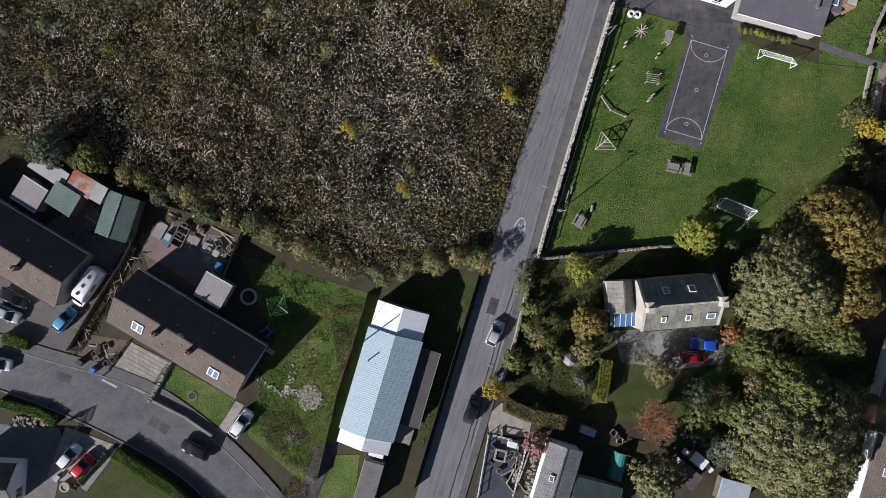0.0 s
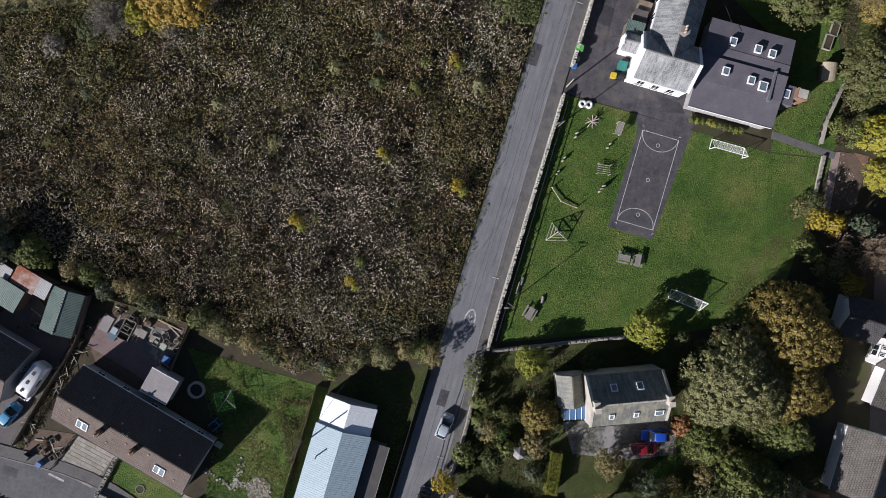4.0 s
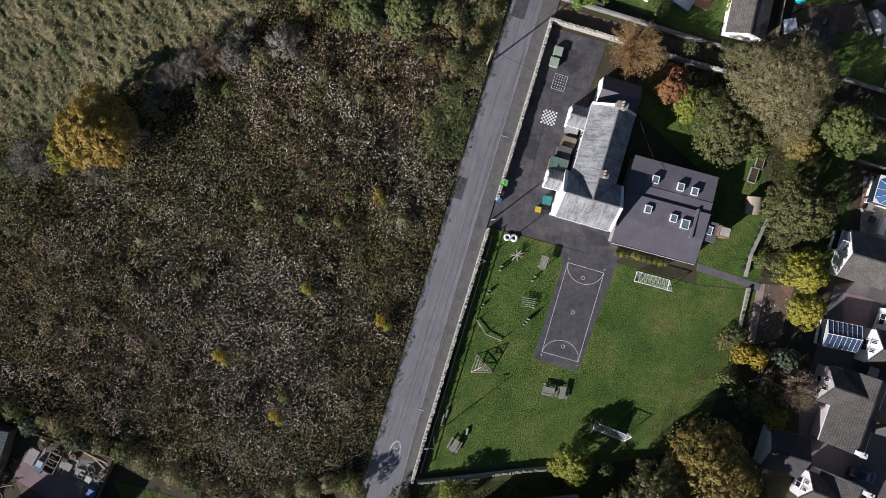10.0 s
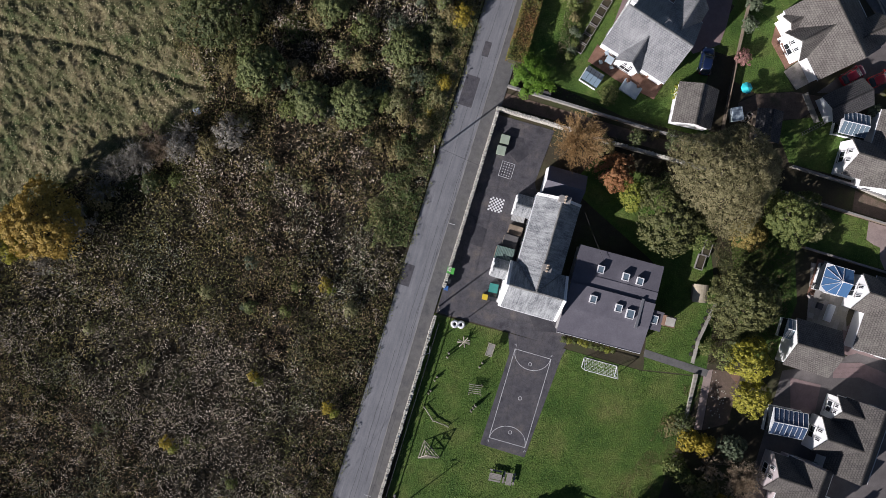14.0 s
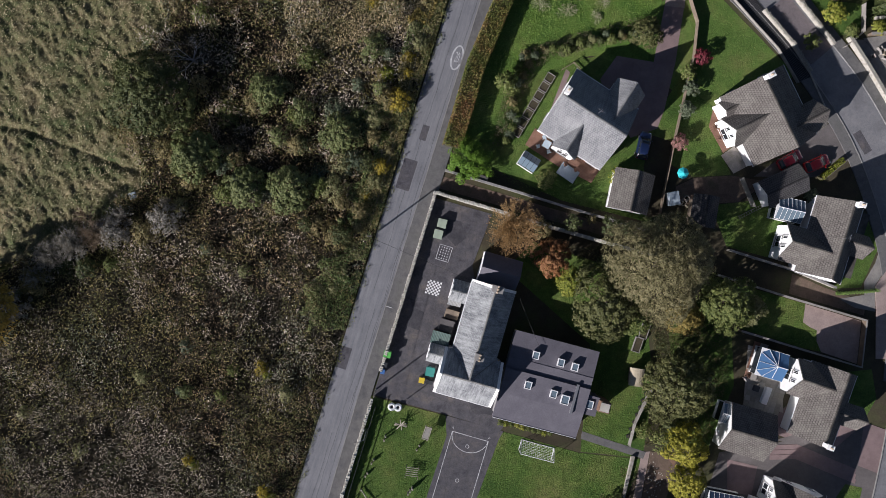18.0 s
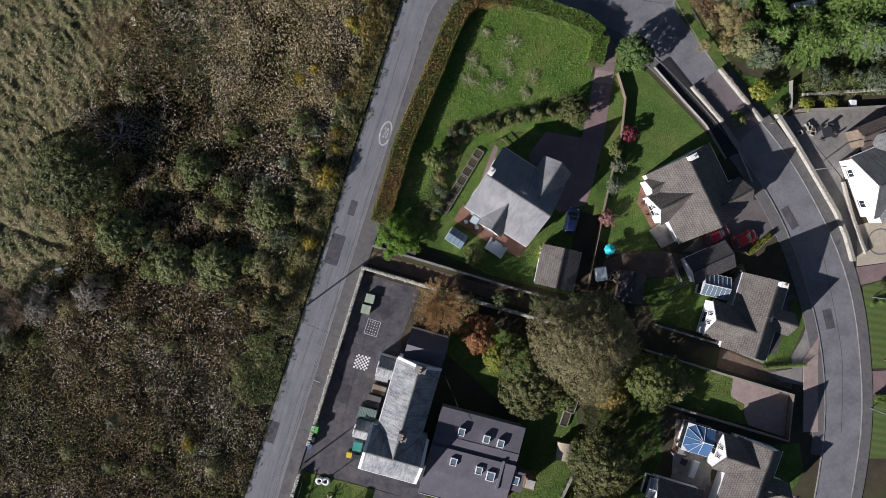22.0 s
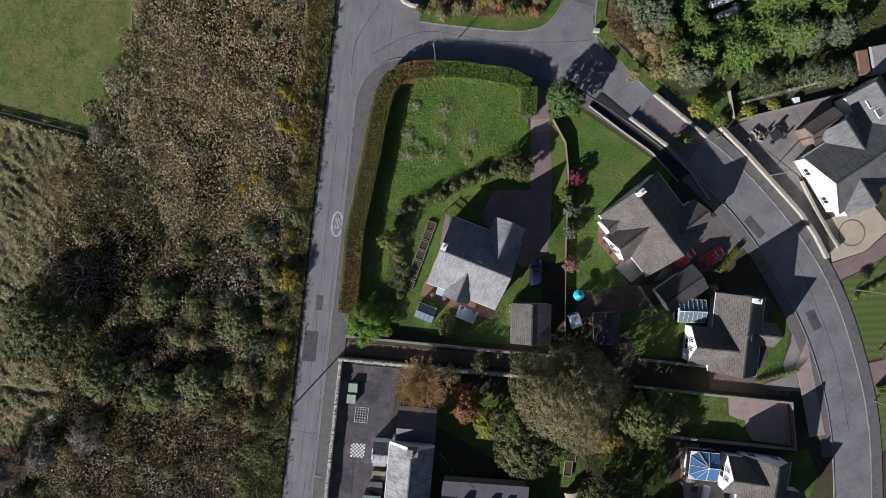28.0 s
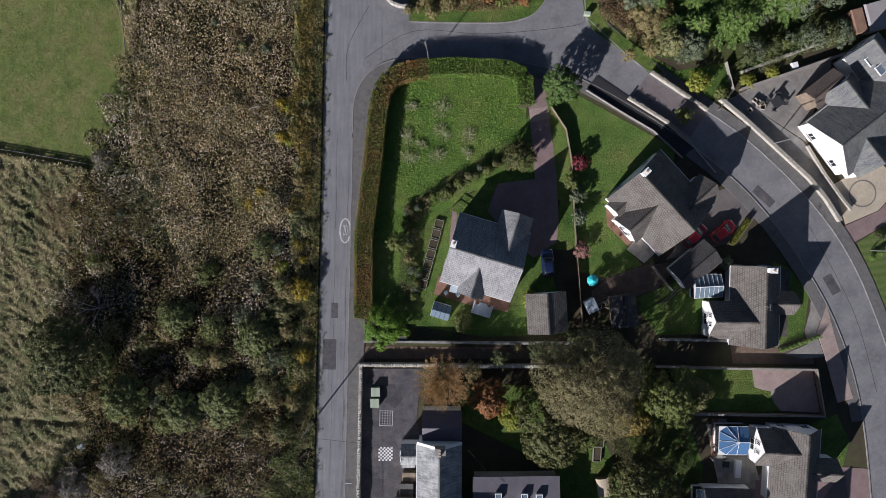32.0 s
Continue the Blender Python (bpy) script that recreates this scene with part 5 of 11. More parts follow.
part("porch_edge", boxed(0.8, -6.88, 1.88, 11.2, 0.08, 0.18), M["wood_grey"], e)
part("ramp", boxed(-6.4, -5.3, 0, 3.0, 2.2, 0.5), M["wood_grey"], e)
for wx in (-4.5, -1.5, 1.5, 4.5):
    window(e, wx, 3.78, 1.1, 1.2, 1.0, 90)

# pair of bungalows
e = thing("bungalow", -33.6, -13.0, -31.6, "long low bungalow with brown tiled roof", "house")
gable(e, 20.8, 8.5, 2.6, 5.0, M["grey_wall"], M["tile_brown"])
for sx in (-5.9, 6.2):
    for k in (-0.42, 0.42):
        skylight(e, sx + k, -2.3, 3.75, 0.84, 1.5, 29.5)
for cx, cy in ((-3.2, -1.5), (2.0, -1.3)):
    chimney(e, cx, cy, 3.6, 5.6, 0.62, 0.55, 1, M["brick"])
part("gutter", boxed(0, 4.3, 2.5, 20.8, 0.14, 0.12), M["white"], e)
part("gutter", boxed(0, -4.3, 2.5, 20.8, 0.14, 0.12), M["dark_metal"], e)
part("bargeboard", boxed(10.42, 0, 2.5, 0.06, 8.4, 0.2), M["white"], e)
for wx in (-8, -4, 0.5, 5, 8):
    window(e, wx, 3.98, 1.0, 1.2, 1.1, 90)
e = thing("bungalow", -57.9, -0.4, -31.6, "long low bungalow with brown tiled roof and pale gable", "house")
gable(e, 20.0, 8.7, 2.6, 5.0, M["grey_wall"], M["tile_brown"])
chimney(e, 3.6, -1.6, 3.6, 5.6, 0.62, 0.55, 1, M["brick"])
part("gutter", boxed(0, 4.4, 2.5, 20.0, 0.14, 0.12), M["white"], e)
part("gutter", boxed(0, -4.4, 2.5, 20.0, 0.14, 0.12), M["dark_metal"], e)
window(e, 9.86, 1.2, 1.0, 0.9, 1.1, 0)
# sheds behind the bungalows
e = thing("green_shed", -43.2, 3.4, 71.4, "shed with green corrugated sheet roof", "shed")
gable(e, 6.3, 4.6, 2.3, 3.1, M["wood"], M["sheet_green"], step=50, over=0.15, trim=M["sheet_zinc"])
flat_shed("flat_shed", -55.2, 6.5, -33, 4.0, 3.6, 2.4, M["grey_wall"], M["felt"], "shed with pale flat felt roof", edge=M["white"])
flat_shed("lean_to_shed", -50.6, 5.8, -33, 4.0, 3.5, 2.3, M["wood"], M["sheet_green"], "lean-to with green corrugated roof", 0.4)
flat_shed("rusty_shed", -48.0, 7.9, -32, 3.6, 2.8, 2.4, M["wood"], M["sheet_rust"], "old shed with rusty corrugated roof", 0.3)
flat_shed("zinc_shed", -52.6, 9.8, -34, 5.6, 2.4, 2.2, M["wood"], M["sheet_zinc"], "shed with weathered zinc sheet roof", 0.3)
flat_shed("zinc_shed", -45.7, 6.6, -30, 1.9, 2.6, 2.4, M["wood"], M["sheet_zinc"], "small shed with pale zinc roof", 0.3)
flat_shed("garage", -29.9, -6.9, -30, 4.2, 3.7, 2.6, M["grey_wall"], M["felt"], "flat-roofed outbuilding with pale felt roof", edge=M["white"])

# stone cottage
e = thing("cottage", 34.9, -8.6, 4.6, "stone cottage with slate roof and end chimneys", "house")
gable(e, 11.0, 7.2, 4.3, 7.0, M["cream"], M["slate_lichen"], trim=M["cream"], verge=0.05, over=0.15)
for s in (-5.35, 5.35):
    for sy in (-1, 1):
        bm = slope_mesh(bmesh.new(), (s - 0.18, sy * 3.62, 4.42), (s + 0.18, sy * 3.62, 4.42), (s + 0.18, 0, 7.14), (s - 0.18, 0, 7.14), 50)
        part("skew", bm, M["cream"], e, "pale stone skew along the gable")
chimney(e, -5.0, 0, 6.2, 8.0, 0.7, 1.4, 3)
chimney(e, 5.0, 0, 6.2, 8.0, 0.7, 1.3, 2)
for sx in (-2.0, 1.6):
    skylight(e, sx, 1.9, 5.66, 0.9, 1.1, -37)
for sx in (-2.6, 0.8, 4.0):
    skylight(e, sx, -2.0, 5.58, 0.7 if sx < 3 else 1.2, 1.0, 37)
for sx in (-3.5, 0, 3.5):
    window(e, sx, -3.42, 1.0, 1.0, 1.4, -90)
part("gutter", boxed(0, -3.66, 4.2, 10.9, 0.12, 0.1), M["dark_metal"], e)
gable(e, 4.6, 3.9, 2.6, 4.2, M["cream"], M["slate_lichen"], pose(-7.3, 1.3, 0, 0, 0, 90), over=0.15, verge=0.08)
e = thing("sun_room", 28.3, -11.0, 3, "glazed lean-to sun room on the cottage", "sun room")
part("wall", boxed(0, 0, -0.05, 3.3, 2.5, 1.9), M["white"], e)
for i in range(4):
    bm = slope_mesh(bmesh.new(), (-1.65 + i * 0.83, -1.25, 1.9), (-0.88 + i * 0.83, -1.25, 1.9), (-0.88 + i * 0.83, 1.2, 2.6), (-1.65 + i * 0.83, 1.2, 2.6), 50, 0.04)
    part("pane", bm, M["glass_blue"], e)
bm = bmesh.new()
for i in range(5):
    tube(bm, (-1.67 + i * 0.83, -1.27, 1.95), (-1.67 + i * 0.83, 1.2, 2.66), 0.05, 0.05, 4)
part("glazing_bar", bm, M["white"], e)

# school
e = thing("school_house", 42.2, 45.6, 74.4, "old white-walled school with pale slate roof", "school")
gable(e, 13.3, 6.3, 3.6, 6.1, M["harling"], M["slate"], pose(-1.15, -0.27, 0), trim=M["kerb"], over=0.2, verge=0.05)
gable(e, 8.3, 6.5, 3.6, 6.1, M["harling"], M["slate"], pose(-7.8, -0.3, 0, 0, 0, -90), trim=M["kerb"], over=0.2, verge=0.05)
for sy in (-1, 1):
    bm = slope_mesh(bmesh.new(), (5.2, -0.27 + sy * 3.2, 3.68), (5.6, -0.27 + sy * 3.2, 3.68), (5.6, -0.27, 6.28), (5.2, -0.27, 6.28), 50)
    part("skew", bm, M["harling"], e, "white skew along the gable")
for s in (-4.35, 3.75):
    for sy in (-1, 1):
        bm = slope_mesh(bmesh.new(), (-7.8 + sy * 3.3, s - 0.2, 3.68), (-7.8 + sy * 3.3, s + 0.2, 3.68), (-7.8, s + 0.2, 6.26), (-7.8, s - 0.2, 6.26), 50)
        part("skew", bm, M["harling"], e, "white skew along the gable")
chimney(e, 5.3, -0.4, 5.5, 7.1, 0.8, 1.4, 3, M["kerb"])
chimney(e, -4.2, -0.6, 5.6, 7.1, 0.8, 1.1, 3, M["kerb"])
for sy in (-1, 1):
    for x0, x1 in ((-4.5, -7.75),):
        part("valley", tube(bmesh.new(), (x0 - 0.05, -0.27 + sy * 3.1, 3.72), (x1, -0.27, 6.12), 0.07, 0.07, 5), M["kerb"], e, "pale lead valley between the roofs")
part("gutter", boxed(0.5, 2.95, 3.45, 9.6, 0.14, 0.12), M["white"], e)
part("gutter", boxed(-11.1, -0.3, 3.45, 0.14, 7.8, 0.12), M["white"], e)
for wy in (-2.5, -0.3, 1.9):
    window(e, -10.87, wy, 1.0, 1.1, 1.6, 180)
for wx in (-1.5, 1.2, 3.8):
    window(e, wx, 2.72, 1.0, 1.1, 1.6, 90)
for px, py, ln, wd in ((3.3, 4.0, 3.1, 2.3), (-6.1, 4.75, 2.7, 2.2)):
    gable(e, wd + 0.3, ln, 2.3, 3.2, M["harling"], M["slate"], pose(px, py, 0, 0, 0, 90), over=0.12, verge=0.05)
    part("skew", boxed(px, py + wd / 2 + 0.12, 2.95, ln * 0.5, 0.16, 0.14), M["harling"], e, "white coping on the gable")
gable(e, 5.6, 4.4, 2.7, 4.0, M["harling"], M["membrane"], pose(7.6, -0.6, 0, 0, 0, 90), over=0.12, verge=0.1, step=50, ridge=False)
e = thing("school_extension", 51.5, 36.8, -14.6, "modern school wing with low grey membrane roof", "school")
levels = [(-6.4, -2.6, 2.75, 3.25), (-2.6, 1.0, 3.3, 3.5), (1.0, 2.6, 3.2, 3.25), (2.6, 6.4, 3.2, 2.9)]
for y0, y1, z0, z1 in levels:
    bm = slope_mesh(bmesh.new(), (-6.2, y0, z0), (6.2, y0, z0), (6.2, y1, z1), (-6.2, y1, z1), 50, 0.22)
    part("roof", bm, M["membrane"], e)
    w0, w1 = max(y0, -6.1), min(y1, 6.1)
    part("wall", boxed(0, (w0 + w1) / 2, -0.05, 11.8, w1 - w0, min(z0, z1) - 0.2), M["grey_wall"], e)
part("fascia", boxed(0, -6.42, 2.6, 12.3, 0.06, 0.22), M["white"], e)
part("upstand", boxed(4.3, -0.9, 3.2, 0.35, 4.3, 0.4), M["steel"], e, "pale metal upstand along the roof")
for i, (sx, sy) in enumerate(((-2.6, 3.7), (1.1, 3.6), (3.2, 3.5), (-2.6, -0.6), (1.2, -0.9), (3.0, -1.3))):
    m = pose(sx, sy, 3.2 if sy > 2 else 3.4)
    bm = bmesh.new()
    w = 0.95 if i != 5 else 1.15
    for a in (-1, 1):
        box(bm, a * (w / 2 - 0.05), 0, 0, 0.1, w * 1.15, 0.4)
        box(bm, 0, a * (w * 0.575 - 0.05), 0, w - 0.2, 0.1, 0.4)
    f = part("skylight", placed(bm, m), M["white"], e, "white raised roof light")
    part("pane", placed(boxed(0, 0, 0.22, w - 0.2, w * 1.15 - 0.2, 0.12), m), M["glass_pale"], f)
part("lobby", boxed(6.9, -1.3, -0.05, 2.2, 2.8, 3.0), M["membrane"], e)
skylight(e, 6.7, -1.2, 2.98, 1.1, 1.2, 0)
part("brick_chimney", boxed(8.7, -0.9, -0.05, 1.6, 1.5, 3.9), M["brick"], e, "red brick stack with pale cap")
part("chimney_cap", boxed(8.7, -0.9, 3.85, 1.3, 1.2, 0.1), M["cream"], e)

# villas round the curve
def villa(x, y, rot, L, W, label, roof, zr=6.0, ze=2.6, wall=None):
    v = thing("villa", x, y, rot, label, "house")
    gable(v, L, W, ze, zr, wall or M["harling"], roof, over=0.35)
    for sy in (-1, 1):
        part("gutter", boxed(0, sy * (W / 2 + 0.03), ze - 0.1, L, 0.13, 0.12), M["white"], v)
    for sx in (-1, 1):
        for wy in (-W / 4, W / 4):
            window(v, sx * (L / 2 - 0.13), wy, 1.0, 1.2, 1.2, 0 if sx > 0 else 180)
    return v


def wing(v, u, v0, v1, width, zr, roof, ze=2.6, wall=None, glazed=True):
    """A cross gable at u along the ridge, from v0 out to v1."""
    d = 90 if v1 > v0 else -90
    m = pose(u, (v0 + v1) / 2, 0, 0, 0, d)
    ln = abs(v1 - v0)
    gable(v, ln, width, ze, zr, wall or M["harling"], roof, m, over=0.25, verge=0.12)
    if glazed:
        window(v, ln / 2 - 0.1, 0, 0.8, 1.7, 1.2, 0, m)
        for side in (-1, 1):
            window(v, ln / 2 - 0.1, side * width * 0.12, 2.5, 0.55, (zr - 2.5) * 0.42, 0, m)


e = villa(57.1, 74.3, -32.0, 10.5, 10.1, "white bungalow villa with light grey tiled roof", M["tile_light"])
wing(e, 2.65, 0.8, 7.2, 4.6, 5.2, M["tile_light"])
wing(e, -0.5, -1.2, -5.9, 3.8, 4.9, M["tile_light"])
chimney(e, -4.9, 0.6, 4.8, 6.9, 0.6, 0.9, 1, M["harling"])
e = villa(82.9, 75.2, -62.5, 11.0, 10.2, "white bungalow villa with brown-grey tiled roof", M["tile_grey"])
wing(e, 3.0, 1.0, 6.9, 4.4, 4.9, M["tile_grey"])
wing(e, -0.4, -1.0, -6.3, 4.6, 5.2, M["tile_grey"])
wing(e, -3.4, -2.0, -5.6, 3.0, 3.6, M["tile_grey"], glazed=False)
chimney(e, -5.1, 0.3, 5.0, 7.0, 0.6, 1.0, 1, M["harling"])
e = villa(92.1, 57.6, 74.0, 11.3, 7.0, "white villa with brown-grey tiled roof and conservatory", M["tile_grey"])
wing(e, -2.1, 0.4, 6.5, 5.4, 5.4, M["tile_grey"])
wing(e, 0.4, -0.6, -5.6, 3.4, 4.5, M["tile_grey"])
chimney(e, 5.2, -0.4, 4.8, 6.9, 0.6, 0.9, 1, M["harling"])
part("porch_roof", boxed(0.4, -4.2, 2.3, 9.6, 1.4, 0.12), M["tile_grey"], e)
e = villa(91.7, 33.9, 71.5, 11.0, 7.0, "white villa with brown-grey tiled roof and patio", M["tile_grey"])
wing(e, 2.5, 0.4, 5.6, 5.4, 5.4, M["tile_grey"])
wing(e, -0.3, -0.6, -6.1, 3.4, 4.5, M["tile_grey"])
chimney(e, -5.1, -0.2, 4.8, 6.9, 0.6, 0.9, 1, M["harling"])
e = villa(79.3, 8.0, 71.5, 11.0, 7.0, "pinkish villa with brown-grey tiled roof and gabled wing", M["tile_mid"], wall=M["pink_wall"])
wing(e, 2.5, 0.4, 5.6, 5.4, 5.4, M["tile_mid"], wall=M["pink_wall"])
wing(e, -0.3, -0.6, -6.1, 3.4, 4.5, M["tile_mid"])
chimney(e, -5.1, -0.2, 4.8, 6.9, 0.6, 0.9, 1, M["harling"])
e = villa(87.6, 16.4, 71.5, 11.0, 7.0, "white villa with tiled roof beside a glazed porch", M["tile_mid"])
wing(e, -0.9, 0.4, 6.0, 5.4, 5.4, M["tile_mid"])
wing(e, 3.4, 0.4, 4.8, 3.8, 4.6, M["tile_mid"])
e = villa(76.5, -6.9, 68, 10.5, 8.0, "white villa with brown-grey tiled roof", M["tile_mid"])
wing(e, 2.4, 0.5, 5.6, 4.4, 5.0, M["tile_mid"])
chimney(e, 5.0, -0.6, 4.8, 6.9, 0.6, 0.9, 1, M["harling"])
e = villa(114.7, 79.4, 23, 16.0, 9.6, "large white villa with dark slate roof", M["slate_dark"], 6.5, 3.0)
wing(e, -4.3, -0.5, -5.9, 5.8, 5.4, M["slate_dark"], 3.0)
wing(e, -1.6, 0.5, 6.4, 5.4, 5.4, M["slate_dark"], 3.0)
wing(e, 4.4, 0.5, 8.6, 6.0, 5.8, M["slate_dark"], 3.0)
gable(e, 5.2, 3.2, 2.8, 3.8, M["wood"], M["tile_brown"], pose(-3.0, 6.8, 0, 0, 0, 0))
skylight(e, -4.9, -4.4, 4.1, 1.3, 1.3, 0, pose(0, 0, 0), M["glass_pale"])
for k in (0, 1.7):
    skylight(e, 3.2, 4.6 + k, 4.9 - k * 0.3, 1.2, 1.4, 0)
e = villa(67.0, -34.5, 74.0, 12.0, 8.2, "white house with brown tiled roof under the trees", M["tile_brown"], 5.8, 2.7)
skylight(e, 1.0, 2.2, 4.25, 1.2, 1.3, -36)
e = villa(70.2, -19.0, 74.0, 9.5, 8.4, "white house with dark tiled roof beside the gardens", M["tile_grey"], 5.6, 2.7)
e = thing("garage", 63.5, 64.3, 78.5, "white garage with grey tiled roof", "garage")
gable(e, 5.8, 5.8, 2.2, 3.7, M["harling"], M["tile_grey"])
e = thing("garage", 85.7, 65.3, 24.5, "white garage with dark tiled roof", "garage")
gable(e, 6.5, 4.2, 2.1, 3.2, M["harling"], M["tile_dark"])
e = thing("garage", 81.0, 29.8, -16.5, "double garage with grey tiled roof", "garage")
gable(e, 7.0, 7.0, 2.4, 4.4, M["harling"], M["tile_grey"])
e = thing("garage", 69.6, 2.0, -16.5, "garage with dark tiled roof under trees", "garage")
gable(e, 6.0, 6.0, 2.3, 4.0, M["harling"], M["tile_dark"])
e = thing("garden_house", 74.2, 61.6, 82, "tiled garden store in the shade", "shed")
gable(e, 4.6, 3.8, 2.0, 2.8, M["wood"], M["tile_dark"])
e = thing("house", 18.3, -33.6, 73.5, "house with mottled grey tiled roof and white eaves", "house")
gable(e, 9.4, 5.0, 3.0, 3.9, M["harling"], M["tile_light"])
skylight(e, 0.0, 0.9, 3.72, 0.9, 0.7, -18)
e = thing("house", 23.8, -37.0, -15, "low house with green-grey sheet roof", "house")
gable(e, 7.0, 5.4, 2.6, 3.5, M["grey_wall"], M["sheet_green"], step=50, ridge=False)
e = thing("house", -61.2, -33.6, -4, "white house with tiled roof", "house")
gable(e, 8.0, 6.0, 2.8, 4.8, M["harling"], M["tile_grey"])
window(e, 3.86, -1.5, 1.2, 1.4, 1.2, 0)


def conservatory(x, y, rot, L, W, glass, label, ridge=True):
    v = thing("conservatory", x, y, rot, label, "conservatory")
    part("wall", boxed(0, 0, -0.05, L, W, 0.7), M["harling"], v)
    part("side_glazing", boxed(0, 0, 0.65, L - 0.1, W - 0.1, 1.45), M["glass"], v)
    part("wall_plate", boxed(0, 0, 2.08, L + 0.1, W + 0.1, 0.1), M["white"], v)
    if ridge:
        # two slopes with straight bars
        n = max(3, round(L / 0.7))
        for sy in (-1, 1):
            for k in range(n):
                x0, x1 = -L / 2 + L * k / n, -L / 2 + L * (k + 1) / n
                part("pane", slope_mesh(bmesh.new(), (x0, sy * W / 2, 2.18), (x1, sy * W / 2, 2.18), (x1, 0, 2.8), (x0, 0, 2.8), 50, 0.03), glass, v)
            for k in range(n + 1):
                x0 = -L / 2 + L * k / n
                part("glazing_bar", tube(bmesh.new(), (x0, sy * W / 2, 2.23), (x0, 0, 2.85), 0.022, 0.022, 4), M["white"], v)
        part("ridge", tube(bmesh.new(), (-L / 2, 0, 2.86), (L / 2, 0, 2.86), 0.06, 0.06, 6), M["white"], v)
    else:
        # a ridge from the house that ends in a hub with panes fanned round it
        hx = L * 0.12
        rim = [(hx, -W / 2), (-L / 4, -W / 2), (-L / 2, -W / 3), (-L / 2, 0), (-L / 2, W / 3), (-L / 4, W / 2), (hx, W / 2)]
        for p, q in zip(rim, rim[1:]):
            part("pane", slope_mesh(bmesh.new(), (*p, 2.18), (*q, 2.18), (hx + 0.02, 0, 2.85), (hx - 0.02, 0, 2.85), 50, 0.03), glass, v)
        for p in rim:
            part("glazing_bar", tube(bmesh.new(), (*p, 2.22), (hx, 0, 2.9), 0.03, 0.03, 4), M["white"], v)
        for sy in (-1, 1):
            part("pane", slope_mesh(bmesh.new(), (hx, sy * W / 2, 2.18), (L / 2, sy * W / 2, 2.18), (L / 2, 0, 2.85), (hx, 0, 2.85), 50, 0.03), glass, v)
        part("ridge", tube(bmesh.new(), (hx, 0, 2.9), (L / 2, 0, 2.9), 0.06, 0.06, 6), M["white"], v)
        part("hub", tube(bmesh.new(), (hx, 0, 2.85), (hx, 0, 3.02), 0.14, 0.1, 10), M["white"], v)
    return v


conservatory(84.5, 39.5, -16, 4.1, 4.0, M["glass_blue"], "conservatory with blue-tinted glass roof", False)
conservatory(86.6, 61.9, -12, 3.9, 3.2, M["glass_pale"], "conservatory with pale glass roof")
conservatory(77.8, 18.8, -11.5, 5.1, 3.8, M["glass_dim"], "conservatory with bluish glass roof")
conservatory(78.0, 32.4, -16, 1.7, 2.8, M["glass_pale"], "small glazed lean-to by the garage")

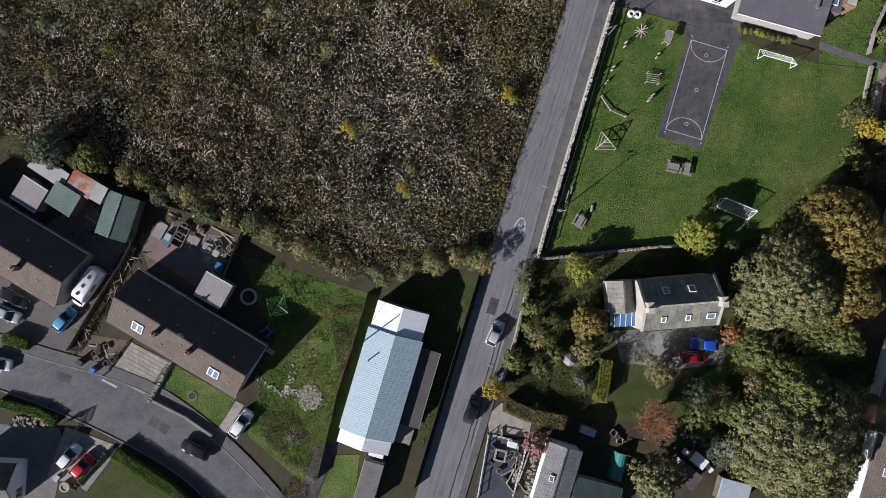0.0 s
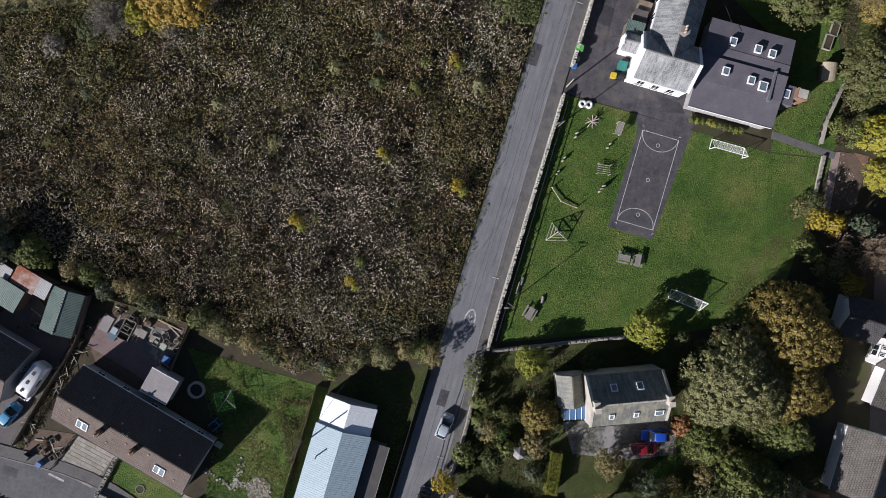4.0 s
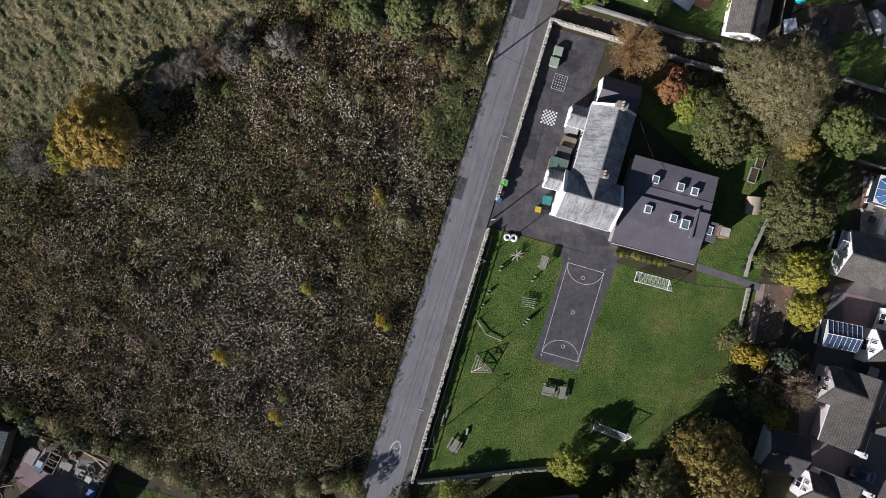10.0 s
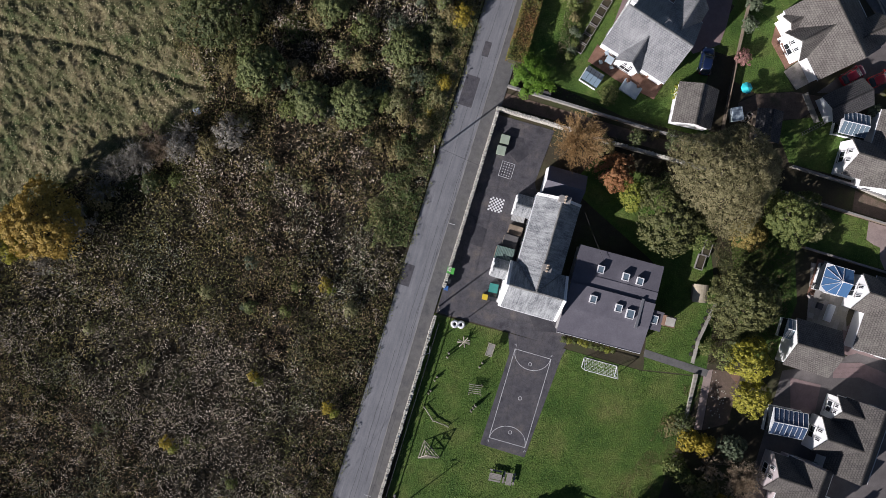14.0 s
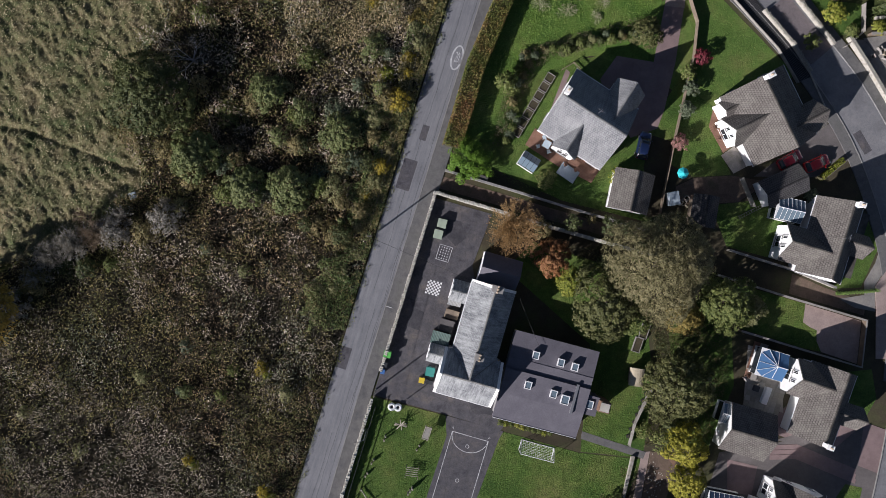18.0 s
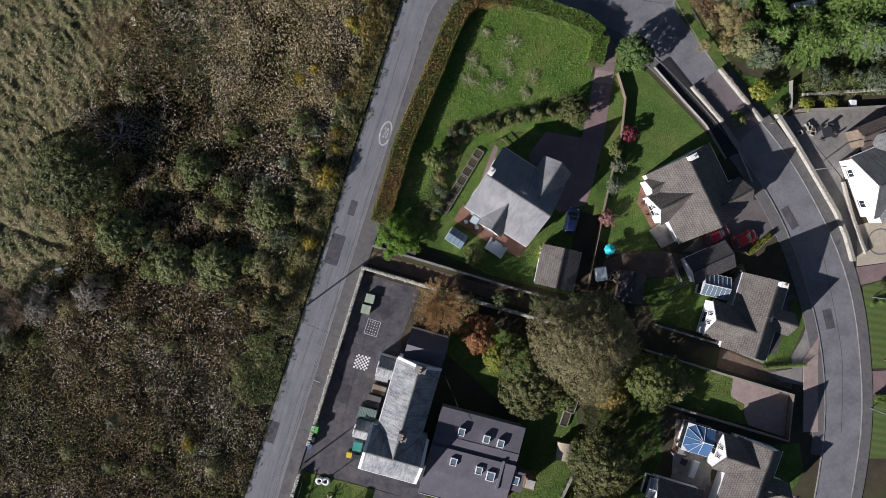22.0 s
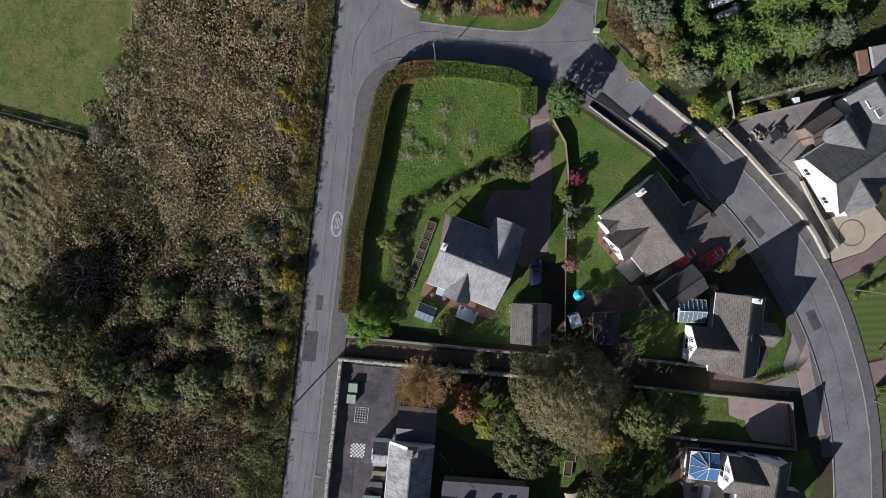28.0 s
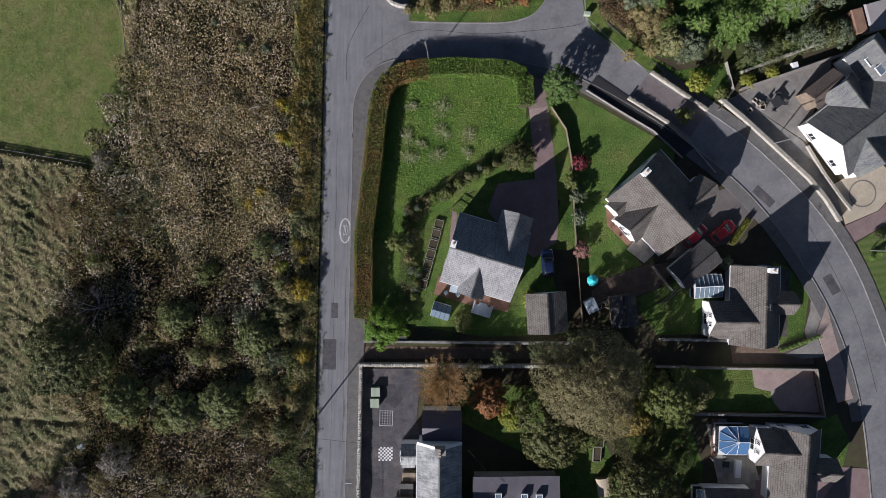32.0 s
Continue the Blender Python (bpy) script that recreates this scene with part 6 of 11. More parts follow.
# ---- trees ----
TREES = [
    (49.4, -6.0, 7.5, 12, 'willow'),
    (56.9, 0.4, 7.4, 11, 'goldbrown'),
    (57.6, -7.0, 6.0, 9, 'goldbrown'),
    (52.1, -28.9, 10, 10, 'willow'),
    (52.0, -20.6, 4.9, 9, 'green'),
    (38.7, 0.9, 3.4, 5, 'lime'),
    (32.3, -25.5, 3.4, 5, 'redbare'),
    (32.5, -33.7, 4.0, 6, 'willow'),
    (23.0, -11.6, 2.8, 4.5, 'goldbrown'),
    (22.8, -15.5, 2.3, 4, 'brownleaf'),
    (33.3, -18.6, 2.4, 4, 'brownleaf'),
    (21.9, -3.9, 2.4, 4, 'lime'),
    (9.6, -21.2, 1.8, 3, 'yellow'),
    (15.6, -29.0, 2.1, 3, 'pink'),
    (46.6, -15.4, 3.2, 6, 'green'),
    (57.5, -13.8, 4.4, 7, 'green'),
    (44.8, -25.0, 2.1, 4, 'green'),
    (15.3, -13.4, 1.5, 2.5, 'greygreen'),
    (14.7, -9.6, 1.5, 2.5, 'green'),
    (12.5, -17.2, 1.9, 3, 'green'),
    (16.4, -18.0, 1.8, 3, 'darkgreen'),
    (22.2, -19.9, 1.3, 2.5, 'greygreen'),
    (43.9, -13.4, 1.7, 3, 'red'),
    (-52.2, 12.8, 3.2, 5, 'greygreen'),
    (-47.2, 11.5, 2.8, 4, 'green'),
    (-26.6, 47.2, 5.8, 8, 'orange'),
    (-31.6, 44.4, 3.0, 5, 'gold'),
    (-36.0, 43.1, 3.4, 5, 'grey'),
    (46.7, 59.1, 4.3, 6, 'orangebare'),
    (52.3, 54.8, 3.0, 4.5, 'red'),
    (60.0, 48.6, 5.7, 7.5, 'olive'),
    (55.2, 51.6, 2.5, 4, 'lime'),
    (63.8, 46.8, 3.2, 5, 'green'),
    (66.4, 53.8, 7.8, 11.8, 'greybare'),
    (69.9, 36.9, 5.5, 8, 'olive'),
    (71.6, 28.2, 3.3, 6, 'gold'),
    (72.1, 22.6, 2.9, 5, 'gold'),
    (63.4, 16.4, 1.9, 3.6, 'yellow'),
    (65.6, 15.6, 1.8, 3.6, 'yellow'),
    (69.6, 15.2, 2.2, 4, 'greygreen'),
    (66.2, 12.6, 2.2, 4.2, 'bare'),
    (68.3, 6.8, 1.9, 3.6, 'yellow'),
    (61.5, 12.5, 1.9, 3.4, 'green'),
    (66.2, 9.5, 1.9, 3.4, 'brownleaf'),
    (70.3, 11.4, 3.4, 6, 'bare'),
    (71.7, 46.2, 2.9, 4, 'goldbrown'),
    (81.0, 47.5, 2.4, 4.5, 'willow'),
    (77.2, 48.5, 4.3, 7, 'green'),
    (2.4, 68.5, 3.8, 5.5, 'sallow'),
    (9.1, 64.4, 3.2, 3.6, 'sallow'),
    (15.4, 64.0, 3.6, 4, 'sallow'),
    (22.3, 71.9, 3.1, 3.6, 'sallow'),
    (12.0, 77.7, 2.8, 3.5, 'sallow'),
    (40.4, 68.4, 3.2, 2.5, 'bright'),
    (45.5, 79.7, 1.6, 3, 'green'),
    (87.1, 106.5, 4.0, 7, 'greygreen'),
    (94.7, 101.7, 3.0, 6.4, 'spruce'),
    (93.9, 97.5, 3.0, 7.0, 'spruce'),
    (98.1, 96.7, 3.0, 7.7, 'spruce'),
    (98.9, 100.9, 3.0, 8.3, 'spruce'),
    (105.6, 102.7, 3.6, 7.9, 'spruce'),
    (107.4, 107.5, 3.6, 8.6, 'spruce'),
    (102.6, 109.3, 3.6, 9.4, 'spruce'),
    (107.9, 97.9, 2.8, 6.4, 'spruce'),
    (108.0, 101.8, 2.8, 7.0, 'spruce'),
    (104.1, 101.9, 2.8, 7.7, 'spruce'),
    (104.0, 98.0, 2.8, 8.3, 'spruce'),
    (91.6, 99.0, 2.8, 6.4, 'spruce'),
    (95.0, 100.8, 2.8, 7.0, 'spruce'),
    (93.2, 104.2, 2.8, 7.7, 'spruce'),
    (89.8, 102.4, 2.8, 8.3, 'spruce'),
    (88.8, 100.8, 3.0, 3, 'brownleaf'),
    (94.3, 97.0, 2.8, 5.6, 'spruce'),
    (100.5, 96.1, 3.0, 6.7, 'spruce'),
    (97.2, 98.8, 3.0, 7.3, 'spruce'),
    (73.9, 94.9, 2.9, 4.6, 'bay'),
    (93.2, 90.3, 1.8, 2.2, 'lime'),
    (92.6, 95.4, 2.6, 5, 'greygreen'),
    (109.5, 98.0, 3.0, 5, 'greygreen'),
    (-3.4, 76.6, 6.0, 7.6, 'darkgreen'),
    (65.6, 86.8, 2.4, 3.4, 'olive'),
    (90.5, 99, 3.2, 6, 'spruce'),
    (93.5, 98.4, 3.5, 6.5, 'spruce'),
    (99.8, 98.8, 3.8, 7, 'spruce'),
    (102.8, 99.5, 3.8, 7, 'spruce'),
    (103.5, 103.2, 3.8, 7.5, 'spruce'),
    (106.5, 103.6, 3.8, 7.5, 'spruce'),
    (107.5, 108, 4.0, 8, 'spruce'),
    (104.8, 110.5, 4.0, 8, 'spruce'),
    (93.6, 105, 3.5, 6.5, 'spruce'),
    (92.5, 109, 3, 6.5, 'green'),
    (95.4, 111.5, 3.2, 6, 'spruce'),
    (89.3, 103.8, 2.4, 4.5, 'greygreen'),
    (109, 104, 3.8, 7, 'spruce'),
    (112.5, 100.5, 3.4, 7, 'spruce'),
    (113.5, 105.5, 3.6, 8, 'spruce'),
    (110.8, 110.5, 3.8, 8, 'spruce'),
    (116.8, 109.0, 3.4, 7, 'spruce'),
    (113.8, 97.8, 2.8, 5, 'greygreen'),
    (117.5, 102.5, 3.2, 6.5, 'spruce'),
    (100.5, 112.5, 3.6, 8, 'spruce'),
    (96.0, 114.5, 3.4, 7.5, 'spruce'),
    (105.5, 115.5, 3.8, 8, 'spruce'),
    (91.0, 113.5, 3.0, 6, 'greygreen'),
    (108.5, 97.5, 3.5, 6, 'spruce'),
    (101.2, 97.2, 2.6, 5, 'spruce'),
    (90.4, 96.6, 2.4, 4.5, 'willow'),
]
for x, y, r, h, kind in TREES:
    low = kind == "spruce" and 89 < x < 101.5 and 97.5 < y < 106
    tree(x, y, r, h * (0.6 if low else 1), kind)


def dead_tree(x, y, r, h, seed):
    """A leafless tree: a trunk whose pale limbs fork four times."""
    rng = random.Random(seed)
    e = thing("dead_tree", x, y, rng.uniform(0, 360), "dead tree with bare silver-grey limbs", "tree")
    part("trunk", tube(bmesh.new(), (0, 0, -0.1), (0.1, 0.1, h * 0.35), r * 0.045, r * 0.03, 7), M["deadwood"], e)
    for i in range(9):
        a = i * 0.7 + rng.uniform(-0.6, 0.6)
        if rng.random() < 0.25:
            continue
        bm = bmesh.new()
        tips = [(Vector((0.1, 0.1, h * rng.uniform(0.22, 0.35))), a, 0.018 * r, r * rng.uniform(0.3, 0.55))]
        for level in range(4):
            grown = []
            for p, b, w, ln in tips:
                for k in range(1 if level == 0 else 2):
                    c = b + (0 if level == 0 else (k - 0.5) * 1.1) + rng.uniform(-0.25, 0.25)
                    q = p + Vector((math.cos(c), math.sin(c), rng.uniform(0.25, 0.75))) * ln * rng.uniform(0.75, 1.1)
                    tube(bm, p, q, w, w * 0.55, 5)
                    grown.append((q, c, w * 0.55, ln * 0.62))
            tips = grown
        part("limb", bm, M["deadwood"], e)
    return e


dead_tree(1.8, 81.8, 3.4, 5.0, 3)
dead_tree(-34.5, 45.0, 3.4, 4.5, 5)
dead_tree(-14.2, 56.5, 3.0, 4.5, 8)

# ---- rank growth beside the lane ----
def lane_side(x, y):
    return x < -1.8 + 0.3043 * (y + 37.4) - 0.25


def south_edge(x):
    return np.interp(x, (-75, -46, -41, -26, -16, -8, 0, 9.3), (15, 13, 7.0, 2.2, -3.5, -5.2, -4.4, -2.7))


def meadow_edge(y):
    return np.interp(y, (40, 44, 47, 53.5, 57, 61.6, 65.5, 71, 79, 83, 89, 93.4, 97.5, 104, 114, 130), (-120, -60, -38, -25, -12, -8, -5.5, -7.5, -8.5, -6.5, -1.5, 1, 0.5, 6, 15, 20))


def scrub_here(x, y):
    ragged = 1.6 * np.sin(x * 0.9 + y * 0.7) + 1.2 * np.sin(x * 0.37 - y * 0.5)
    return lane_side(x, y) & (y > south_edge(x) + 0.4 * ragged) & (x > meadow_edge(y) + ragged)


def meadow_here(x, y):
    return lane_side(x, y) & (x < meadow_edge(y) + 1.0) & (y > 42) & ~((x < 15.5) & (y > 99 + (11.5 - x) * 0.47))


def verge_drop(x, y):
    """Plants stand lower towards the lane."""
    return np.clip(0.16 + (road_left(y) - x) / 7.0, 0.16, 1)


def stand(x, y):
    """Height of the thicket: hummocks a few metres across."""
    return (0.4 + 1.0 * wave(x, y, 0.9) + 0.6 * wave(x, y, 0.2, 2.0)) * verge_drop(x, y)


def clumped(x, y, s, level, seed=0.0):
    """True where plants stand; small gaps lie between them."""
    return 0.6 * wave(x, y, s, seed) + 0.4 * wave(y, -x, s * 1.7, seed + 1) > level


def reeds_here(x, y):
    return scrub_here(x, y) & clumped(x, y, 3.1, 0.47, 3.0)


def tufts_here(x, y):
    return scrub_here(x, y) & (wave(x, y, 0.21, 1.0) + 0.5 * wave(y, x, 0.07, 4.0) > 0.82)


def rust_here(x, y):
    return scrub_here(x, y) & (wave(x, y, 0.30, 6.0) + 0.45 * wave(y, x, 0.11, 2.0) > 0.80)


def leafy_zone(x, y):
    """Stretches of leafy brown-green growth with few seed heads: along the meadow, and in patches."""
    off = 0.31 * (x + 60) - 0.95 * (y - 44)
    return 0.75 * wave(x, y, 0.16, 50.0) + 0.35 * wave(x, y, 0.55, 51.0) + 0.75 * np.clip(1 - np.abs(off) / 17, 0, 1) * (x < 4) + 0.28 * np.clip((y - 82) / 6, 0, 1) + 0.75 * np.exp(-((x + 8) / 9) ** 2 - ((y - 39) / 6) ** 2)


def thinned(x, y):
    """Seed heads stand dense in some clumps and sparse in others."""
    share = 0.35 + 1.1 * (wave(x, y, 1.5, 30.0) - 0.25) + 0.9 * (wave(x, y, 0.33, 8.0) - 0.5) - 1.3 * np.clip(leafy_zone(x, y) - 0.6, 0, 0.5)
    return np.random.default_rng(77).random(np.shape(x)) < share


def pale_here(x, y):
    return scrub_here(x, y) & ~(rust_here(x, y) & (wave(x, y, 2.0, 9.0) > 0.4)) & thinned(x, y)


def sage_here(x, y):
    return scrub_here(x, y) & (wave(x, y, 0.55, 12.0) + 0.5 * wave(y, x, 0.17, 13.0) > 0.98)


BOX = (-75, 52, -6, 135)


def plumes(name, inside, count, height, length, width, material, label, seed, bounds=BOX, rise=0.75, lean=(0.25, 0.15), fan=2.6):
    """Slender seed heads on upright stalks. Those of one clump lean the same way, out from its middle."""
    rng = np.random.default_rng(seed)
    x, y = rng.uniform(bounds[0], bounds[1], count), rng.uniform(bounds[2], bounds[3], count)
    keep = inside(x, y)
    x, y = x[keep], y[keep]
    n = len(x)
    step = 0.35
    gx = wave(x + step, y, 1.6, 18.0) - wave(x - step, y, 1.6, 18.0)
    gy = wave(x, y + step, 1.6, 18.0) - wave(x, y - step, 1.6, 18.0)
    d = rng.normal(size=(n, 3)) * (0.42, 0.42, 0.2) + np.stack([lean[0] - fan * gx, lean[1] - fan * gy, np.full(n, rise)], 1)
    z = height(x, y) * rng.uniform(0.72, 1.05, n)
    ob = part(name, leaf_mesh(np.stack([x, y, z], 1), d, rng.uniform(*length, n), rng.uniform(*width, n)), material)
    return tagged(ob, label, "undergrowth", kind="stuff")


# low underlayer whose colour holds the shade of the thicket's gaps
scatter("scrub", scrub_here, BOX, 210000, lambda x, y: 0.42 * stand(x, y), (0.35, 0.75), (0.14, 0.3), LEAF["scrub"], "low thicket leaves, near-black to carry the shade of the gaps", (0, 0), 0.5, 1)
plumes("reed_heads", pale_here, 490000, lambda x, y: 0.6 * verge_drop(x, y) + stand(x, y), (0.28, 0.5), (0.09, 0.14), LEAF["reed"], "pale dry seed heads on upright stalks", 2)
plumes("rusty_heads", rust_here, 190000, lambda x, y: 0.55 * verge_drop(x, y) + stand(x, y), (0.28, 0.5), (0.09, 0.14), LEAF["reed_rust"], "rusty brown seed heads in the thicket", 31)
plumes("sage_leaves", sage_here, 210000, lambda x, y: 0.5 * verge_drop(x, y) + stand(x, y), (0.22, 0.42), (0.10, 0.17), LEAF["reed_green"], "patches of grey-green leaves in the thicket", 32, rise=0.4)
scatter("scrub_tufts", tufts_here, BOX, 150000, lambda x, y: 0.4 * verge_drop(x, y) + stand(x, y), (0.2, 0.42), (0.11, 0.18), LEAF["tuft"], "patches of olive green leaves in the thicket", (-0.2, -0.2), 0.5, 3, top=0.6)
scatter("olive_leaves", lambda x, y: scrub_here(x, y) & (wave(x, y, 1.6, 15.0) + 0.6 * wave(y, x, 0.3, 16.0) > 0.9), BOX, 210000, lambda x, y: 0.5 * verge_drop(x, y) + stand(x, y), (0.2, 0.4), (0.11, 0.18), LEAF["tuft"], "olive and yellowing leaves among the seed heads", (0.3, 0.3), 0.4, 33, top=0.7)
scatter("leafy_growth", lambda x, y: scrub_here(x, y) & (leafy_zone(x, y) + 0.5 * (wave(x, y, 2.4, 52.0) - 0.5) > 0.68), BOX, 330000, lambda x, y: 0.3 + 0.95 * stand(x, y), (0.2, 0.42), (0.10, 0.18), LEAF["weedy"], "brown-green leafy growth among the seed heads", (0.1, 0.1), 0.4, 53, top=0.55)
scatter("tan_stalks", lambda x, y: scrub_here(x, y) & (x > 11 + 6 * wave(x, y, 0.4, 37.0)) & (y > 82 + 6 * wave(x, y, 0.5, 34.0)) & (np.random.default_rng(5).random(np.shape(x)) < np.maximum(0.4, 1.7 * wave(x, y, 0.6, 35.0) - 0.3)), (-6, 52, 80, 135), 210000, lambda x, y: 0.5 * verge_drop(x, y) + stand(x, y), (0.2, 0.42), (0.11, 0.18), LEAF["brown"], "dense tan and brown stalks in the thicket", (0.4, 0.4), 0.4, 36, top=0.7)


def hummock(x, y):
    """Tussocks laid over by the wind in short ridges, and a narrow trodden track."""
    u, w = 0.8 * x + 0.6 * y, -0.6 * x + 0.8 * y
    u, w = u + 0.9 * wave(x, y, 1.3, 6.0), w + 0.9 * wave(y, x, 1.1, 7.0)
    ridge = 0.55 * wave(u, w * 0.38, 6.6, 1.0) + 0.25 * wave(u * 0.6, w, 3.4, 4.0) + 0.2 * wave(x, y, 0.9, 5.0)
    track = np.exp(-((y - np.interp(x, (-60, -36, -22, -8, -3), (76, 74.5, 72.0, 66.8, 66))) / 0.5) ** 2)
    return (0.10 + 0.9 * ridge) * (1 - 0.8 * track)


def hummock_sheet(me):
    """The meadow's uneven surface."""
    nx, ny, step = 380, 360, 0.26
    gx, gy = np.meshgrid(-78 + step * np.arange(nx), 42 + step * np.arange(ny), indexing="ij")
    keep = meadow_here(gx, gy)
    gz = np.where(keep, hummock(gx, gy) * 0.85, -0.2)
    q = np.arange(nx * ny).reshape(nx, ny)
    quads = np.stack([q[:-1, :-1], q[1:, :-1], q[1:, 1:], q[:-1, 1:]], -1)[keep[:-1, :-1] | keep[1:, 1:]]
    me.from_pydata(np.stack([gx, gy, gz], -1).reshape(-1, 3).tolist(), [], quads.tolist())


tagged(part("meadow_hummocks", hummock_sheet, M["tussock"], None, "", True), "wind-combed tussocks of yellowing meadow grass", "meadow", kind="stuff")
plumes("rank_grass", meadow_here, 200000, lambda x, y: 0.08 + 0.9 * hummock(x, y), (0.24, 0.45), (0.11, 0.18), LEAF["rank"], "tall yellowing grass laid over by wind", 4, (-75, 30, 42, 135), 0.35, (0.75, 0.55), 1.4)
scatter("pasture_grass", lambda x, y: (x < 15.5) & (y > 99 + (11.5 - x) * 0.47), (-60, 18, 98, 140), 90000, lambda x, y: 0.06 + 0.15 * wave(x, y, 0.9), (0.12, 0.25), (0.05, 0.09), LEAF["pasture"], "short grazed grass tufts", (0, 0), 0.5, 5)


def lawn_scatter(name, pts, density, height, label, kind="grass", seed=6, length=(0.1, 0.22), gaps=0.0):
    xs, ys = [p[0] for p in pts], [p[1] for p in pts]
    count = int((max(xs) - min(xs)) * (max(ys) - min(ys)) * density * 1.15)
    scatter(name, lambda x, y: in_poly(x, y, pts) & (wave(x, y, 1.1, seed) > gaps), (min(xs), max(xs), min(ys), max(ys)), count, lambda x, y: 0.04 + height * wave(x, y, 1.5, seed), length, (0.045, 0.085), LEAF[kind], label, (0, 0), 0.5, seed)


lawn_scatter("lawn_grass", [(18.6, -0.8), (26.9, 33.6), (36.9, 31.0), (37.3, 28.6), (33.0, 15.2), (40.0, 12.9), (45.4, 28.0), (57.1, 25.6), (66.0, 24.6), (62.0, 14.8), (57.5, 1.5), (40, -0.6)], 30, 0.08, "mown lawn grass in small tufts", length=(0.08, 0.18))
lawn_scatter("garden_grass", [(-26.5, -1.6), (-8.9, -8.6), (-13.2, -27), (-16.6, -35), (-25.6, -27.5), (-23.0, -14.5)], 40, 0.4, "uneven grass and weeds growing in clumps", "rough_grass", 7, (0.2, 0.45), 0.12)
lawn_scatter("dry_grass", [(-24, -24.5), (-19, -25), (-16.4, -29.7), (-17.5, -33), (-20.5, -32.5), (-24.2, -28)], 60, 0.25, "trodden dry brown grass", "dry", 51, (0.2, 0.45), 0.3)
lawn_scatter("dry_grass", [(-13.9, -9.6), (-9.6, -9.4), (-10.4, -16.6), (-12.0, -22), (-13.2, -17), (-14, -13)], 70, 0.35, "dry brown grass along the fence", "dry", 52, (0.2, 0.5), 0.3)
lawn_scatter("dry_grass", [(-18.5, -33), (-15.0, -30.5), (-17.9, -37.5), (-22.5, -37.5)], 40, 0.3, "dry brown grass and weeds", "dry", 53, (0.2, 0.5), 0.4)
lawn_scatter("dry_grass", [(57, 1.8), (62.5, 15), (66, 24), (62.5, 24), (57.0, 13), (50, 4)], 45, 0.1, "worn yellowing grass at the field edge", "dry", 54, (0.12, 0.3), 0.35)
lawn_scatter("corner_grass", [(43.0, 88), (46.5, 97), (50, 101), (57, 101), (67.5, 97.5), (67.6, 91), (66.5, 88.6), (58, 87.4), (50, 85.5), (46, 80), (42.4, 80)], 30, 0.2, "uneven lawn grass in clumps", "corner", 8, (0.15, 0.4))
lawn_scatter("villa_grass", [(40.4, 71.5), (46.5, 83.5), (56, 85.5), (60, 83), (53, 81), (47.5, 71), (46.5, 66.4), (62, 62), (62, 60.6), (42.5, 66.6)], 24, 0.07, "garden lawn grass", "grass", 9, (0.08, 0.17))
lawn_scatter("bank_grass", [(70.8, 94), (72.9, 95.6), (80, 88.5), (87, 80.8), (84, 79.5), (75, 76.6), (71.6, 79.5), (73, 87.5)], 26, 0.05, "sunlit lawn grass on the bank", "grass", 10, (0.07, 0.15))
lawn_scatter("spruce_meadow", [(111, 95), (132, 95), (132, 134), (112, 134)], 26, 0.3, "rough sunlit grass behind the spruces", "verge", 18, (0.2, 0.4))
lawn_scatter("border_plants", [(45.2, 70), (47.4, 76), (50.2, 82), (57, 84.6), (66.4, 86.8), (65.4, 89.6), (57, 87.3), (48.6, 84.8), (45.4, 79), (43.8, 71)], 48, 0.9, "mixed border of dying plants and low shrubs", "border", 19, (0.2, 0.45), 0.25)
lawn_scatter("terrace_border", [(98.2, 88.8), (106, 90.2), (118, 90.4), (118, 93), (105.5, 93.4), (98, 91.2)], 60, 0.9, "lush mixed border behind the terrace", "lush", 20, (0.2, 0.45), 0.25)
lawn_scatter("verge_strip", [(81.6, 107.8), (82.4, 104.5), (83.6, 101.7), (87.8, 96.3), (86.9, 95.4), (81.9, 101.6), (81.2, 105)], 60, 0.15, "bright green grass strip along the kerb", "grass", 23)
HEATH = [(-1.6, 103.6), (5.0, 101.0), (11.1, 98.4), (12.1, 91.9), (6.9, 88.0), (-0.4, 91.3), (-4.3, 95.8)]
lawn_scatter("heath_growth", HEATH, 70, 0.9, "low rusty brown growth at the meadow's edge", "heath", 61, (0.2, 0.4))
lawn_scatter("stub_growth", [(82.4, 103), (82.5, 106), (84.6, 112), (87.2, 117), (90, 116), (87.6, 109), (86.8, 103), (88.8, 98.5), (87.6, 97), (84.5, 100.5)], 90, 1.3, "rusty brown shrubs between verge and spruces", "heath", 65, (0.2, 0.4))
lawn_scatter("green_patch", [(24.8, 95.5), (31.7, 92.7), (29.2, 86.6), (26.4, 87.4), (24.1, 89.7)], 90, 2.2, "patch of fresh green leaves in the thicket", "lush", 62, (0.2, 0.4), 0.3)
lawn_scatter("island_bed", [(57.0, 112.0), (58.9, 110.8), (65.0, 108.7), (69.8, 107.7), (73.2, 108.4), (75.2, 112.6), (76, 118), (60, 119)], 120, 1.0, "dense bed of rusty dying plants", "heath", 63, (0.2, 0.4))
lawn_scatter("island_grass", [(56.1, 111.4), (55.9, 110.2), (61.5, 108.3), (67.8, 106.4), (71.1, 106.2), (74.2, 107.3), (74.8, 107.9), (73.4, 108.2), (69.8, 107.4), (65.0, 108.5), (58.9, 110.7)], 50, 0.14, "green grass strip along the kerb", "grass", 64)
lawn_scatter("east_grass", [(110.9, 60.5), (121, 65.5), (127, 66), (127, 50.5), (112, 50), (111, 57)], 8, 0.06, "front lawn grass cut short", "grass", 11)
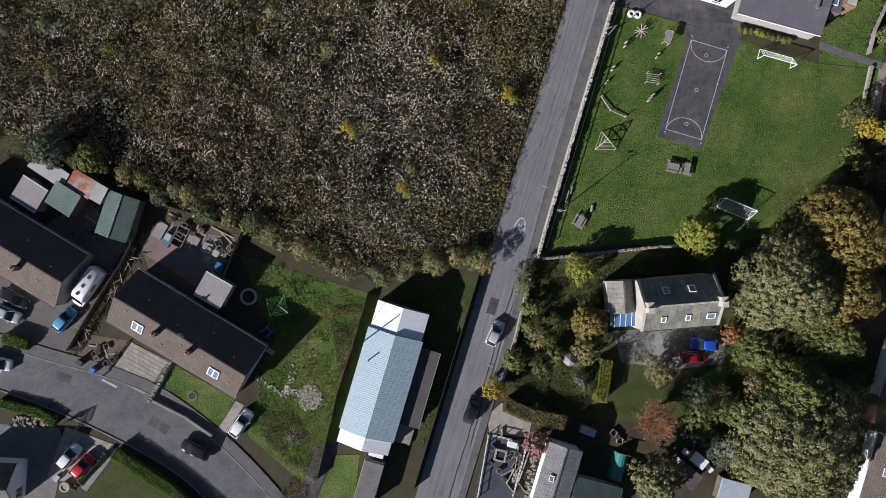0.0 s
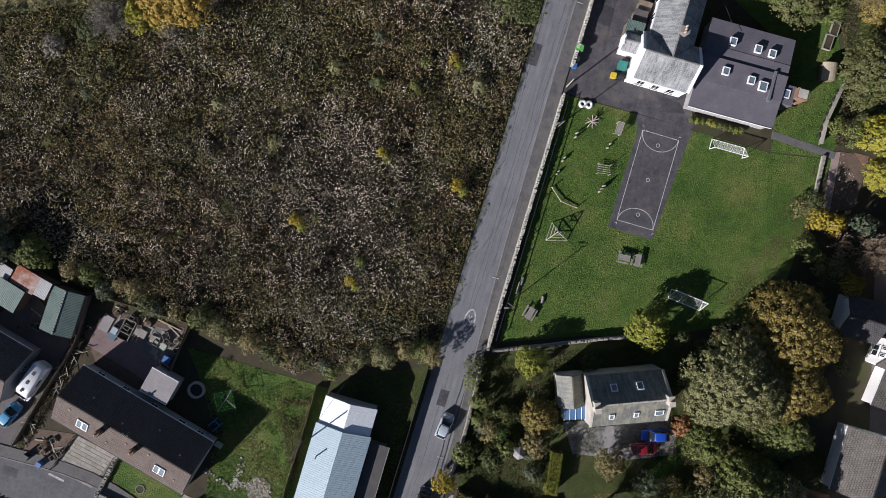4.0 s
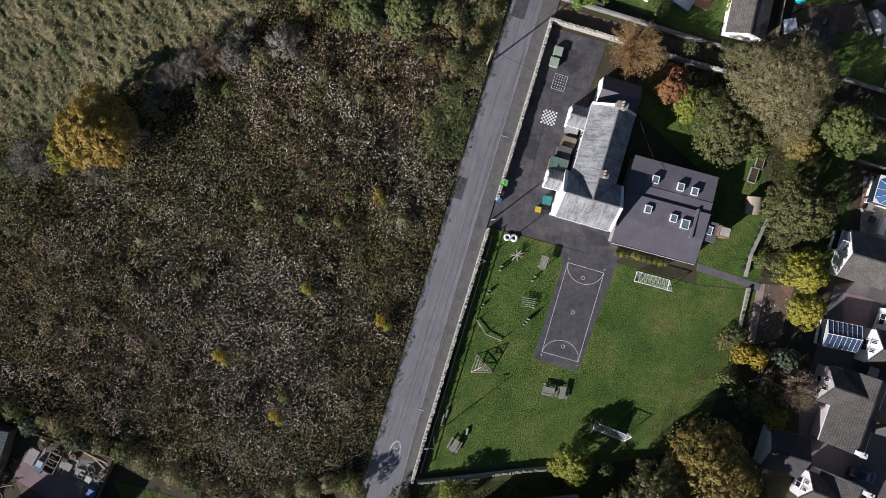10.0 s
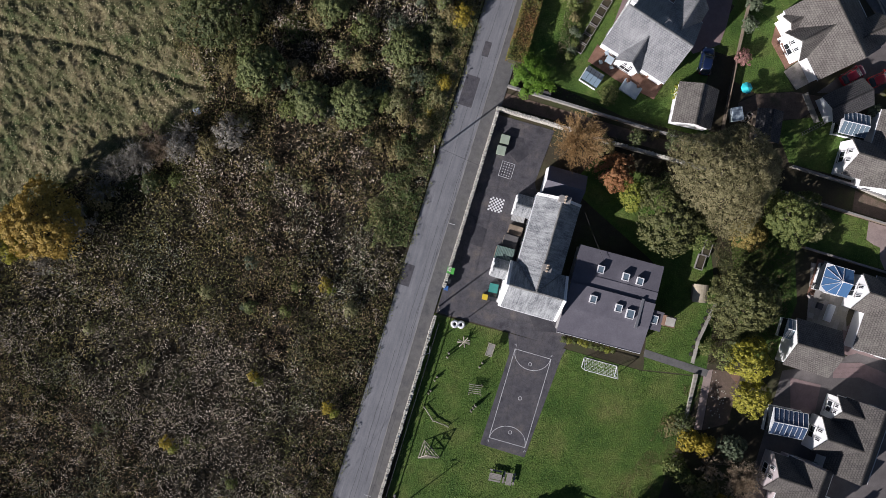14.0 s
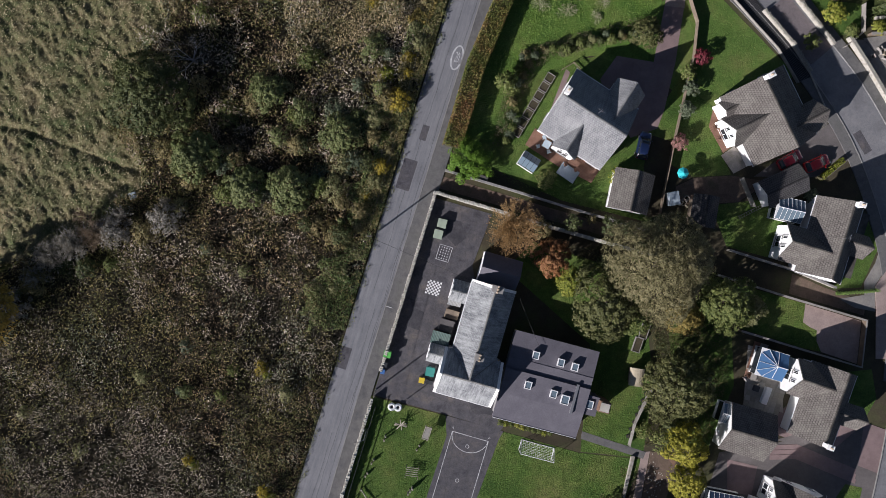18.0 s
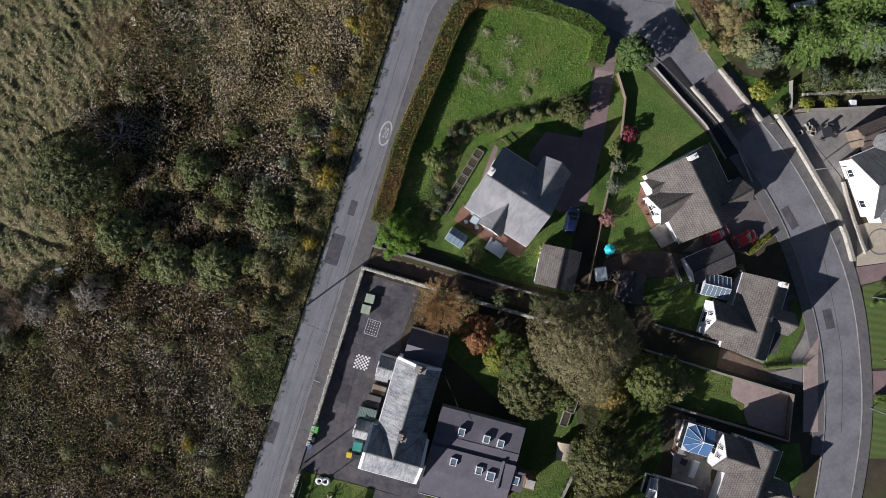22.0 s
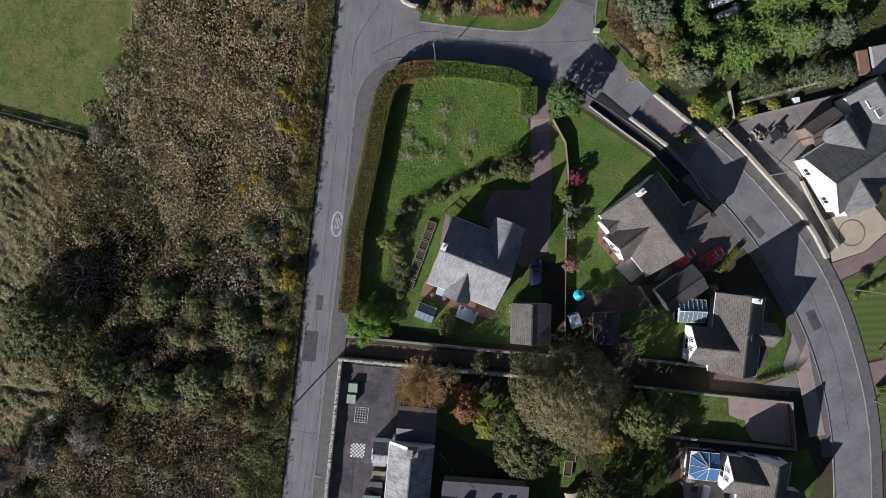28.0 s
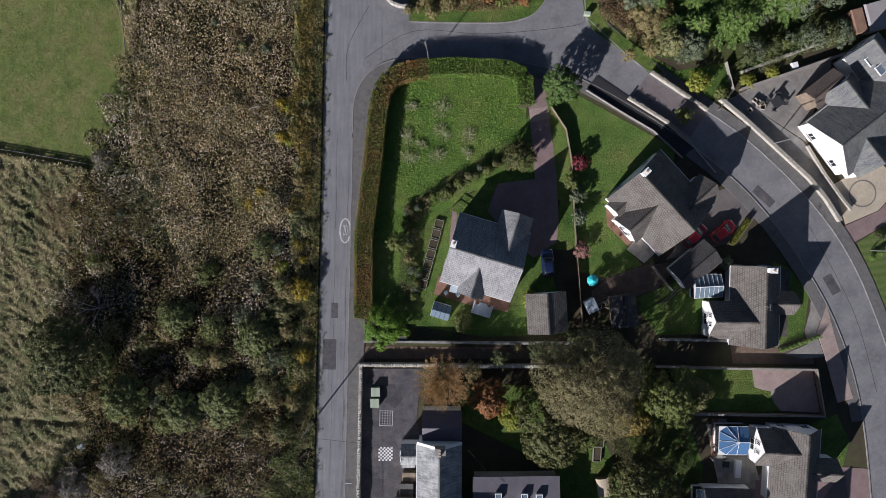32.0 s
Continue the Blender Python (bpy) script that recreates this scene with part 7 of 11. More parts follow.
lawn_scatter("school_grass", [(50, 55), (58.8, 42), (57.8, 30), (66.0, 27), (67, 36), (66, 52)], 24, 0.12, "shaded lawn grass", "grass", 12)
lawn_scatter("cottage_weeds", [(14.8, -5), (27, -3), (44, -1.6), (60, -4), (66, -20), (64, -38), (44, -27), (44, -18.5), (27.5, -18.2), (26.5, -6), (24, -12), (24, -25), (12.2, -22)], 42, 0.6, "leaf litter and weeds in the shaded garden", "weeds", 13, (0.25, 0.5), 0.3)
lawn_scatter("shade_weeds", [(66.5, 27), (72, 26.5), (76, 27), (79, 36), (78.5, 51), (70, 57), (60, 58), (56, 55), (66, 50), (68.2, 40), (67.8, 34)], 45, 0.5, "leaf litter and weeds under the trees", "weeds", 67, (0.25, 0.5), 0.2)
lawn_scatter("fence_weeds", [(-42.0, 1.6), (-40.2, 1.0), (-44.6, -7.2), (-50.0, -16.4), (-51.8, -15.6), (-46.8, -7.2), (-43.2, -0.8)], 70, 0.9, "overgrown weeds along the leaning fence", "border", 66, (0.25, 0.5), 0.2)
lawn_scatter("hall_grass", [(-6.4, -7.6), (8.0, -4.8), (3.0, -20.8), (-0.8, -30), (-2.4, -26), (2.6, -13.6), (0.8, -10)], 22, 0.2, "shaded grass beside the hall", "grass", 14, (0.15, 0.4), 0.3)
lawn_scatter("plot_grass", [(78.5, 51.2), (90.3, 47.8), (90.0, 45.4), (91.1, 44.6), (92.1, 44.1), (92.1, 42.6), (92.8, 41.2), (90, 42), (81, 44.8)], 22, 0.12, "garden lawn grass", "grass", 15)
lawn_scatter("spruce_floor", [(82, 104), (91, 134), (118, 130), (118, 95.8), (104, 95.8), (98, 95.2), (92, 94.8), (88, 97)], 34, 0.7, "rough growth under the spruces", "border", 16, (0.25, 0.6), 0.2)
lawn_scatter("back_weeds", [(-60, 12), (-46, 10), (-40, 5.5), (-34, 3.2), (-27, 1.0), (-18, -2.6), (-8, -6), (8, -3.4), (8, -2), (-8, -3.8), (-16, -2), (-26, 3.4), (-41, 8.6), (-46, 14.5), (-60, 17)], 30, 0.7, "weeds at the thicket's edge", "verge", 17, (0.3, 0.6), 0.2)
# ragged growth hanging over the lane's edge
scatter("verge_growth", lambda x, y: (np.abs(x - (-1.8 + 0.3043 * (y + 37.4)) + 0.15) < 0.55 + 0.5 * np.sin(y * 1.7) * np.sin(y * 0.6)), (-8, 52, -10, 135), 160000, lambda x, y: 0.2 + 0.35 * wave(x, y, 0.9), (0.2, 0.45), (0.06, 0.14), LEAF["verge"], "ragged grass and weeds along the lane", (0.6, 0.0), 0.4, 9)

scatter("lush_growth", lambda x, y: lane_side(x, y) & (x > road_left(y) - 1.2 - (5.0 + 3.0 * (y < 78)) * wave(x, y, 0.8, 21.0)) & (wave(x, y, 1.1, 27.0) > 0.3), (12, 52, 44, 135), 270000, lambda x, y: 0.7 * verge_drop(x, y) + stand(x, y), (0.25, 0.5), (0.09, 0.16), LEAF["lush"], "lush green weeds along the lane", (0.3, 0.1), 0.4, 42, top=0.6)
scatter("verge_scrub", lambda x, y: lane_side(x, y) & (x > road_left(y) - 2.2 - 3.4 * wave(x, y, 0.7, 71.0)) & (wave(x, y, 1.5, 72.0) > 0.26), (14, 52, 58, 135), 250000, lambda x, y: 0.85 * verge_drop(x, y) + stand(x, y), (0.2, 0.42), (0.08, 0.15), LEAF["verge_olive"], "olive and straw-coloured growth along the lane", (0.3, 0.1), 0.4, 74, top=0.55)
scatter("ochre_growth", lambda x, y: lane_side(x, y) & (x > road_left(y) - 2.5 - 3.2 * wave(x, y, 0.5, 24.0)) & (x < road_left(y) - 1.6) & (wave(x, y, 1.3, 25.0) > 0.3 + 0.5 * np.clip((98 - y) / 14, 0, 1)), (22, 52, 82, 135), 250000, lambda x, y: 1.0 * verge_drop(x, y) + stand(x, y), (0.22, 0.42), (0.11, 0.18), LEAF["ochre"], "ochre and yellow shrubs along the lane", (0.3, 0.1), 0.4, 43, top=0.55)
# bushes standing in the thicket
rng = random.Random(4)
MASS = []
kinds = ["green", "sallow", "brownleaf", "greygreen", "darkgreen", "willow", "brownleaf"]
for i in range(46):
    for attempt in range(20):
        x, y = rng.uniform(-4, 29), rng.uniform(55, 90)
        if scrub_here(np.array([x]), np.array([y]))[0] and y - 0.35 * x < 78 and y + 0.55 * x > 66 and x < road_left(y) - 2.5:
            MASS.append((x, y, rng.uniform(1.1, 2.3), rng.uniform(1.7, 2.9), rng.choice(kinds)))
            break
for x, y in ((0.9, 25.7), (-11.3, 16.1), (-3.7, 7.6), (11.5, 21.1), (11.1, 38.7), (33.6, 98.5), (34.9, 103.0), (28.8, 91.8)):
    MASS.append((x, y, rng.uniform(0.8, 1.2), rng.uniform(2.0, 2.6), "yellow"))
    MASS.append((x + 0.8, y - 0.9, rng.uniform(0.6, 0.9), 1.9, "lime"))
for x, y in ((-14.1, 27.1), (-21.9, 32.4), (-5.5, 37.5), (14.6, 35.1), (4.6, 87.2), (14.6, 78.5), (-53.5, 11.0), (8.8, 52.5)):
    MASS.append((x, y, rng.uniform(0.9, 1.3), rng.uniform(2.0, 2.5), "willow"))
for i in range(30):
    for attempt in range(20):
        x, y = rng.uniform(-62, 40), rng.uniform(-3, 120)
        if scrub_here(np.array([x]), np.array([y]))[0] and x < road_left(y) - 1.5 and y > south_edge(x) + 1.5:
            MASS.append((x, y, rng.uniform(0.6, 1.2), rng.uniform(1.6, 2.4), rng.choice(["willow", "greygreen", "green", "brownleaf", "sallow"])))
            break
for i in range(26):
    x = -42 + i * 2.0
    MASS.append((x + rng.uniform(-0.8, 0.8), float(south_edge(x)) + rng.uniform(-0.3, 1.8), rng.uniform(1.0, 1.9), rng.uniform(1.8, 3.2), rng.choice(["brownleaf", "green", "willow", "darkgreen", "greygreen"])))
for i in range(34):
    y = 50 + i * 2.2
    MASS.append((road_left(y) - rng.uniform(1.8, 4.6), y, rng.uniform(0.8, 1.5), rng.uniform(0.9, 1.5), rng.choice(["yellow", "willow", "green", "willow", "brownleaf", "brownleaf"])))
for x, y in ((-33, 44), (-39, 42), (-29, 43), (-20, 51), (-16, 54), (-13, 53), (-23, 47.5), (-44, 40), (-9, 58), (-5, 58), (-2, 60)):
    MASS.append((x, y, rng.uniform(1.6, 2.8), rng.uniform(2.5, 4.0), rng.choice(["grey", "darkgreen", "grey", "brownleaf"])))
MASS += [(3.0, 88.3, 1.8, 2.6, "green"), (30.3, 76.9, 1.8, 2.4, "yellow"), (7.9, 102.3, 1.7, 1.8, "grey"), (28.6, 80.5, 1.3, 2.0, "lime"), (26.5, 90.5, 1.2, 2.0, "yellow")]
for x, y, r, h, k in ((-14.5, 56, 2.6, 4.2, "grey"), (-17.5, 54.5, 2.4, 4.0, "grey"), (-11.5, 57.5, 2.4, 4.0, "bare"), (-19.5, 51.5, 2.2, 3.8, "grey"), (-8, 60, 2.2, 3.6, "grey"), (-31, 44.5, 2.6, 3.8, "grey"), (-33.5, 46, 2.0, 3.4, "bare"), (-28, 41.5, 2.0, 3.3, "grey"), (-13, 60, 1.8, 3.3, "bare")):
    tree(x, y, r, h, k)
shrub_mass("thicket_bushes", MASS, "mixed bushes standing in the thicket", 21)
# undergrowth in the shaded gardens
MASS = []
for x0, y0, x1, y1, n, ks in ((13, -25, 33, -4, 24, ["darkgreen", "green", "greygreen", "bay", "weedy"]), (36, -34, 62, -16, 34, ["darkgreen", "green", "brownleaf", "greygreen"]), (42, -3.5, 60, 1, 8, ["darkgreen", "brownleaf"]),
                              (60, -14, 68, 24, 20, ["darkgreen", "brownleaf", "green"]), (44, 57.5, 68, 60.5, 10, ["darkgreen", "brownleaf"]), (55, 46, 78, 58, 12, ["darkgreen", "green"]), (66, 28, 76, 40, 8, ["green", "darkgreen"]),
                              (85, 96.5, 112, 112, 26, ["green", "darkgreen", "greygreen", "spruce", "spruce"]), (99, 91, 116, 93, 12, ["green", "lime", "darkgreen", "greygreen"]), (84, 96, 92, 108, 8, ["brownleaf", "brownleaf", "bare"])):
    for i in range(n):
        x, y = rng.uniform(x0, x1), rng.uniform(y0, y1)
        if 25 < x < 42 and -19 < y < -4.5:
            continue
        if 95.5 < x < 102 and 101.5 < y < 110:
            continue
        k = rng.choice(ks)
        MASS.append((x, y, rng.uniform(0.8, 1.9) * (1.4 if x0 in (85, 36) else 1), rng.uniform(1.4, 3.2) * (1.6 if k == "spruce" else 1), k))
shrub_mass("garden_undergrowth", MASS, "mixed low shrubs filling the shaded gardens", 22)
# low border planting beyond the corner
for i in range(16):
    tree(56 + i * 1.15 + rng.uniform(-0.3, 0.3), 111.2 - i * 0.2 + rng.uniform(-0.6, 1.6), rng.uniform(0.7, 1.3), rng.uniform(1.0, 1.8), rng.choice(["red", "brownleaf", "brownleaf", "green"]))
tree(66.5, 113, 3.0, 2.6, "lime")
# garden beds of the northern villa
for i in range(22):
    t = i / 21
    tree(48.2 + 19 * t + rng.uniform(-0.5, 0.5), 83.6 + 4.2 * t + rng.uniform(-0.6, 0.6), rng.uniform(0.5, 1.0), rng.uniform(0.8, 1.5), rng.choice(["green", "greygreen", "brownleaf", "willow", "darkgreen"]))
for i in range(14):
    t = i / 13
    tree(46.0 + 2.6 * t + rng.uniform(-0.7, 0.7), 71.5 + 12 * t, rng.uniform(0.5, 0.9), rng.uniform(0.8, 1.5), rng.choice(["green", "greygreen", "brownleaf", "darkgreen"]))
SPRAYS = ((52.7, 98.0, 1.0), (56.8, 96.7, 1.7), (50.9, 94.0, 1.5), (55.9, 93.3, 1.6), (50.5, 91.1, 1.5), (54.4, 90.2, 1.5), (59.6, 91.8, 1.4), (58.6, 89.5, 1.1), (52.6, 92.4, 0.9))
for k, (x, y, r) in enumerate(SPRAYS):
    g = np.random.default_rng(300 + k)
    n = int(190 * r)
    a, far = g.uniform(0, 2 * math.pi, n), r * g.uniform(0.05, 1.0, n) ** 0.8
    c = np.stack([far * np.cos(a), far * np.sin(a) * 0.75, 0.16 + 0.35 * (1 - far / r) + g.uniform(0, 0.08, n)], 1)
    d = np.stack([np.cos(a) + g.normal(0, 0.3, n), np.sin(a) + g.normal(0, 0.3, n), np.full(n, 0.25)], 1)
    e = thing("dry_plant", x, y, 40 * k, "pale dry stalks of a dying plant in the lawn", "plant")
    part("foliage", leaf_mesh(c, d, g.uniform(0.3, 0.7, n), g.uniform(0.025, 0.05, n)), LEAF["straw"], e)
for x, y, k in ((73.9, 83.8, "crimson"), (72.4, 79.3, "greygreen"), (71.8, 76.2, "greygreen"), (70.9, 71.5, "pink"), (72.0, 81.5, "green")):
    tree(x, y, 1.3, 1.9, k)
for i in range(9):
    tree(95.2 + i * 0.72, 49.7 + 0.06 * i, 0.42, 1.4, "spruce", "small clipped conifer in a row", "conifer")
for i in range(9):
    tree(111.2 + i * 1.25, 59.3 + i * 0.42, 0.5, 0.9, "hedge", "small clipped box shrub in a row", "box_shrub")
for x, y, r, h, k in ((113.6, 50.9, 1.8, 4.5, "bare"), (119.5, 59.0, 1.5, 1.6, "darkgreen"), (113.0, 62.2, 0.9, 0.8, "darkgreen"), (119.6, 51.5, 1.4, 1.2, "darkgreen"), (90.5, 64.0, 1.2, 1.4, "greygreen"),
                      (90.0, 86.3, 1.3, 1.6, "green"), (100.2, 88.7, 1.2, 1.2, "lime"), (103.9, 88.8, 1.1, 1.2, "lime"), (96.0, 88.0, 1.1, 1.5, "green"), (62.0, 66.6, 1.4, 1.4, "lime"), (51.6, 66.0, 1.6, 1.2, "green")):
    tree(x, y, r, h, k)
for i in range(10):
    tree(45.4 + i * 0.8, 30.9 - i * 0.2 + rng.uniform(-0.2, 0.2), 0.55, 0.9, rng.choice(["willow", "green", "lime", "green"]), "low yellow-green shrub under the school eaves")

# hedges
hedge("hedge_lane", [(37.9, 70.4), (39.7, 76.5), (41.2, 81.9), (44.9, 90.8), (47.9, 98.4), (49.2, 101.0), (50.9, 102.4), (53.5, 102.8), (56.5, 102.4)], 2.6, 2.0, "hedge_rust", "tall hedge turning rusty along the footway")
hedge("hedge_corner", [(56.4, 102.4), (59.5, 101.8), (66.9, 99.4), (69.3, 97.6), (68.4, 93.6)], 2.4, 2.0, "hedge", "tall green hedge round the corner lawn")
hedge("hedge_garden", [(25.8, -17.1), (24.9, -23.2)], 1.7, 1.8, "lime", "clipped yellow-green hedge block")
hedge("hedge_roadside", [(11.2, -23.5), (15, -25.2), (19.9, -26.2)], 2.0, 1.7, "brownleaf", "overgrown brown hedge beside the garden")
hedge("hedge_low_road", [(-44.5, -30.1), (-40.5, -32.8), (-36.9, -35.3), (-31, -40.5)], 1.6, 1.4, "hedge", "green hedge along the low road")
hedge("hedge_drive", [(92.0, 66.6), (95.4, 69.4)], 0.7, 0.9, "lime", "low clipped hedge beside the drive")
hedge("front_garden_hedge", [(112.0, 45.3), (120.5, 45.0)], 1.0, 1.0, "hedge", "low front hedge beside the drive")
hedge("hedge_left", [(-60, -13.6), (-56.5, -14.9)], 1.5, 1.2, "hedge", "green hedge beside the low road")
hedge("hedge_sw", [(-61, -23.0), (-55, -24.5), (-53, -26)], 1.2, 0.9, "hedge", "rough hedge beside the low road")

# ---- walls and fences ----
def stone_wall(name, pts, h, w, label, cope=True, seed=1, top="cope"):
    """A field-stone wall with uneven upright cope stones."""
    rng = random.Random(seed)
    e = thing(name, pts[0][0], pts[0][1], 0, label, "wall")
    local = [(x - pts[0][0], y - pts[0][1]) for x, y in pts]
    slab("wall_body", offset_line(local, w / 2) + offset_line(local, -w / 2)[::-1], -0.05, h, M["stone"], parent=e, kind="")
    if cope:
        bm = bmesh.new()
        for a, b in zip(local, local[1:]):
            ln = math.hypot(b[0] - a[0], b[1] - a[1])
            ang = math.degrees(math.atan2(b[1] - a[1], b[0] - a[0]))
            s = 0.0
            while s < ln:
                d = rng.uniform(0.16, 0.34)
                t = (s + d / 2) / ln
                box(bm, a[0] + (b[0] - a[0]) * t + rng.uniform(-0.04, 0.04), a[1] + (b[1] - a[1]) * t + rng.uniform(-0.04, 0.04), h - 0.02, d * 0.86, w * rng.uniform(0.75, 1.25), rng.uniform(0.1, 0.32), ang + rng.uniform(-14, 14), rng.uniform(0.6, 0.95))
                s += d
        tagged(part("cope_stones", bm, M[top], e), "uneven pale cope stones", kind="stuff")
    return e


def plain_wall(name, pts, h, w, material, label, cap=None):
    e = thing(name, pts[0][0], pts[0][1], 0, label, "wall")
    local = [(x - pts[0][0], y - pts[0][1]) for x, y in pts]
    slab("wall_body", offset_line(local, w / 2) + offset_line(local, -w / 2)[::-1], -0.05, h, material, parent=e, kind="")
    if cap:
        slab("coping", offset_line(local, w / 2 + 0.05) + offset_line(local, -w / 2 - 0.05)[::-1], h, h + 0.07, cap, parent=e, kind="")
    return e


def fence(name, pts, h, label, material=None, boards=True, gap=2.0):
    """Posts with boards or rails between them."""
    material = material or M["wood"]
    e = thing(name, pts[0][0], pts[0][1], 0, label, "fence")
    local = [(x - pts[0][0], y - pts[0][1]) for x, y in pts]
    for a, b in zip(local, local[1:]):
        ln = math.hypot(b[0] - a[0], b[1] - a[1])
        ang = math.degrees(math.atan2(b[1] - a[1], b[0] - a[0]))
        n = max(1, round(ln / gap))
        for i in range(n + 1):
            t = i / n
            part("post", boxed(a[0] + (b[0] - a[0]) * t, a[1] + (b[1] - a[1]) * t, -0.05, 0.1, 0.1, h + 0.1, ang), material, e)
        mx, my = (a[0] + b[0]) / 2, (a[1] + b[1]) / 2
        for z in (0.3, h - 0.15):
            part("rail", boxed(mx, my, z, ln, 0.05, 0.1, ang), material, e)
        if boards:
            part("boarding", boxed(mx, my, 0.05, ln, 0.03, h - 0.05, ang), material, e)
    return e


LW = [(road_wall(y) + 0.25, y) for y in (-2.5, 4, 10, 16, 22, 28, 34.0)]
stone_wall("roadside_wall", LW, 1.0, 0.45, "field-stone wall with pale upright cope stones beside the lane", seed=2)
stone_wall("roadside_wall", [(road_wall(y) + 0.25, y) for y in (38.2, 44, 50, 56, 60, 63.8)], 1.0, 0.45, "field-stone wall with pale cope stones beside the yard", seed=3)
stone_wall("yard_wall", [(35.4, 64.0), (43.6, 61.7), (52.3, 59.1), (59.8, 57.1), (67, 55.2)], 1.0, 0.45, "field-stone wall closing the school yard", seed=4)
stone_wall("field_wall_south", [(16.6, -2.6), (24, -1.9), (32, -1.0), (38.5, -0.6)], 0.8, 0.4, "mossy field-stone wall behind the playing field", seed=6, top="cope_dull")
stone_wall("garden_wall", [(15.3, -3.6), (12.9, -13.5), (11.6, -18), (10.6, -21)], 0.9, 0.4, "mossy garden wall beside the lane", seed=5, top="cope_dull")
plain_wall("lane_wall", [(37.0, 67.1), (46.1, 64.5), (57.1, 61.3), (67.4, 58.5)], 1.0, 0.22, M["wood_grey"], "pale coped boundary along the track", M["kerb"])
stone_wall("curve_wall", [(87.2, 93.6), (90.6, 89.7), (93.6, 86.2)], 0.7, 0.4, "rough stone wall outside the curve", seed=51, top="cope_dull")
plain_wall("curve_wall", [(95.8, 87.2), (98.6, 83.2), (100.9, 79.6), (103.3, 75.8), (105.2, 72.8), (106.8, 69.2), (107.9, 65.7)], 0.9, 0.38, M["stone"], "pale coped wall outside the curve", M["cope_dull"])
plain_wall("retaining_wall", [(106.2, 77.4), (107.5, 73.0), (109.0, 69.0), (110.0, 66.8)], 0.6, 0.25, M["stone"], "pale retaining wall below the villa", M["cope_dull"])
stone_wall("inner_wall", [(83.1, 90.9), (87.4, 86.3), (90.2, 82.2)], 0.7, 0.4, "rough stone wall inside the curve", seed=52, top="cope_dull")
plain_wall("inner_kerb", [(90.2, 82.2), (92.6, 77.2)], 0.3, 0.18, M["stone"], "low stone edge inside the curve")
plain_wall("ditch_wall", [(77.6, 93.6), (81.5, 89.4), (85.4, 85.4), (88.5, 80.5)], 0.6, 0.12, M["wood_grey"], "thin pale rail wall beside the dark grid")
plain_wall("garden_wall_east", [(76.8, 52.4), (88, 49.0), (99.2, 45.8), (98.6, 38.9), (90, 41.4), (80.5, 44.2)], 1.0, 0.2, M["wood"], "timber and wall boundary of a garden plot", M["wood_grey"])
plain_wall("passage_wall", [(78.5, 56.0), (88, 53.2), (94.5, 50.6)], 1.0, 0.2, M["stone"], "wall along the narrow passage", M["kerb"])
plain_wall("field_wall", [(64.95, 25.5), (64.1, 21.4), (63.3, 17.8)], 0.35, 0.42, M["stone"], "pale slab-topped wall along the field")
fence("wire_fence", [(road_wall(y) + 1.1, y) for y in (-1, 8, 16, 24, 33)], 1.2, "thin dark wire fence inside the wall", M["dark_metal"], False, 3.0)
fence("drive_fence", [(72.1, 92.5), (73.3, 88.9), (72.9, 84.3), (71.5, 77.8), (70.3, 72.1), (69.2, 66.3), (68.2, 60.8)], 1.1, "timber fence between two gardens")
fence("garden_fence", [(-40.6, 4.5), (-42.2, -1.1), (-46.2, -7.5), (-51.0, -15.5)], 1.3, "leaning timber fence between yards")
fence("garden_fence", [(-26.3, 1.6), (-29.1, -5.1)], 1.2, "timber fence beside the yard")
fence("garden_fence", [(-40.5, 6.0), (-34, 4.0), (-26.4, 1.6)], 1.2, "rough timber fence at the edge of the thicket")
fence("hall_fence", [(-8.6, -7.6), (-10.6, -14.5), (-12.9, -21.6), (-15.9, -34.4)], 1.2, "timber fence beside the hall")
fence("lane_fence", [(road_left(y) - 0.7, y) for y in (-5, -11, -17, -23, -29, -36)], 1.3, "dark timber fence beside the lane", M["dark_metal"])
fence("school_fence", [(64.3, 27.3), (65.1, 30.6), (67.0, 34.7), (67.7, 36.0)], 1.2, "grey timber fence hung with tyres", M["wood_grey"])
fence("field_fence", [(-40, 124), (-7, 108.2), (11.5, 99.6)], 0.6, "post and rail fence along the pasture", M["wood_grey"], False)
fence("field_fence", [(11.5, 99.6), (14.5, 114), (18, 132)], 0.6, "post and rail fence at the pasture corner", M["wood_grey"], False)
fence("deck_fence", [(53.8, 81.8), (55.4, 82.8), (57.2, 81.0)], 0.9, "short timber fence by the villa", M["wood"], False)
fence("villa_fence", [(97.9, 92.0), (97.9, 88.0), (95.2, 85.8)], 1.0, "pale timber fence by the terrace", M["wood_grey"])
fence("yard_fence", [(80.2, 66.5), (82.0, 62.4)], 1.4, "pale timber fence panel", M["wood_grey"])

# raised bed behind the terrace
stone_wall("bed_wall", [(99.8, 90.1), (103, 90.4), (106.5, 90.7), (110, 91.0), (113.6, 91.3)], 0.35, 0.4, "row of pale stones edging the raised bed", seed=81, top="cope_dull")
# dark slab laid where shade falls below the bed
slab("bed_path", [(99.4, 88.2), (114.4, 89.0), (114.0, 91.1), (99.7, 89.9)], 0.0, 0.05, M["soil"], "dark strip standing for the shade below the raised bed")
# wall added on the sunny side to cast shade over the strip
plain_wall("terrace_wall", [(98.9, 87.7), (106, 88.1), (114.6, 88.7)], 0.85, 0.3, M["wood"], "low timber wall added to shade the strip behind the terrace", M["wood_grey"])

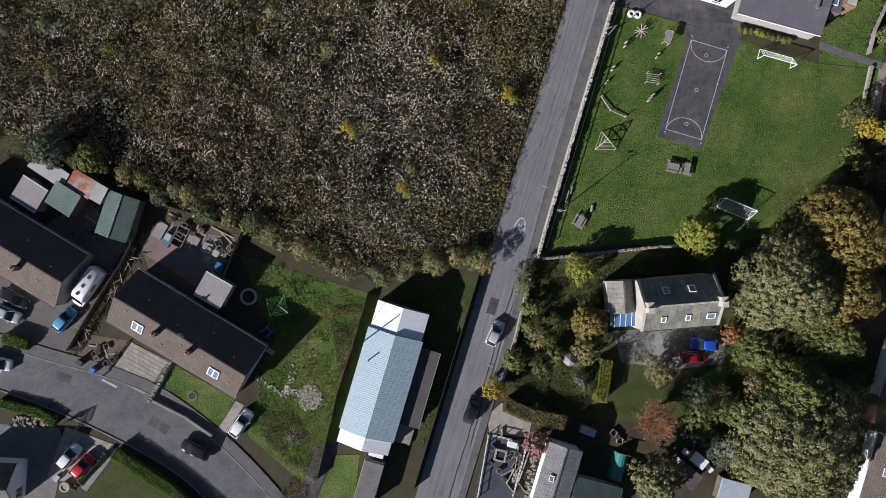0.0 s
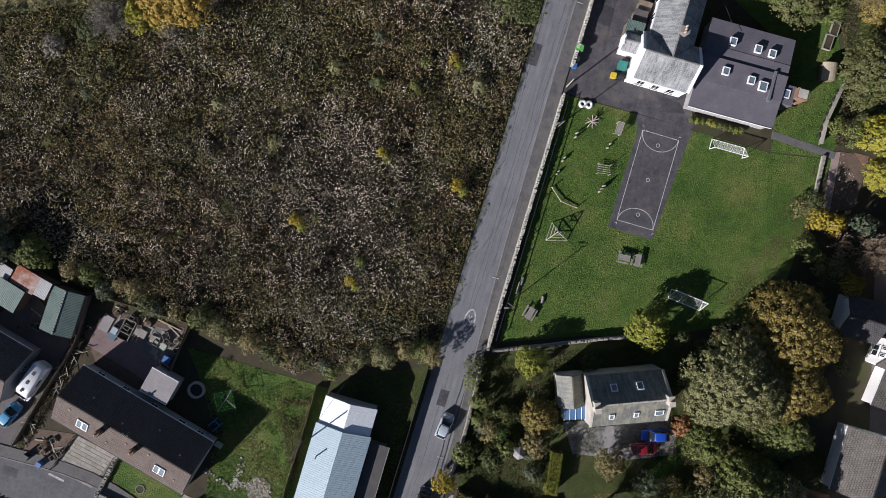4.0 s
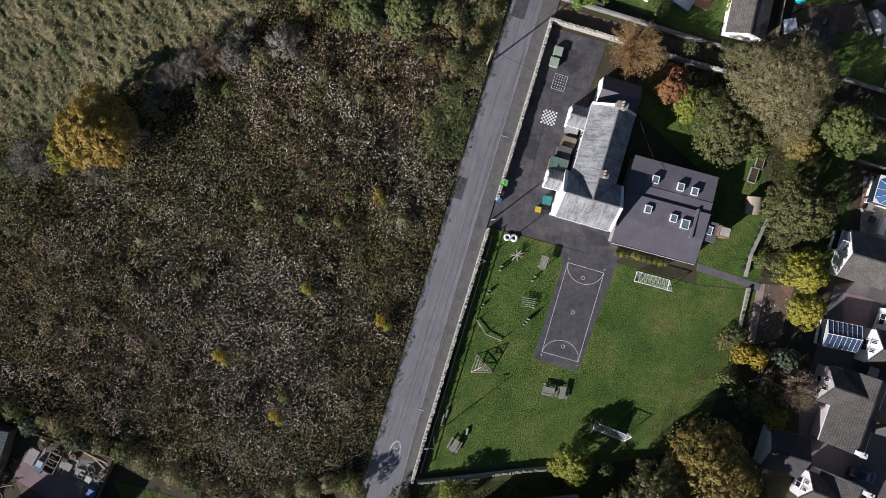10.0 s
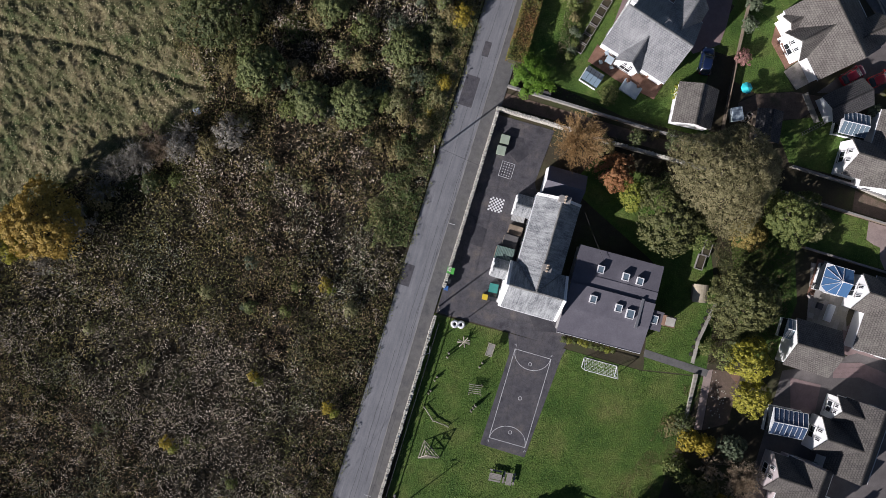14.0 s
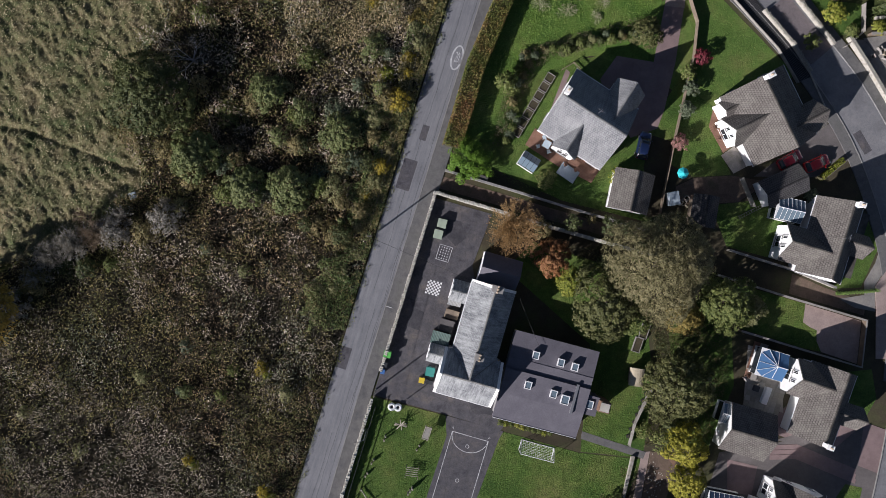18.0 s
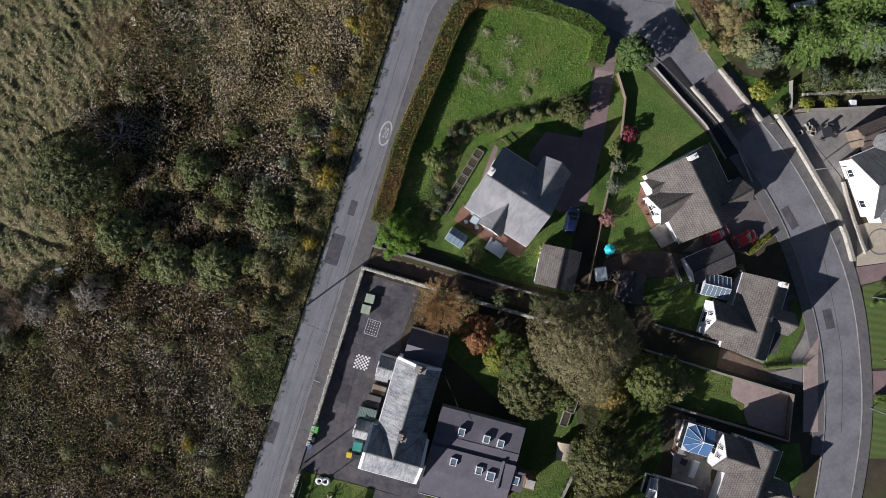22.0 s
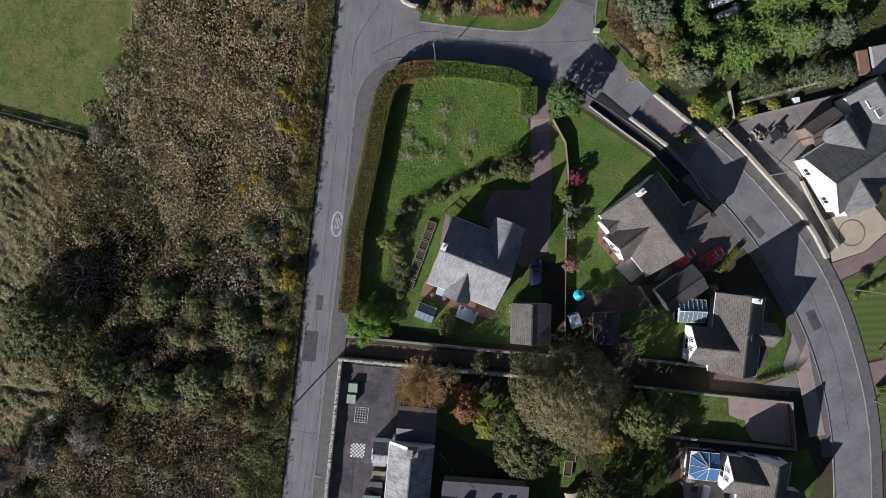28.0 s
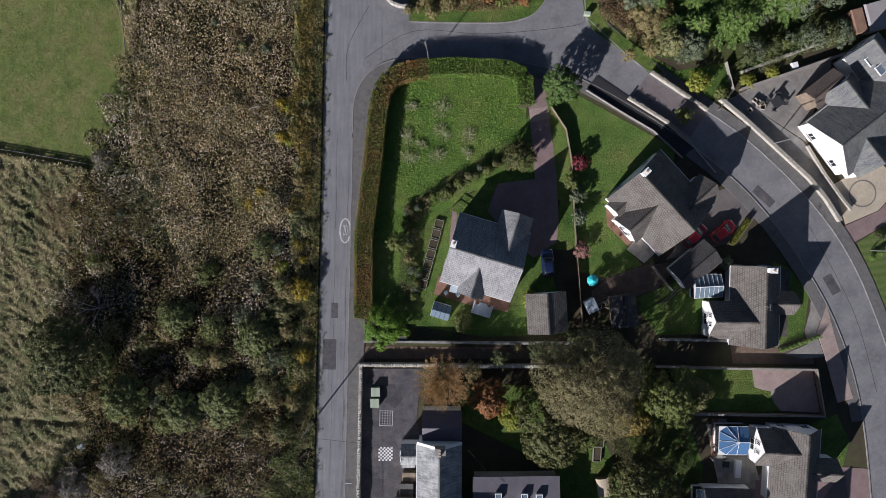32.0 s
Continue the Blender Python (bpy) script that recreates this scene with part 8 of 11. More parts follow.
# ---- paving ----
slab("villa_terrace", [(98.3, 87.2), (107.2, 88.6), (113.1, 89), (112, 86), (107.1, 80.2), (106.4, 78), (102.0, 83.0)], 0.0, 0.05, M["slab_mid"], "grey paved terrace behind the wall")
slab("side_path", [(95.9, 87.0), (98.4, 87.0), (106.0, 78.2), (107.4, 73), (109.9, 66.8), (108.1, 65.7), (105.4, 72.8), (101.0, 79.8)], 0.0, 0.045, M["slab_mid"], "worn paved strip between the roadside walls")
slab("villa_patio", [(108.8, 71.0), (115.7, 72.9), (118.2, 68.3), (113.9, 65.6), (108.9, 64.9)], 0.0, 0.05, M["gravel_buff"], "buff gravel patio")
slab("villa_drive", [(108.6, 64.7), (113.9, 65.5), (118.4, 68.1), (124, 74), (128, 70), (121.5, 66.4), (113.9, 63.2), (109.2, 62.0)], 0.0, 0.045, M["drive"], "red-brown block drive")
slab("front_drive", [(111.2, 49.2), (126, 49.8), (126, 45.6), (111.2, 45.6)], 0.0, 0.045, M["drive"], "red-brown block drive")
slab("gravel_plot", [(90.5, 48.1), (99.0, 45.6), (98.5, 39.2), (93.0, 41.0), (92.3, 42.6), (92.3, 44.2), (91.2, 44.7), (90.2, 45.4)], 0.0, 0.04, M["slab_pink"], "pinkish brown gravel corner of the garden")
slab("plot_lawn", [(77.5, 51.8), (90.5, 48.1), (90.2, 45.4), (91.2, 44.7), (92.3, 44.2), (92.3, 42.6), (93.0, 41.0), (90, 41.6), (80.8, 44.4)], 0.0, 0.03, M["lawn"], "shaded garden lawn")
slab("patio_south", [(82.0, 42.0), (87.0, 40.8), (87.5, 31.9), (81.5, 33.5)], 0.0, 0.045, M["slab"], "pale paved patio")
slab("drive_south", [(84.5, 29.5), (104.2, 22.0), (104.2, 29.0), (97, 31.5), (88, 33.0)], 0.0, 0.04, M["drive"], "brown paved drive behind the villas")
slab("footpath_corner", [(103.3, 54.3), (101.0, 50.8), (101.2, 46.9), (101.3, 40), (103.6, 40), (103.3, 50)], 0.0, 0.135, M["slab_pink"], "pinkish brown paved strip beside the footway")
slab("path_grey", [(101.6, 56.4), (103.2, 54.4), (100.9, 50.8), (101.1, 47.0), (97.9, 47.6), (95.6, 48.9), (99.4, 49.5), (99.3, 51.4), (100.9, 54.2)], 0.0, 0.05, M["slab_mid"], "worn grey concrete path round the lawn")
slab("front_lawn_east", [(97.4, 62.5), (99.4, 61.0), (101.4, 56.6), (98.8, 50.6), (94.6, 50.4), (96.3, 55.5)], 0.0, 0.03, M["lawn"], "small front lawn")
slab("drive_east", [(87.5, 70.5), (90.4, 74.5), (94.6, 74.6), (97.0, 69.8), (93.4, 66.8), (82.4, 66.8)], 0.0, 0.04, M["tarmac_warm"], "dark tarmac drive with parked cars")
slab("patio_pale", [(79.5, 71.3), (81.6, 68.4), (79.3, 67.2), (77.4, 69.8)], 0.0, 0.06, M["slab"], "pale paved patio beside the deck")
slab("gravel_yard", [(73.5, 66.5), (79.0, 66.9), (84.7, 66), (80, 63), (70.5, 62.5), (70.8, 65.2)], 0.0, 0.035, M["yard_soil"], "bare brown garden ground")
slab("garden_east", [(70.4, 71.8), (72.4, 79.4), (76, 77), (77.6, 69.6), (79.0, 67.0), (73.4, 66.6), (69.8, 68.5)], 0.0, 0.032, M["lawn"], "garden lawn with patchy grass")
slab("yard_west", [(76, 62.5), (88, 64), (88.5, 54), (78.5, 56.5)], 0.0, 0.03, M["lawn"], "shaded back lawn")
slab("garden_dark", [(70, 45), (79, 52), (80, 36), (76, 26), (72, 27)], 0.0, 0.03, M["lawn"], "shaded lawn under trees")
slab("paved_strip", [(67.7, 26.2), (71.9, 25.6), (69.9, 18.2), (66.2, 17.2)], 0.0, 0.035, M["yard_soil"], "brown earth strip beside the field")
slab("school_path", [(57.5, 29.2), (57.3, 28.1), (66.6, 25.1), (67.0, 26.1)], 0.0, 0.05, M["footway"], "grey path to the school garden")
slab("villa_ground", [(72, -40), (86, -40), (99, 8), (104, 24), (90, 28), (78, 26), (73, 8)], 0.0, 0.014, M["tarmac_warm"], "dark tarmac between the southern villas")
slab("track", [(36.3, 66.4), (36.0, 64.6), (60, 58.0), (68, 56), (68, 57.8), (57, 60.6)], 0.0, 0.03, M["yard_soil"], "dark earth track between walls")
slab("dark_grid", [(77.9, 94.0), (79.8, 95.2), (83.4, 91.0), (87.4, 86.6), (90.6, 81.5), (88.8, 80.7), (85.5, 85.6), (81.6, 89.6)], 0.0, 0.15, M["rubber"], "dark slatted drain strip")
slab("cottage_court", [(27.0, -13.2), (40.6, -12.2), (43.6, -13.6), (43.6, -18), (36.7, -18.8), (28.4, -17.8)], 0.0, 0.04, M["slab_court"], "pale gravelled court before the cottage")
slab("cottage_garden", [(14.8, -4), (27, -2), (44, -1), (60, -4), (66, -20), (64, -38), (30, -26.5), (21, -26), (11.6, -23), (12.6, -16)], 0.0, 0.02, M["shade_lawn"], "shaded cottage garden grass")
slab("sunny_grass", [(38.0, -22.4), (42.0, -18.4), (45.6, -14.2), (47.8, -15.0), (44.4, -19.6), (40.8, -23.4)], 0.0, 0.035, M["lawn"], "sunlit strip of grass")
slab("patio_low", [(8.9, -28.0), (14.7, -29.0), (12.2, -38.5), (6.6, -38.5)], 0.0, 0.06, M["paving_shade_blue"], "blue-grey paved patio with the wall's shade in its colour")
slab("cottage_path", [(8.7, -25.4), (10.8, -23.6), (15.2, -26), (14.8, -28.8), (9, -27.9)], 0.0, 0.05, M["slab"], "paved entrance with steps")
slab("hall_path", [(-16.4, -29.3), (-12.4, -29.3), (-13.8, -31.2), (-16.4, -37.8), (-18.7, -37.8)], 0.0, 0.045, M["tarmac"], "dark tarmac path")
slab("hall_lawn", [(-13.2, -31.0), (-9.8, -31.0), (-10.6, -38), (-16.2, -38)], 0.0, 0.03, M["bank"], "yellowing mown lawn")
slab("hall_verge", [(-7, -7.5), (8.2, -4.5), (3.2, -20.6), (-0.6, -30), (-5, -30), (0.5, -12)], 0.0, 0.024, M["shade_lawn"], "shaded grass beside the hall")
slab("yard_back", [(-41.5, 0.2), (-37, 3.2), (-27.3, 0.8), (-30.6, -10.0), (-39.4, -5.1)], 0.0, 0.03, M["yard_soil"], "cluttered paved back yard")
slab("yard_bungalow", [(-48.5, 6), (-42.5, -1.5), (-51.5, -16.5), (-61, -14.5), (-61, -2)], 0.0, 0.03, M["tarmac_warm"], "tarmac yard with parked cars")
slab("path_bungalow", [(-27.6, -23.1), (-26.4, -23.7), (-29.5, -28.6), (-30.7, -27.9)], 0.0, 0.04, M["slab"], "pale path of slabs")
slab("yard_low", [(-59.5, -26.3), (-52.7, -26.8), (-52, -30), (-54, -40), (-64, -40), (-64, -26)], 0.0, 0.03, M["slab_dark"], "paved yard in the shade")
slab("drive_low", [(-51.8, -26.6), (-44.9, -29.3), (-48.6, -35.6), (-54.5, -33.8)], 0.0, 0.04, M["slab"], "pale paved drive with two cars")
slab("garden_low", [(-44, -30.5), (-37, -35), (-36, -42), (-50, -42), (-48.6, -36)], 0.0, 0.03, M["shade_lawn"], "shaded garden lawn")
slab("deck_villa", [(50.0, 73.4), (55.0, 69.6), (59.7, 67.9), (58.3, 65.6), (53.3, 68.0), (48.6, 71.0)], 0.0, 0.12, M["deck"], "red-brown timber deck")
slab("deck_east", [(76.1, 76.6), (79.4, 71.4), (77.7, 70.2), (75.5, 74.0)], 0.0, 0.12, M["deck"], "red-brown timber deck")
slab("villa_path", [(54.4, 82.0), (55.0, 81.5), (51.8, 72.2), (51.0, 72.8)], 0.0, 0.045, M["drive"], "narrow brick path beside the villa")
slab("drive_step", [(69.0, 93.1), (71.7, 92.9), (71.6, 91.1), (68.7, 91.3)], 0.03, 0.052, M["slab_pink"], "paler paved threshold of the drive")
ribbon("gravel_ring", [(112.4 + 1.9 * math.cos(a * math.pi / 12), 68.6 + 1.9 * math.sin(a * math.pi / 12)) for a in range(25)], 0.2, 0.04, 0.07, M["slab_dark"], "ring of dark setts in the patio")
slab("stone_disc", [(-17.0 + 1.7 * math.cos(a * math.pi / 10) * (1 + 0.08 * math.sin(a * 2.3)), -22.6 + 1.9 * math.sin(a * math.pi / 10)) for a in range(20)], 0.0, 0.06, M["gravel"], "round patch of pale stones")

# paving slabs of the bungalow's drive, each laid singly
drive = thing("slab_drive", -41.5, -18.3, -29, "drive of large pale concrete slabs", "paving", kind="structure")
slab_meshes = []
for k in range(3):
    bm = boxed(0, 0, 0, 0.87, 0.58, 0.05 + 0.006 * k, bevel=0.01)
    me = bpy.data.meshes.new("paving_slab")
    bm.to_mesh(me)
    bm.free()
    me.materials.append(M["slab_each"])
    slab_meshes.append(me)
slab("drive_bed", [(-42.6, -14.4), (-37.2, -17.2), (-40.2, -22.4), (-46.0, -19.4)], 0.0, 0.03, M["slab_dark"], "dark joints under the slab drive")
for j in range(10):
    for i in range(7 + j % 2):
        half = j % 2 and i in (0, 7)
        o = new("paving_slab", slab_meshes[(i * 3 + j * 5) % 3])
        o.parent = drive
        x = -2.49 + i * 0.83 - (0.415 if j % 2 else 0) + ((0.2 if i == 0 else -0.2) if half else 0)
        o.matrix_basis = pose(x + (j - 4.5) * 0.07, -2.6 + j * 0.575, 0.02, 0, 0, 0.6 * math.sin(i * 5 + j * 3)) @ Matrix.Diagonal(((0.42 if half else 0.93), 0.965, 1, 1))

# ---- markings ----
def painted(name, pts, width, label, z=0.055, closed=False, parent=None):
    if closed:
        pts = pts + pts[:2]
    return ribbon(name, pts, width, z - 0.003, z + 0.004, M["line"], label, parent)


def roundel(x, y, rot, z=0.07):
    """An elongated speed roundel with its two figures, as laid on the road."""
    e = thing("speed_roundel", x, y, rot, "worn white 20 roundel painted on the road", "road marking", z=z)
    ring = [(0.75 * math.cos(a * math.pi / 14), 1.75 * math.sin(a * math.pi / 14)) for a in range(27)]
    slab("ring", offset_line(ring, 0.11) + offset_line(ring, -0.11)[::-1], 0, 0.004, M["line"], parent=e, kind="")
    cu = bpy.data.curves.new("figures", "FONT")
    cu.body, cu.size, cu.align_x, cu.align_y = "20", 1.0, "CENTER", "CENTER"
    tmp = bpy.data.objects.new("figures", cu)
    me = bpy.data.meshes.new_from_object(tmp)
    bpy.data.objects.remove(tmp)
    me.materials.append(M["line"])
    o = new("figures", me)
    o.parent = e
    o.matrix_basis = Matrix.Translation((0, 0, 0.004)) @ Matrix.Diagonal((0.7, 2.2, 1, 1))
    return e


roundel(13.3, 1.6, -17)
roundel(38.6, 83.3, -17)
# court lines
CU, CV = Vector((0.961, -0.276)), Vector((0.276, 0.961))
CC = Vector((39.2, 22.0))


def on_court(u, v):
    p = CC + CU * u + CV * v
    return (p.x, p.y)


markings = thing("court_markings", CC.x, CC.y, -16, "white ball-court lines painted on tarmac", "court marking", z=0.046)
rect = [(-2.75, -6.75), (2.75, -6.75), (2.75, 6.75), (-2.75, 6.75)]
for a, b in zip(rect, rect[1:] + rect[:1]):
    slab("line", offset_line([a, b], 0.045) + offset_line([a, b], -0.045)[::-1], 0, 0.004, M["line"], parent=markings, kind="")
for s in (-1, 1):
    arc = [(2.7 * math.cos(math.pi * k / 16), s * (6.75 - 2.4 * math.sin(math.pi * k / 16))) for k in range(17)]
    slab("arc", offset_line(arc, 0.045) + offset_line(arc, -0.045)[::-1], 0.001, 0.005, M["line"], parent=markings, kind="")
for v in (-5.2, 0, 5.2):
    ring = [(0.25 * math.cos(math.pi * k / 8), v + 0.25 * math.sin(math.pi * k / 8)) for k in range(17)]
    slab("spot", offset_line(ring, 0.04) + offset_line(ring, -0.04)[::-1], 0.002, 0.006, M["line"], parent=markings, kind="")
for u, v, d in ((-2.95, 7.3, 0.3), (2.9, 7.2, -0.3), (-2.9, -7.2, 0.3), (3.0, -7.3, -0.3)):
    hook = [(u, v), (u + d * 0.6, v + 0.12), (u + d, v - 0.15)]
    slab("corner_mark", offset_line(hook, 0.04) + offset_line(hook, -0.04)[::-1], 0.001, 0.005, M["line"], parent=markings, kind="")
# cracks and seams in the school yard
for k, pts in enumerate(([(30.0, 42.5), (32.6, 47.0), (34.0, 52.5), (36.2, 58.0), (37.4, 61.8)], [(33.0, 38.6), (35.2, 45.0), (36.0, 48.4)], [(37.2, 52.6), (38.6, 56.0), (41.2, 58.8), (41.6, 60.9)], [(38.2, 59.2), (40.0, 58.2), (42.8, 57.6)], [(31.0, 36.4), (36.0, 34.2), (42.0, 32.6)], [(34.6, 53.0), (37.6, 52.0), (39.6, 52.2)], [(38.8, 31.0), (38.2, 24.5), (36.6, 17.0)])):
    line = [(x + 0.12 * math.sin(7 * i + k), y + 0.12 * math.cos(5 * i + 2 * k)) for i, (x, y) in enumerate(smooth_line(pts, 7))]
    ribbon("yard_crack", line, 0.055, 0.03, 0.0535, M["tar"], "dark crack in the yard tarmac")
for k, pts in enumerate(([(37.3, 60.2), (39.4, 59.8), (40.2, 57.4), (38.6, 56.2), (37.2, 57.8)], [(31.6, 44.6), (33.4, 44.0), (34.2, 46.6), (32.6, 47.4)], [(40.2, 34.6), (43.8, 33.2), (44.6, 31.6), (41.4, 31.9)])):
    slab("yard_stain", pts, 0.03, 0.0545, M["tarmac_dark"], "darker patched tarmac in the yard")
# chequered board and number grid
board = thing("chequer_board", 35.5, 50.15, -15, "black and white chequered board painted in the yard", "yard marking", z=0.051)
for i in range(8):
    for j in range(8):
        if (i + j) % 2 == 0:
            part("square", boxed(-0.91 + i * 0.26, -0.91 + j * 0.26, 0, 0.26, 0.26, 0.004), M["line_fresh"], board)
grid = thing("number_grid", 37.0, 55.2, -17, "white grid of dots painted in the yard", "yard marking", z=0.051)
for a, b, lx, ly in ((0, 1.1, 1.9, 0.08), (0, -1.1, 1.9, 0.08), (0.93, 0, 0.08, 2.2), (-0.93, 0, 0.08, 2.2)):
    part("line", boxed(a, b, 0, lx, ly, 0.004), M["line"], grid)
for i in range(4):
    for j in range(5):
        part("dot", boxed(-0.55 + i * 0.37, -0.8 + j * 0.4, 0, 0.14, 0.16, 0.004), M["line"], grid)
painted("edge_dash", [(-46.6, -19.9), (-44.5, -21.0)], 0.3, "short white dash on the low road", 0.066)
for y in (47.5, 8.0, -18.0):
    x = road_left(y) + 4.6
    painted("yard_line", [(x, y), (x + 0.9, y - 0.26)], 0.08, "thin white line across the footway", 0.14)

# ---- playground ----
def frame_goal(x, y, rot, w, h, d, label):
    e = thing("goal", x, y, rot, label, "goal")
    r = 0.06
    part("crossbar", tube(bmesh.new(), (-w / 2, 0, h), (w / 2, 0, h), r, r, 8), M["white"], e)
    for s in (-1, 1):
        part("post", tube(bmesh.new(), (s * w / 2, 0, 0), (s * w / 2, 0, h), r, r, 8), M["white"], e)
        part("side_bar", tube(bmesh.new(), (s * w / 2, 0, 0.06), (s * w / 2, d, 0.06), r, r, 6), M["white"], e)
        part("stay", tube(bmesh.new(), (s * w / 2, 0, h), (s * w / 2, d, 0.06), r * 0.7, r * 0.7, 6), M["white"], e)
    part("base_bar", tube(bmesh.new(), (-w / 2, d, 0.06), (w / 2, d, 0.06), r, r, 6), M["white"], e)
    bm = bmesh.new()
    n = int(w / 0.3)
    for i in range(n + 1):
        t = -w / 2 + w * i / n
        tube(bm, (t, 0, h), (t, d, 0.08), 0.012, 0.012, 3)
    for j in range(1, 9):
        f = j / 9
        tube(bm, (-w / 2, d * f, h * (1 - f)), (w / 2, d * f, h * (1 - f)), 0.012, 0.012, 3)
    part("net", bm, M["white"], e)
    return e


frame_goal(50.6, 25.9, -15, 5.0, 1.9, 1.5, "white metal football goal with net")
frame_goal(44.9, 4.1, -21, 5.0, 1.9, 1.3, "white metal football goal with net").matrix_basis = pose(45.1, 5.2, 0, 0, 0, 158)


def log_frame(name, x, y, rot, bars, label, r=0.06, material=None):
    e = thing(name, x, y, rot, label, "play equipment")
    for p, q in bars:
        part("bar", tube(bmesh.new(), p, q, r, r, 6), material or M["pole"], e)
    return e


apex = (1.3, 1.2, 2.2)
base = [(0, 0, 0), (3.1, 0, 0), (0.9, 2.6, 0)]
bars = [(base[0], base[1]), (base[1], base[2]), (base[2], base[0])] + [(b, apex) for b in base]
for f in (0.33, 0.66):
    q = [tuple(b[k] + (apex[k] - b[k]) * f for k in range(3)) for b in base]
    bars += [(q[0], q[1]), (q[1], q[2]), (q[2], q[0])]
log_frame("timber_pyramid", 24.4, 13.3, 0, bars, "timber pyramid climbing frame on grass", 0.07)
log_frame("climbing_star", 30.9, 30.3, 10, [((-0.9, 0, 0), (0.9, 0.2, 1.0)), ((-0.7, -0.6, 0), (0.7, 0.6, 1.0)), ((0, -0.9, 0), (0.1, 0.9, 1.0)), ((0.8, -0.6, 0), (-0.7, 0.6, 1.0)), ((-0.9, 0.3, 0.5), (0.9, -0.3, 0.5))], "crossed timber climbing poles")
log_frame("balance_hurdle", 32.6, 23.5, -8, [((-0.9, y, 0.6), (0.9, y, 0.6)) for y in (-0.6, -0.3, 0, 0.3, 0.6)] + [((-0.9, -0.7, 0), (-0.9, -0.7, 1.3)), ((0.9, -0.7, 0), (0.9, -0.7, 1.3)), ((-0.9, 0.7, 0), (-0.9, 0.7, 1.3)), ((0.9, 0.7, 0), (0.9, 0.7, 1.3))], "timber climbing hurdle with rails", 0.05)
log_frame("play_table", 34.7, 29.3, 72, [((-0.8, -0.4, 0), (-0.8, -0.4, 1.2)), ((0.8, -0.4, 0), (0.8, -0.4, 1.2)), ((-0.8, 0.4, 0), (-0.8, 0.4, 1.2)), ((0.8, 0.4, 0), (0.8, 0.4, 1.2)), ((-0.9, -0.45, 1.2), (0.9, -0.45, 1.2)), ((-0.9, 0.45, 1.2), (0.9, 0.45, 1.2)), ((-0.9, -0.45, 1.2), (-0.9, 0.45, 1.2)), ((0.9, -0.45, 1.2), (0.9, 0.45, 1.2))], "small timber platform frame", 0.06)
part("panel", boxed(0, 0, 1.15, 1.6, 0.7, 0.05), M["wood_grey"], bpy.data.objects["play_table"])
log_frame("balance_beam", 26.8, 19.2, 0, [((-1.6, 1.7, 0.3), (-0.3, -0.3, 0.4)), ((-0.3, -0.3, 0.4), (1.9, -1.2, 0.3)), ((-1.6, 1.7, 0), (-1.6, 1.7, 0.9)), ((-0.3, -0.3, 0), (-0.3, -0.3, 0.9)), ((1.9, -1.2, 0), (1.9, -1.2, 0.9))], "zigzag timber balance beam", 0.08)
for x, y, h in ((28.5, 28.1, 0.9), (28.7, 28.7, 1.0), (27.0, 25.2, 0.7), (26.7, 24.7, 0.7), (26.1, 23.2, 0.6), (25.8, 22.8, 0.6), (32.0, 20.3, 1.0), (32.3, 20.7, 1.1), (32.6, 21.1, 1.2), (33.2, 26.6, 0.6), (33.6, 27.2, 0.6)):
    e = thing("stepping_post", x, y, 0, "short upright timber play post", "post", "stepping posts")
    part("log", tube(bmesh.new(), (0, 0, -0.1), (0.05, 0, h), 0.13, 0.11, 8), M["pole"], e)


def bench_table(x, y, rot, label):
    e = thing("picnic_table", x, y, rot, label, "table")
    for i in range(4):
        part("board", boxed(0, -0.32 + i * 0.21, 0.72, 1.8, 0.19, 0.04), M["wood_grey"], e)
    for s in (-1, 1):
        part("seat", boxed(0, s * 0.75, 0.42, 1.8, 0.24, 0.04), M["wood_grey"], e)
        for t in (-0.65, 0.65):
            part("leg", tube(bmesh.new(), (t, s * 0.75, 0), (t, s * 0.25, 0.74), 0.05, 0.05, 4), M["wood_grey"], e)
    for t in (-0.65, 0.65):
        part("crosspiece", boxed(t, 0, 0.36, 0.08, 1.7, 0.08), M["wood_grey"], e)
    return e


bench_table(35.6, 10.8, -12, "weathered grey timber picnic table")
bench_table(37.6, 10.4, 78, "weathered grey timber picnic table")
bench_table(22.0, 2.8, 60, "weathered grey timber picnic table")
for x, y, rot, ln in ((20.4, 6.4, 75, 1.8), (23.9, 4.7, 80, 1.0), (20.9, 7.4, 75, 1.2)):
    e = thing("timber_log", x, y, rot, "weathered log lying on the grass", "log")
    part("log", tube(bmesh.new(), (-ln / 2, 0, 0.2), (ln / 2, 0, 0.2), 0.2, 0.18, 9), M["wood_grey"], e)
for i, (x, y) in enumerate(((29.6, 32.9), (30.5, 32.8))):
    e = thing("ring_seat", x, y, 0, "round white play seat with dark centre", "seat", "ring seats")
    bm = bmesh.new()
    ringn = 16
    prof = [(0.55, 0), (0.6, 0.25), (0.5, 0.42), (0.28, 0.42), (0.22, 0.2)]
    rings = [[bm.verts.new((r * math.cos(2 * math.pi * k / ringn), r * math.sin(2 * math.pi * k / ringn), z)) for k in range(ringn)] for r, z in prof]
    for r0, r1 in zip(rings, rings[1:]):
        for k in range(ringn):
            bm.faces.new((r0[k], r0[(k + 1) % ringn], r1[(k + 1) % ringn], r1[k]))
    part("shell", bm, M["white"], e, smooth=True)
    part("well", tube(bmesh.new(), (0, 0, 0), (0, 0, 0.2), 0.24, 0.24, 12), M["rubber"], e)

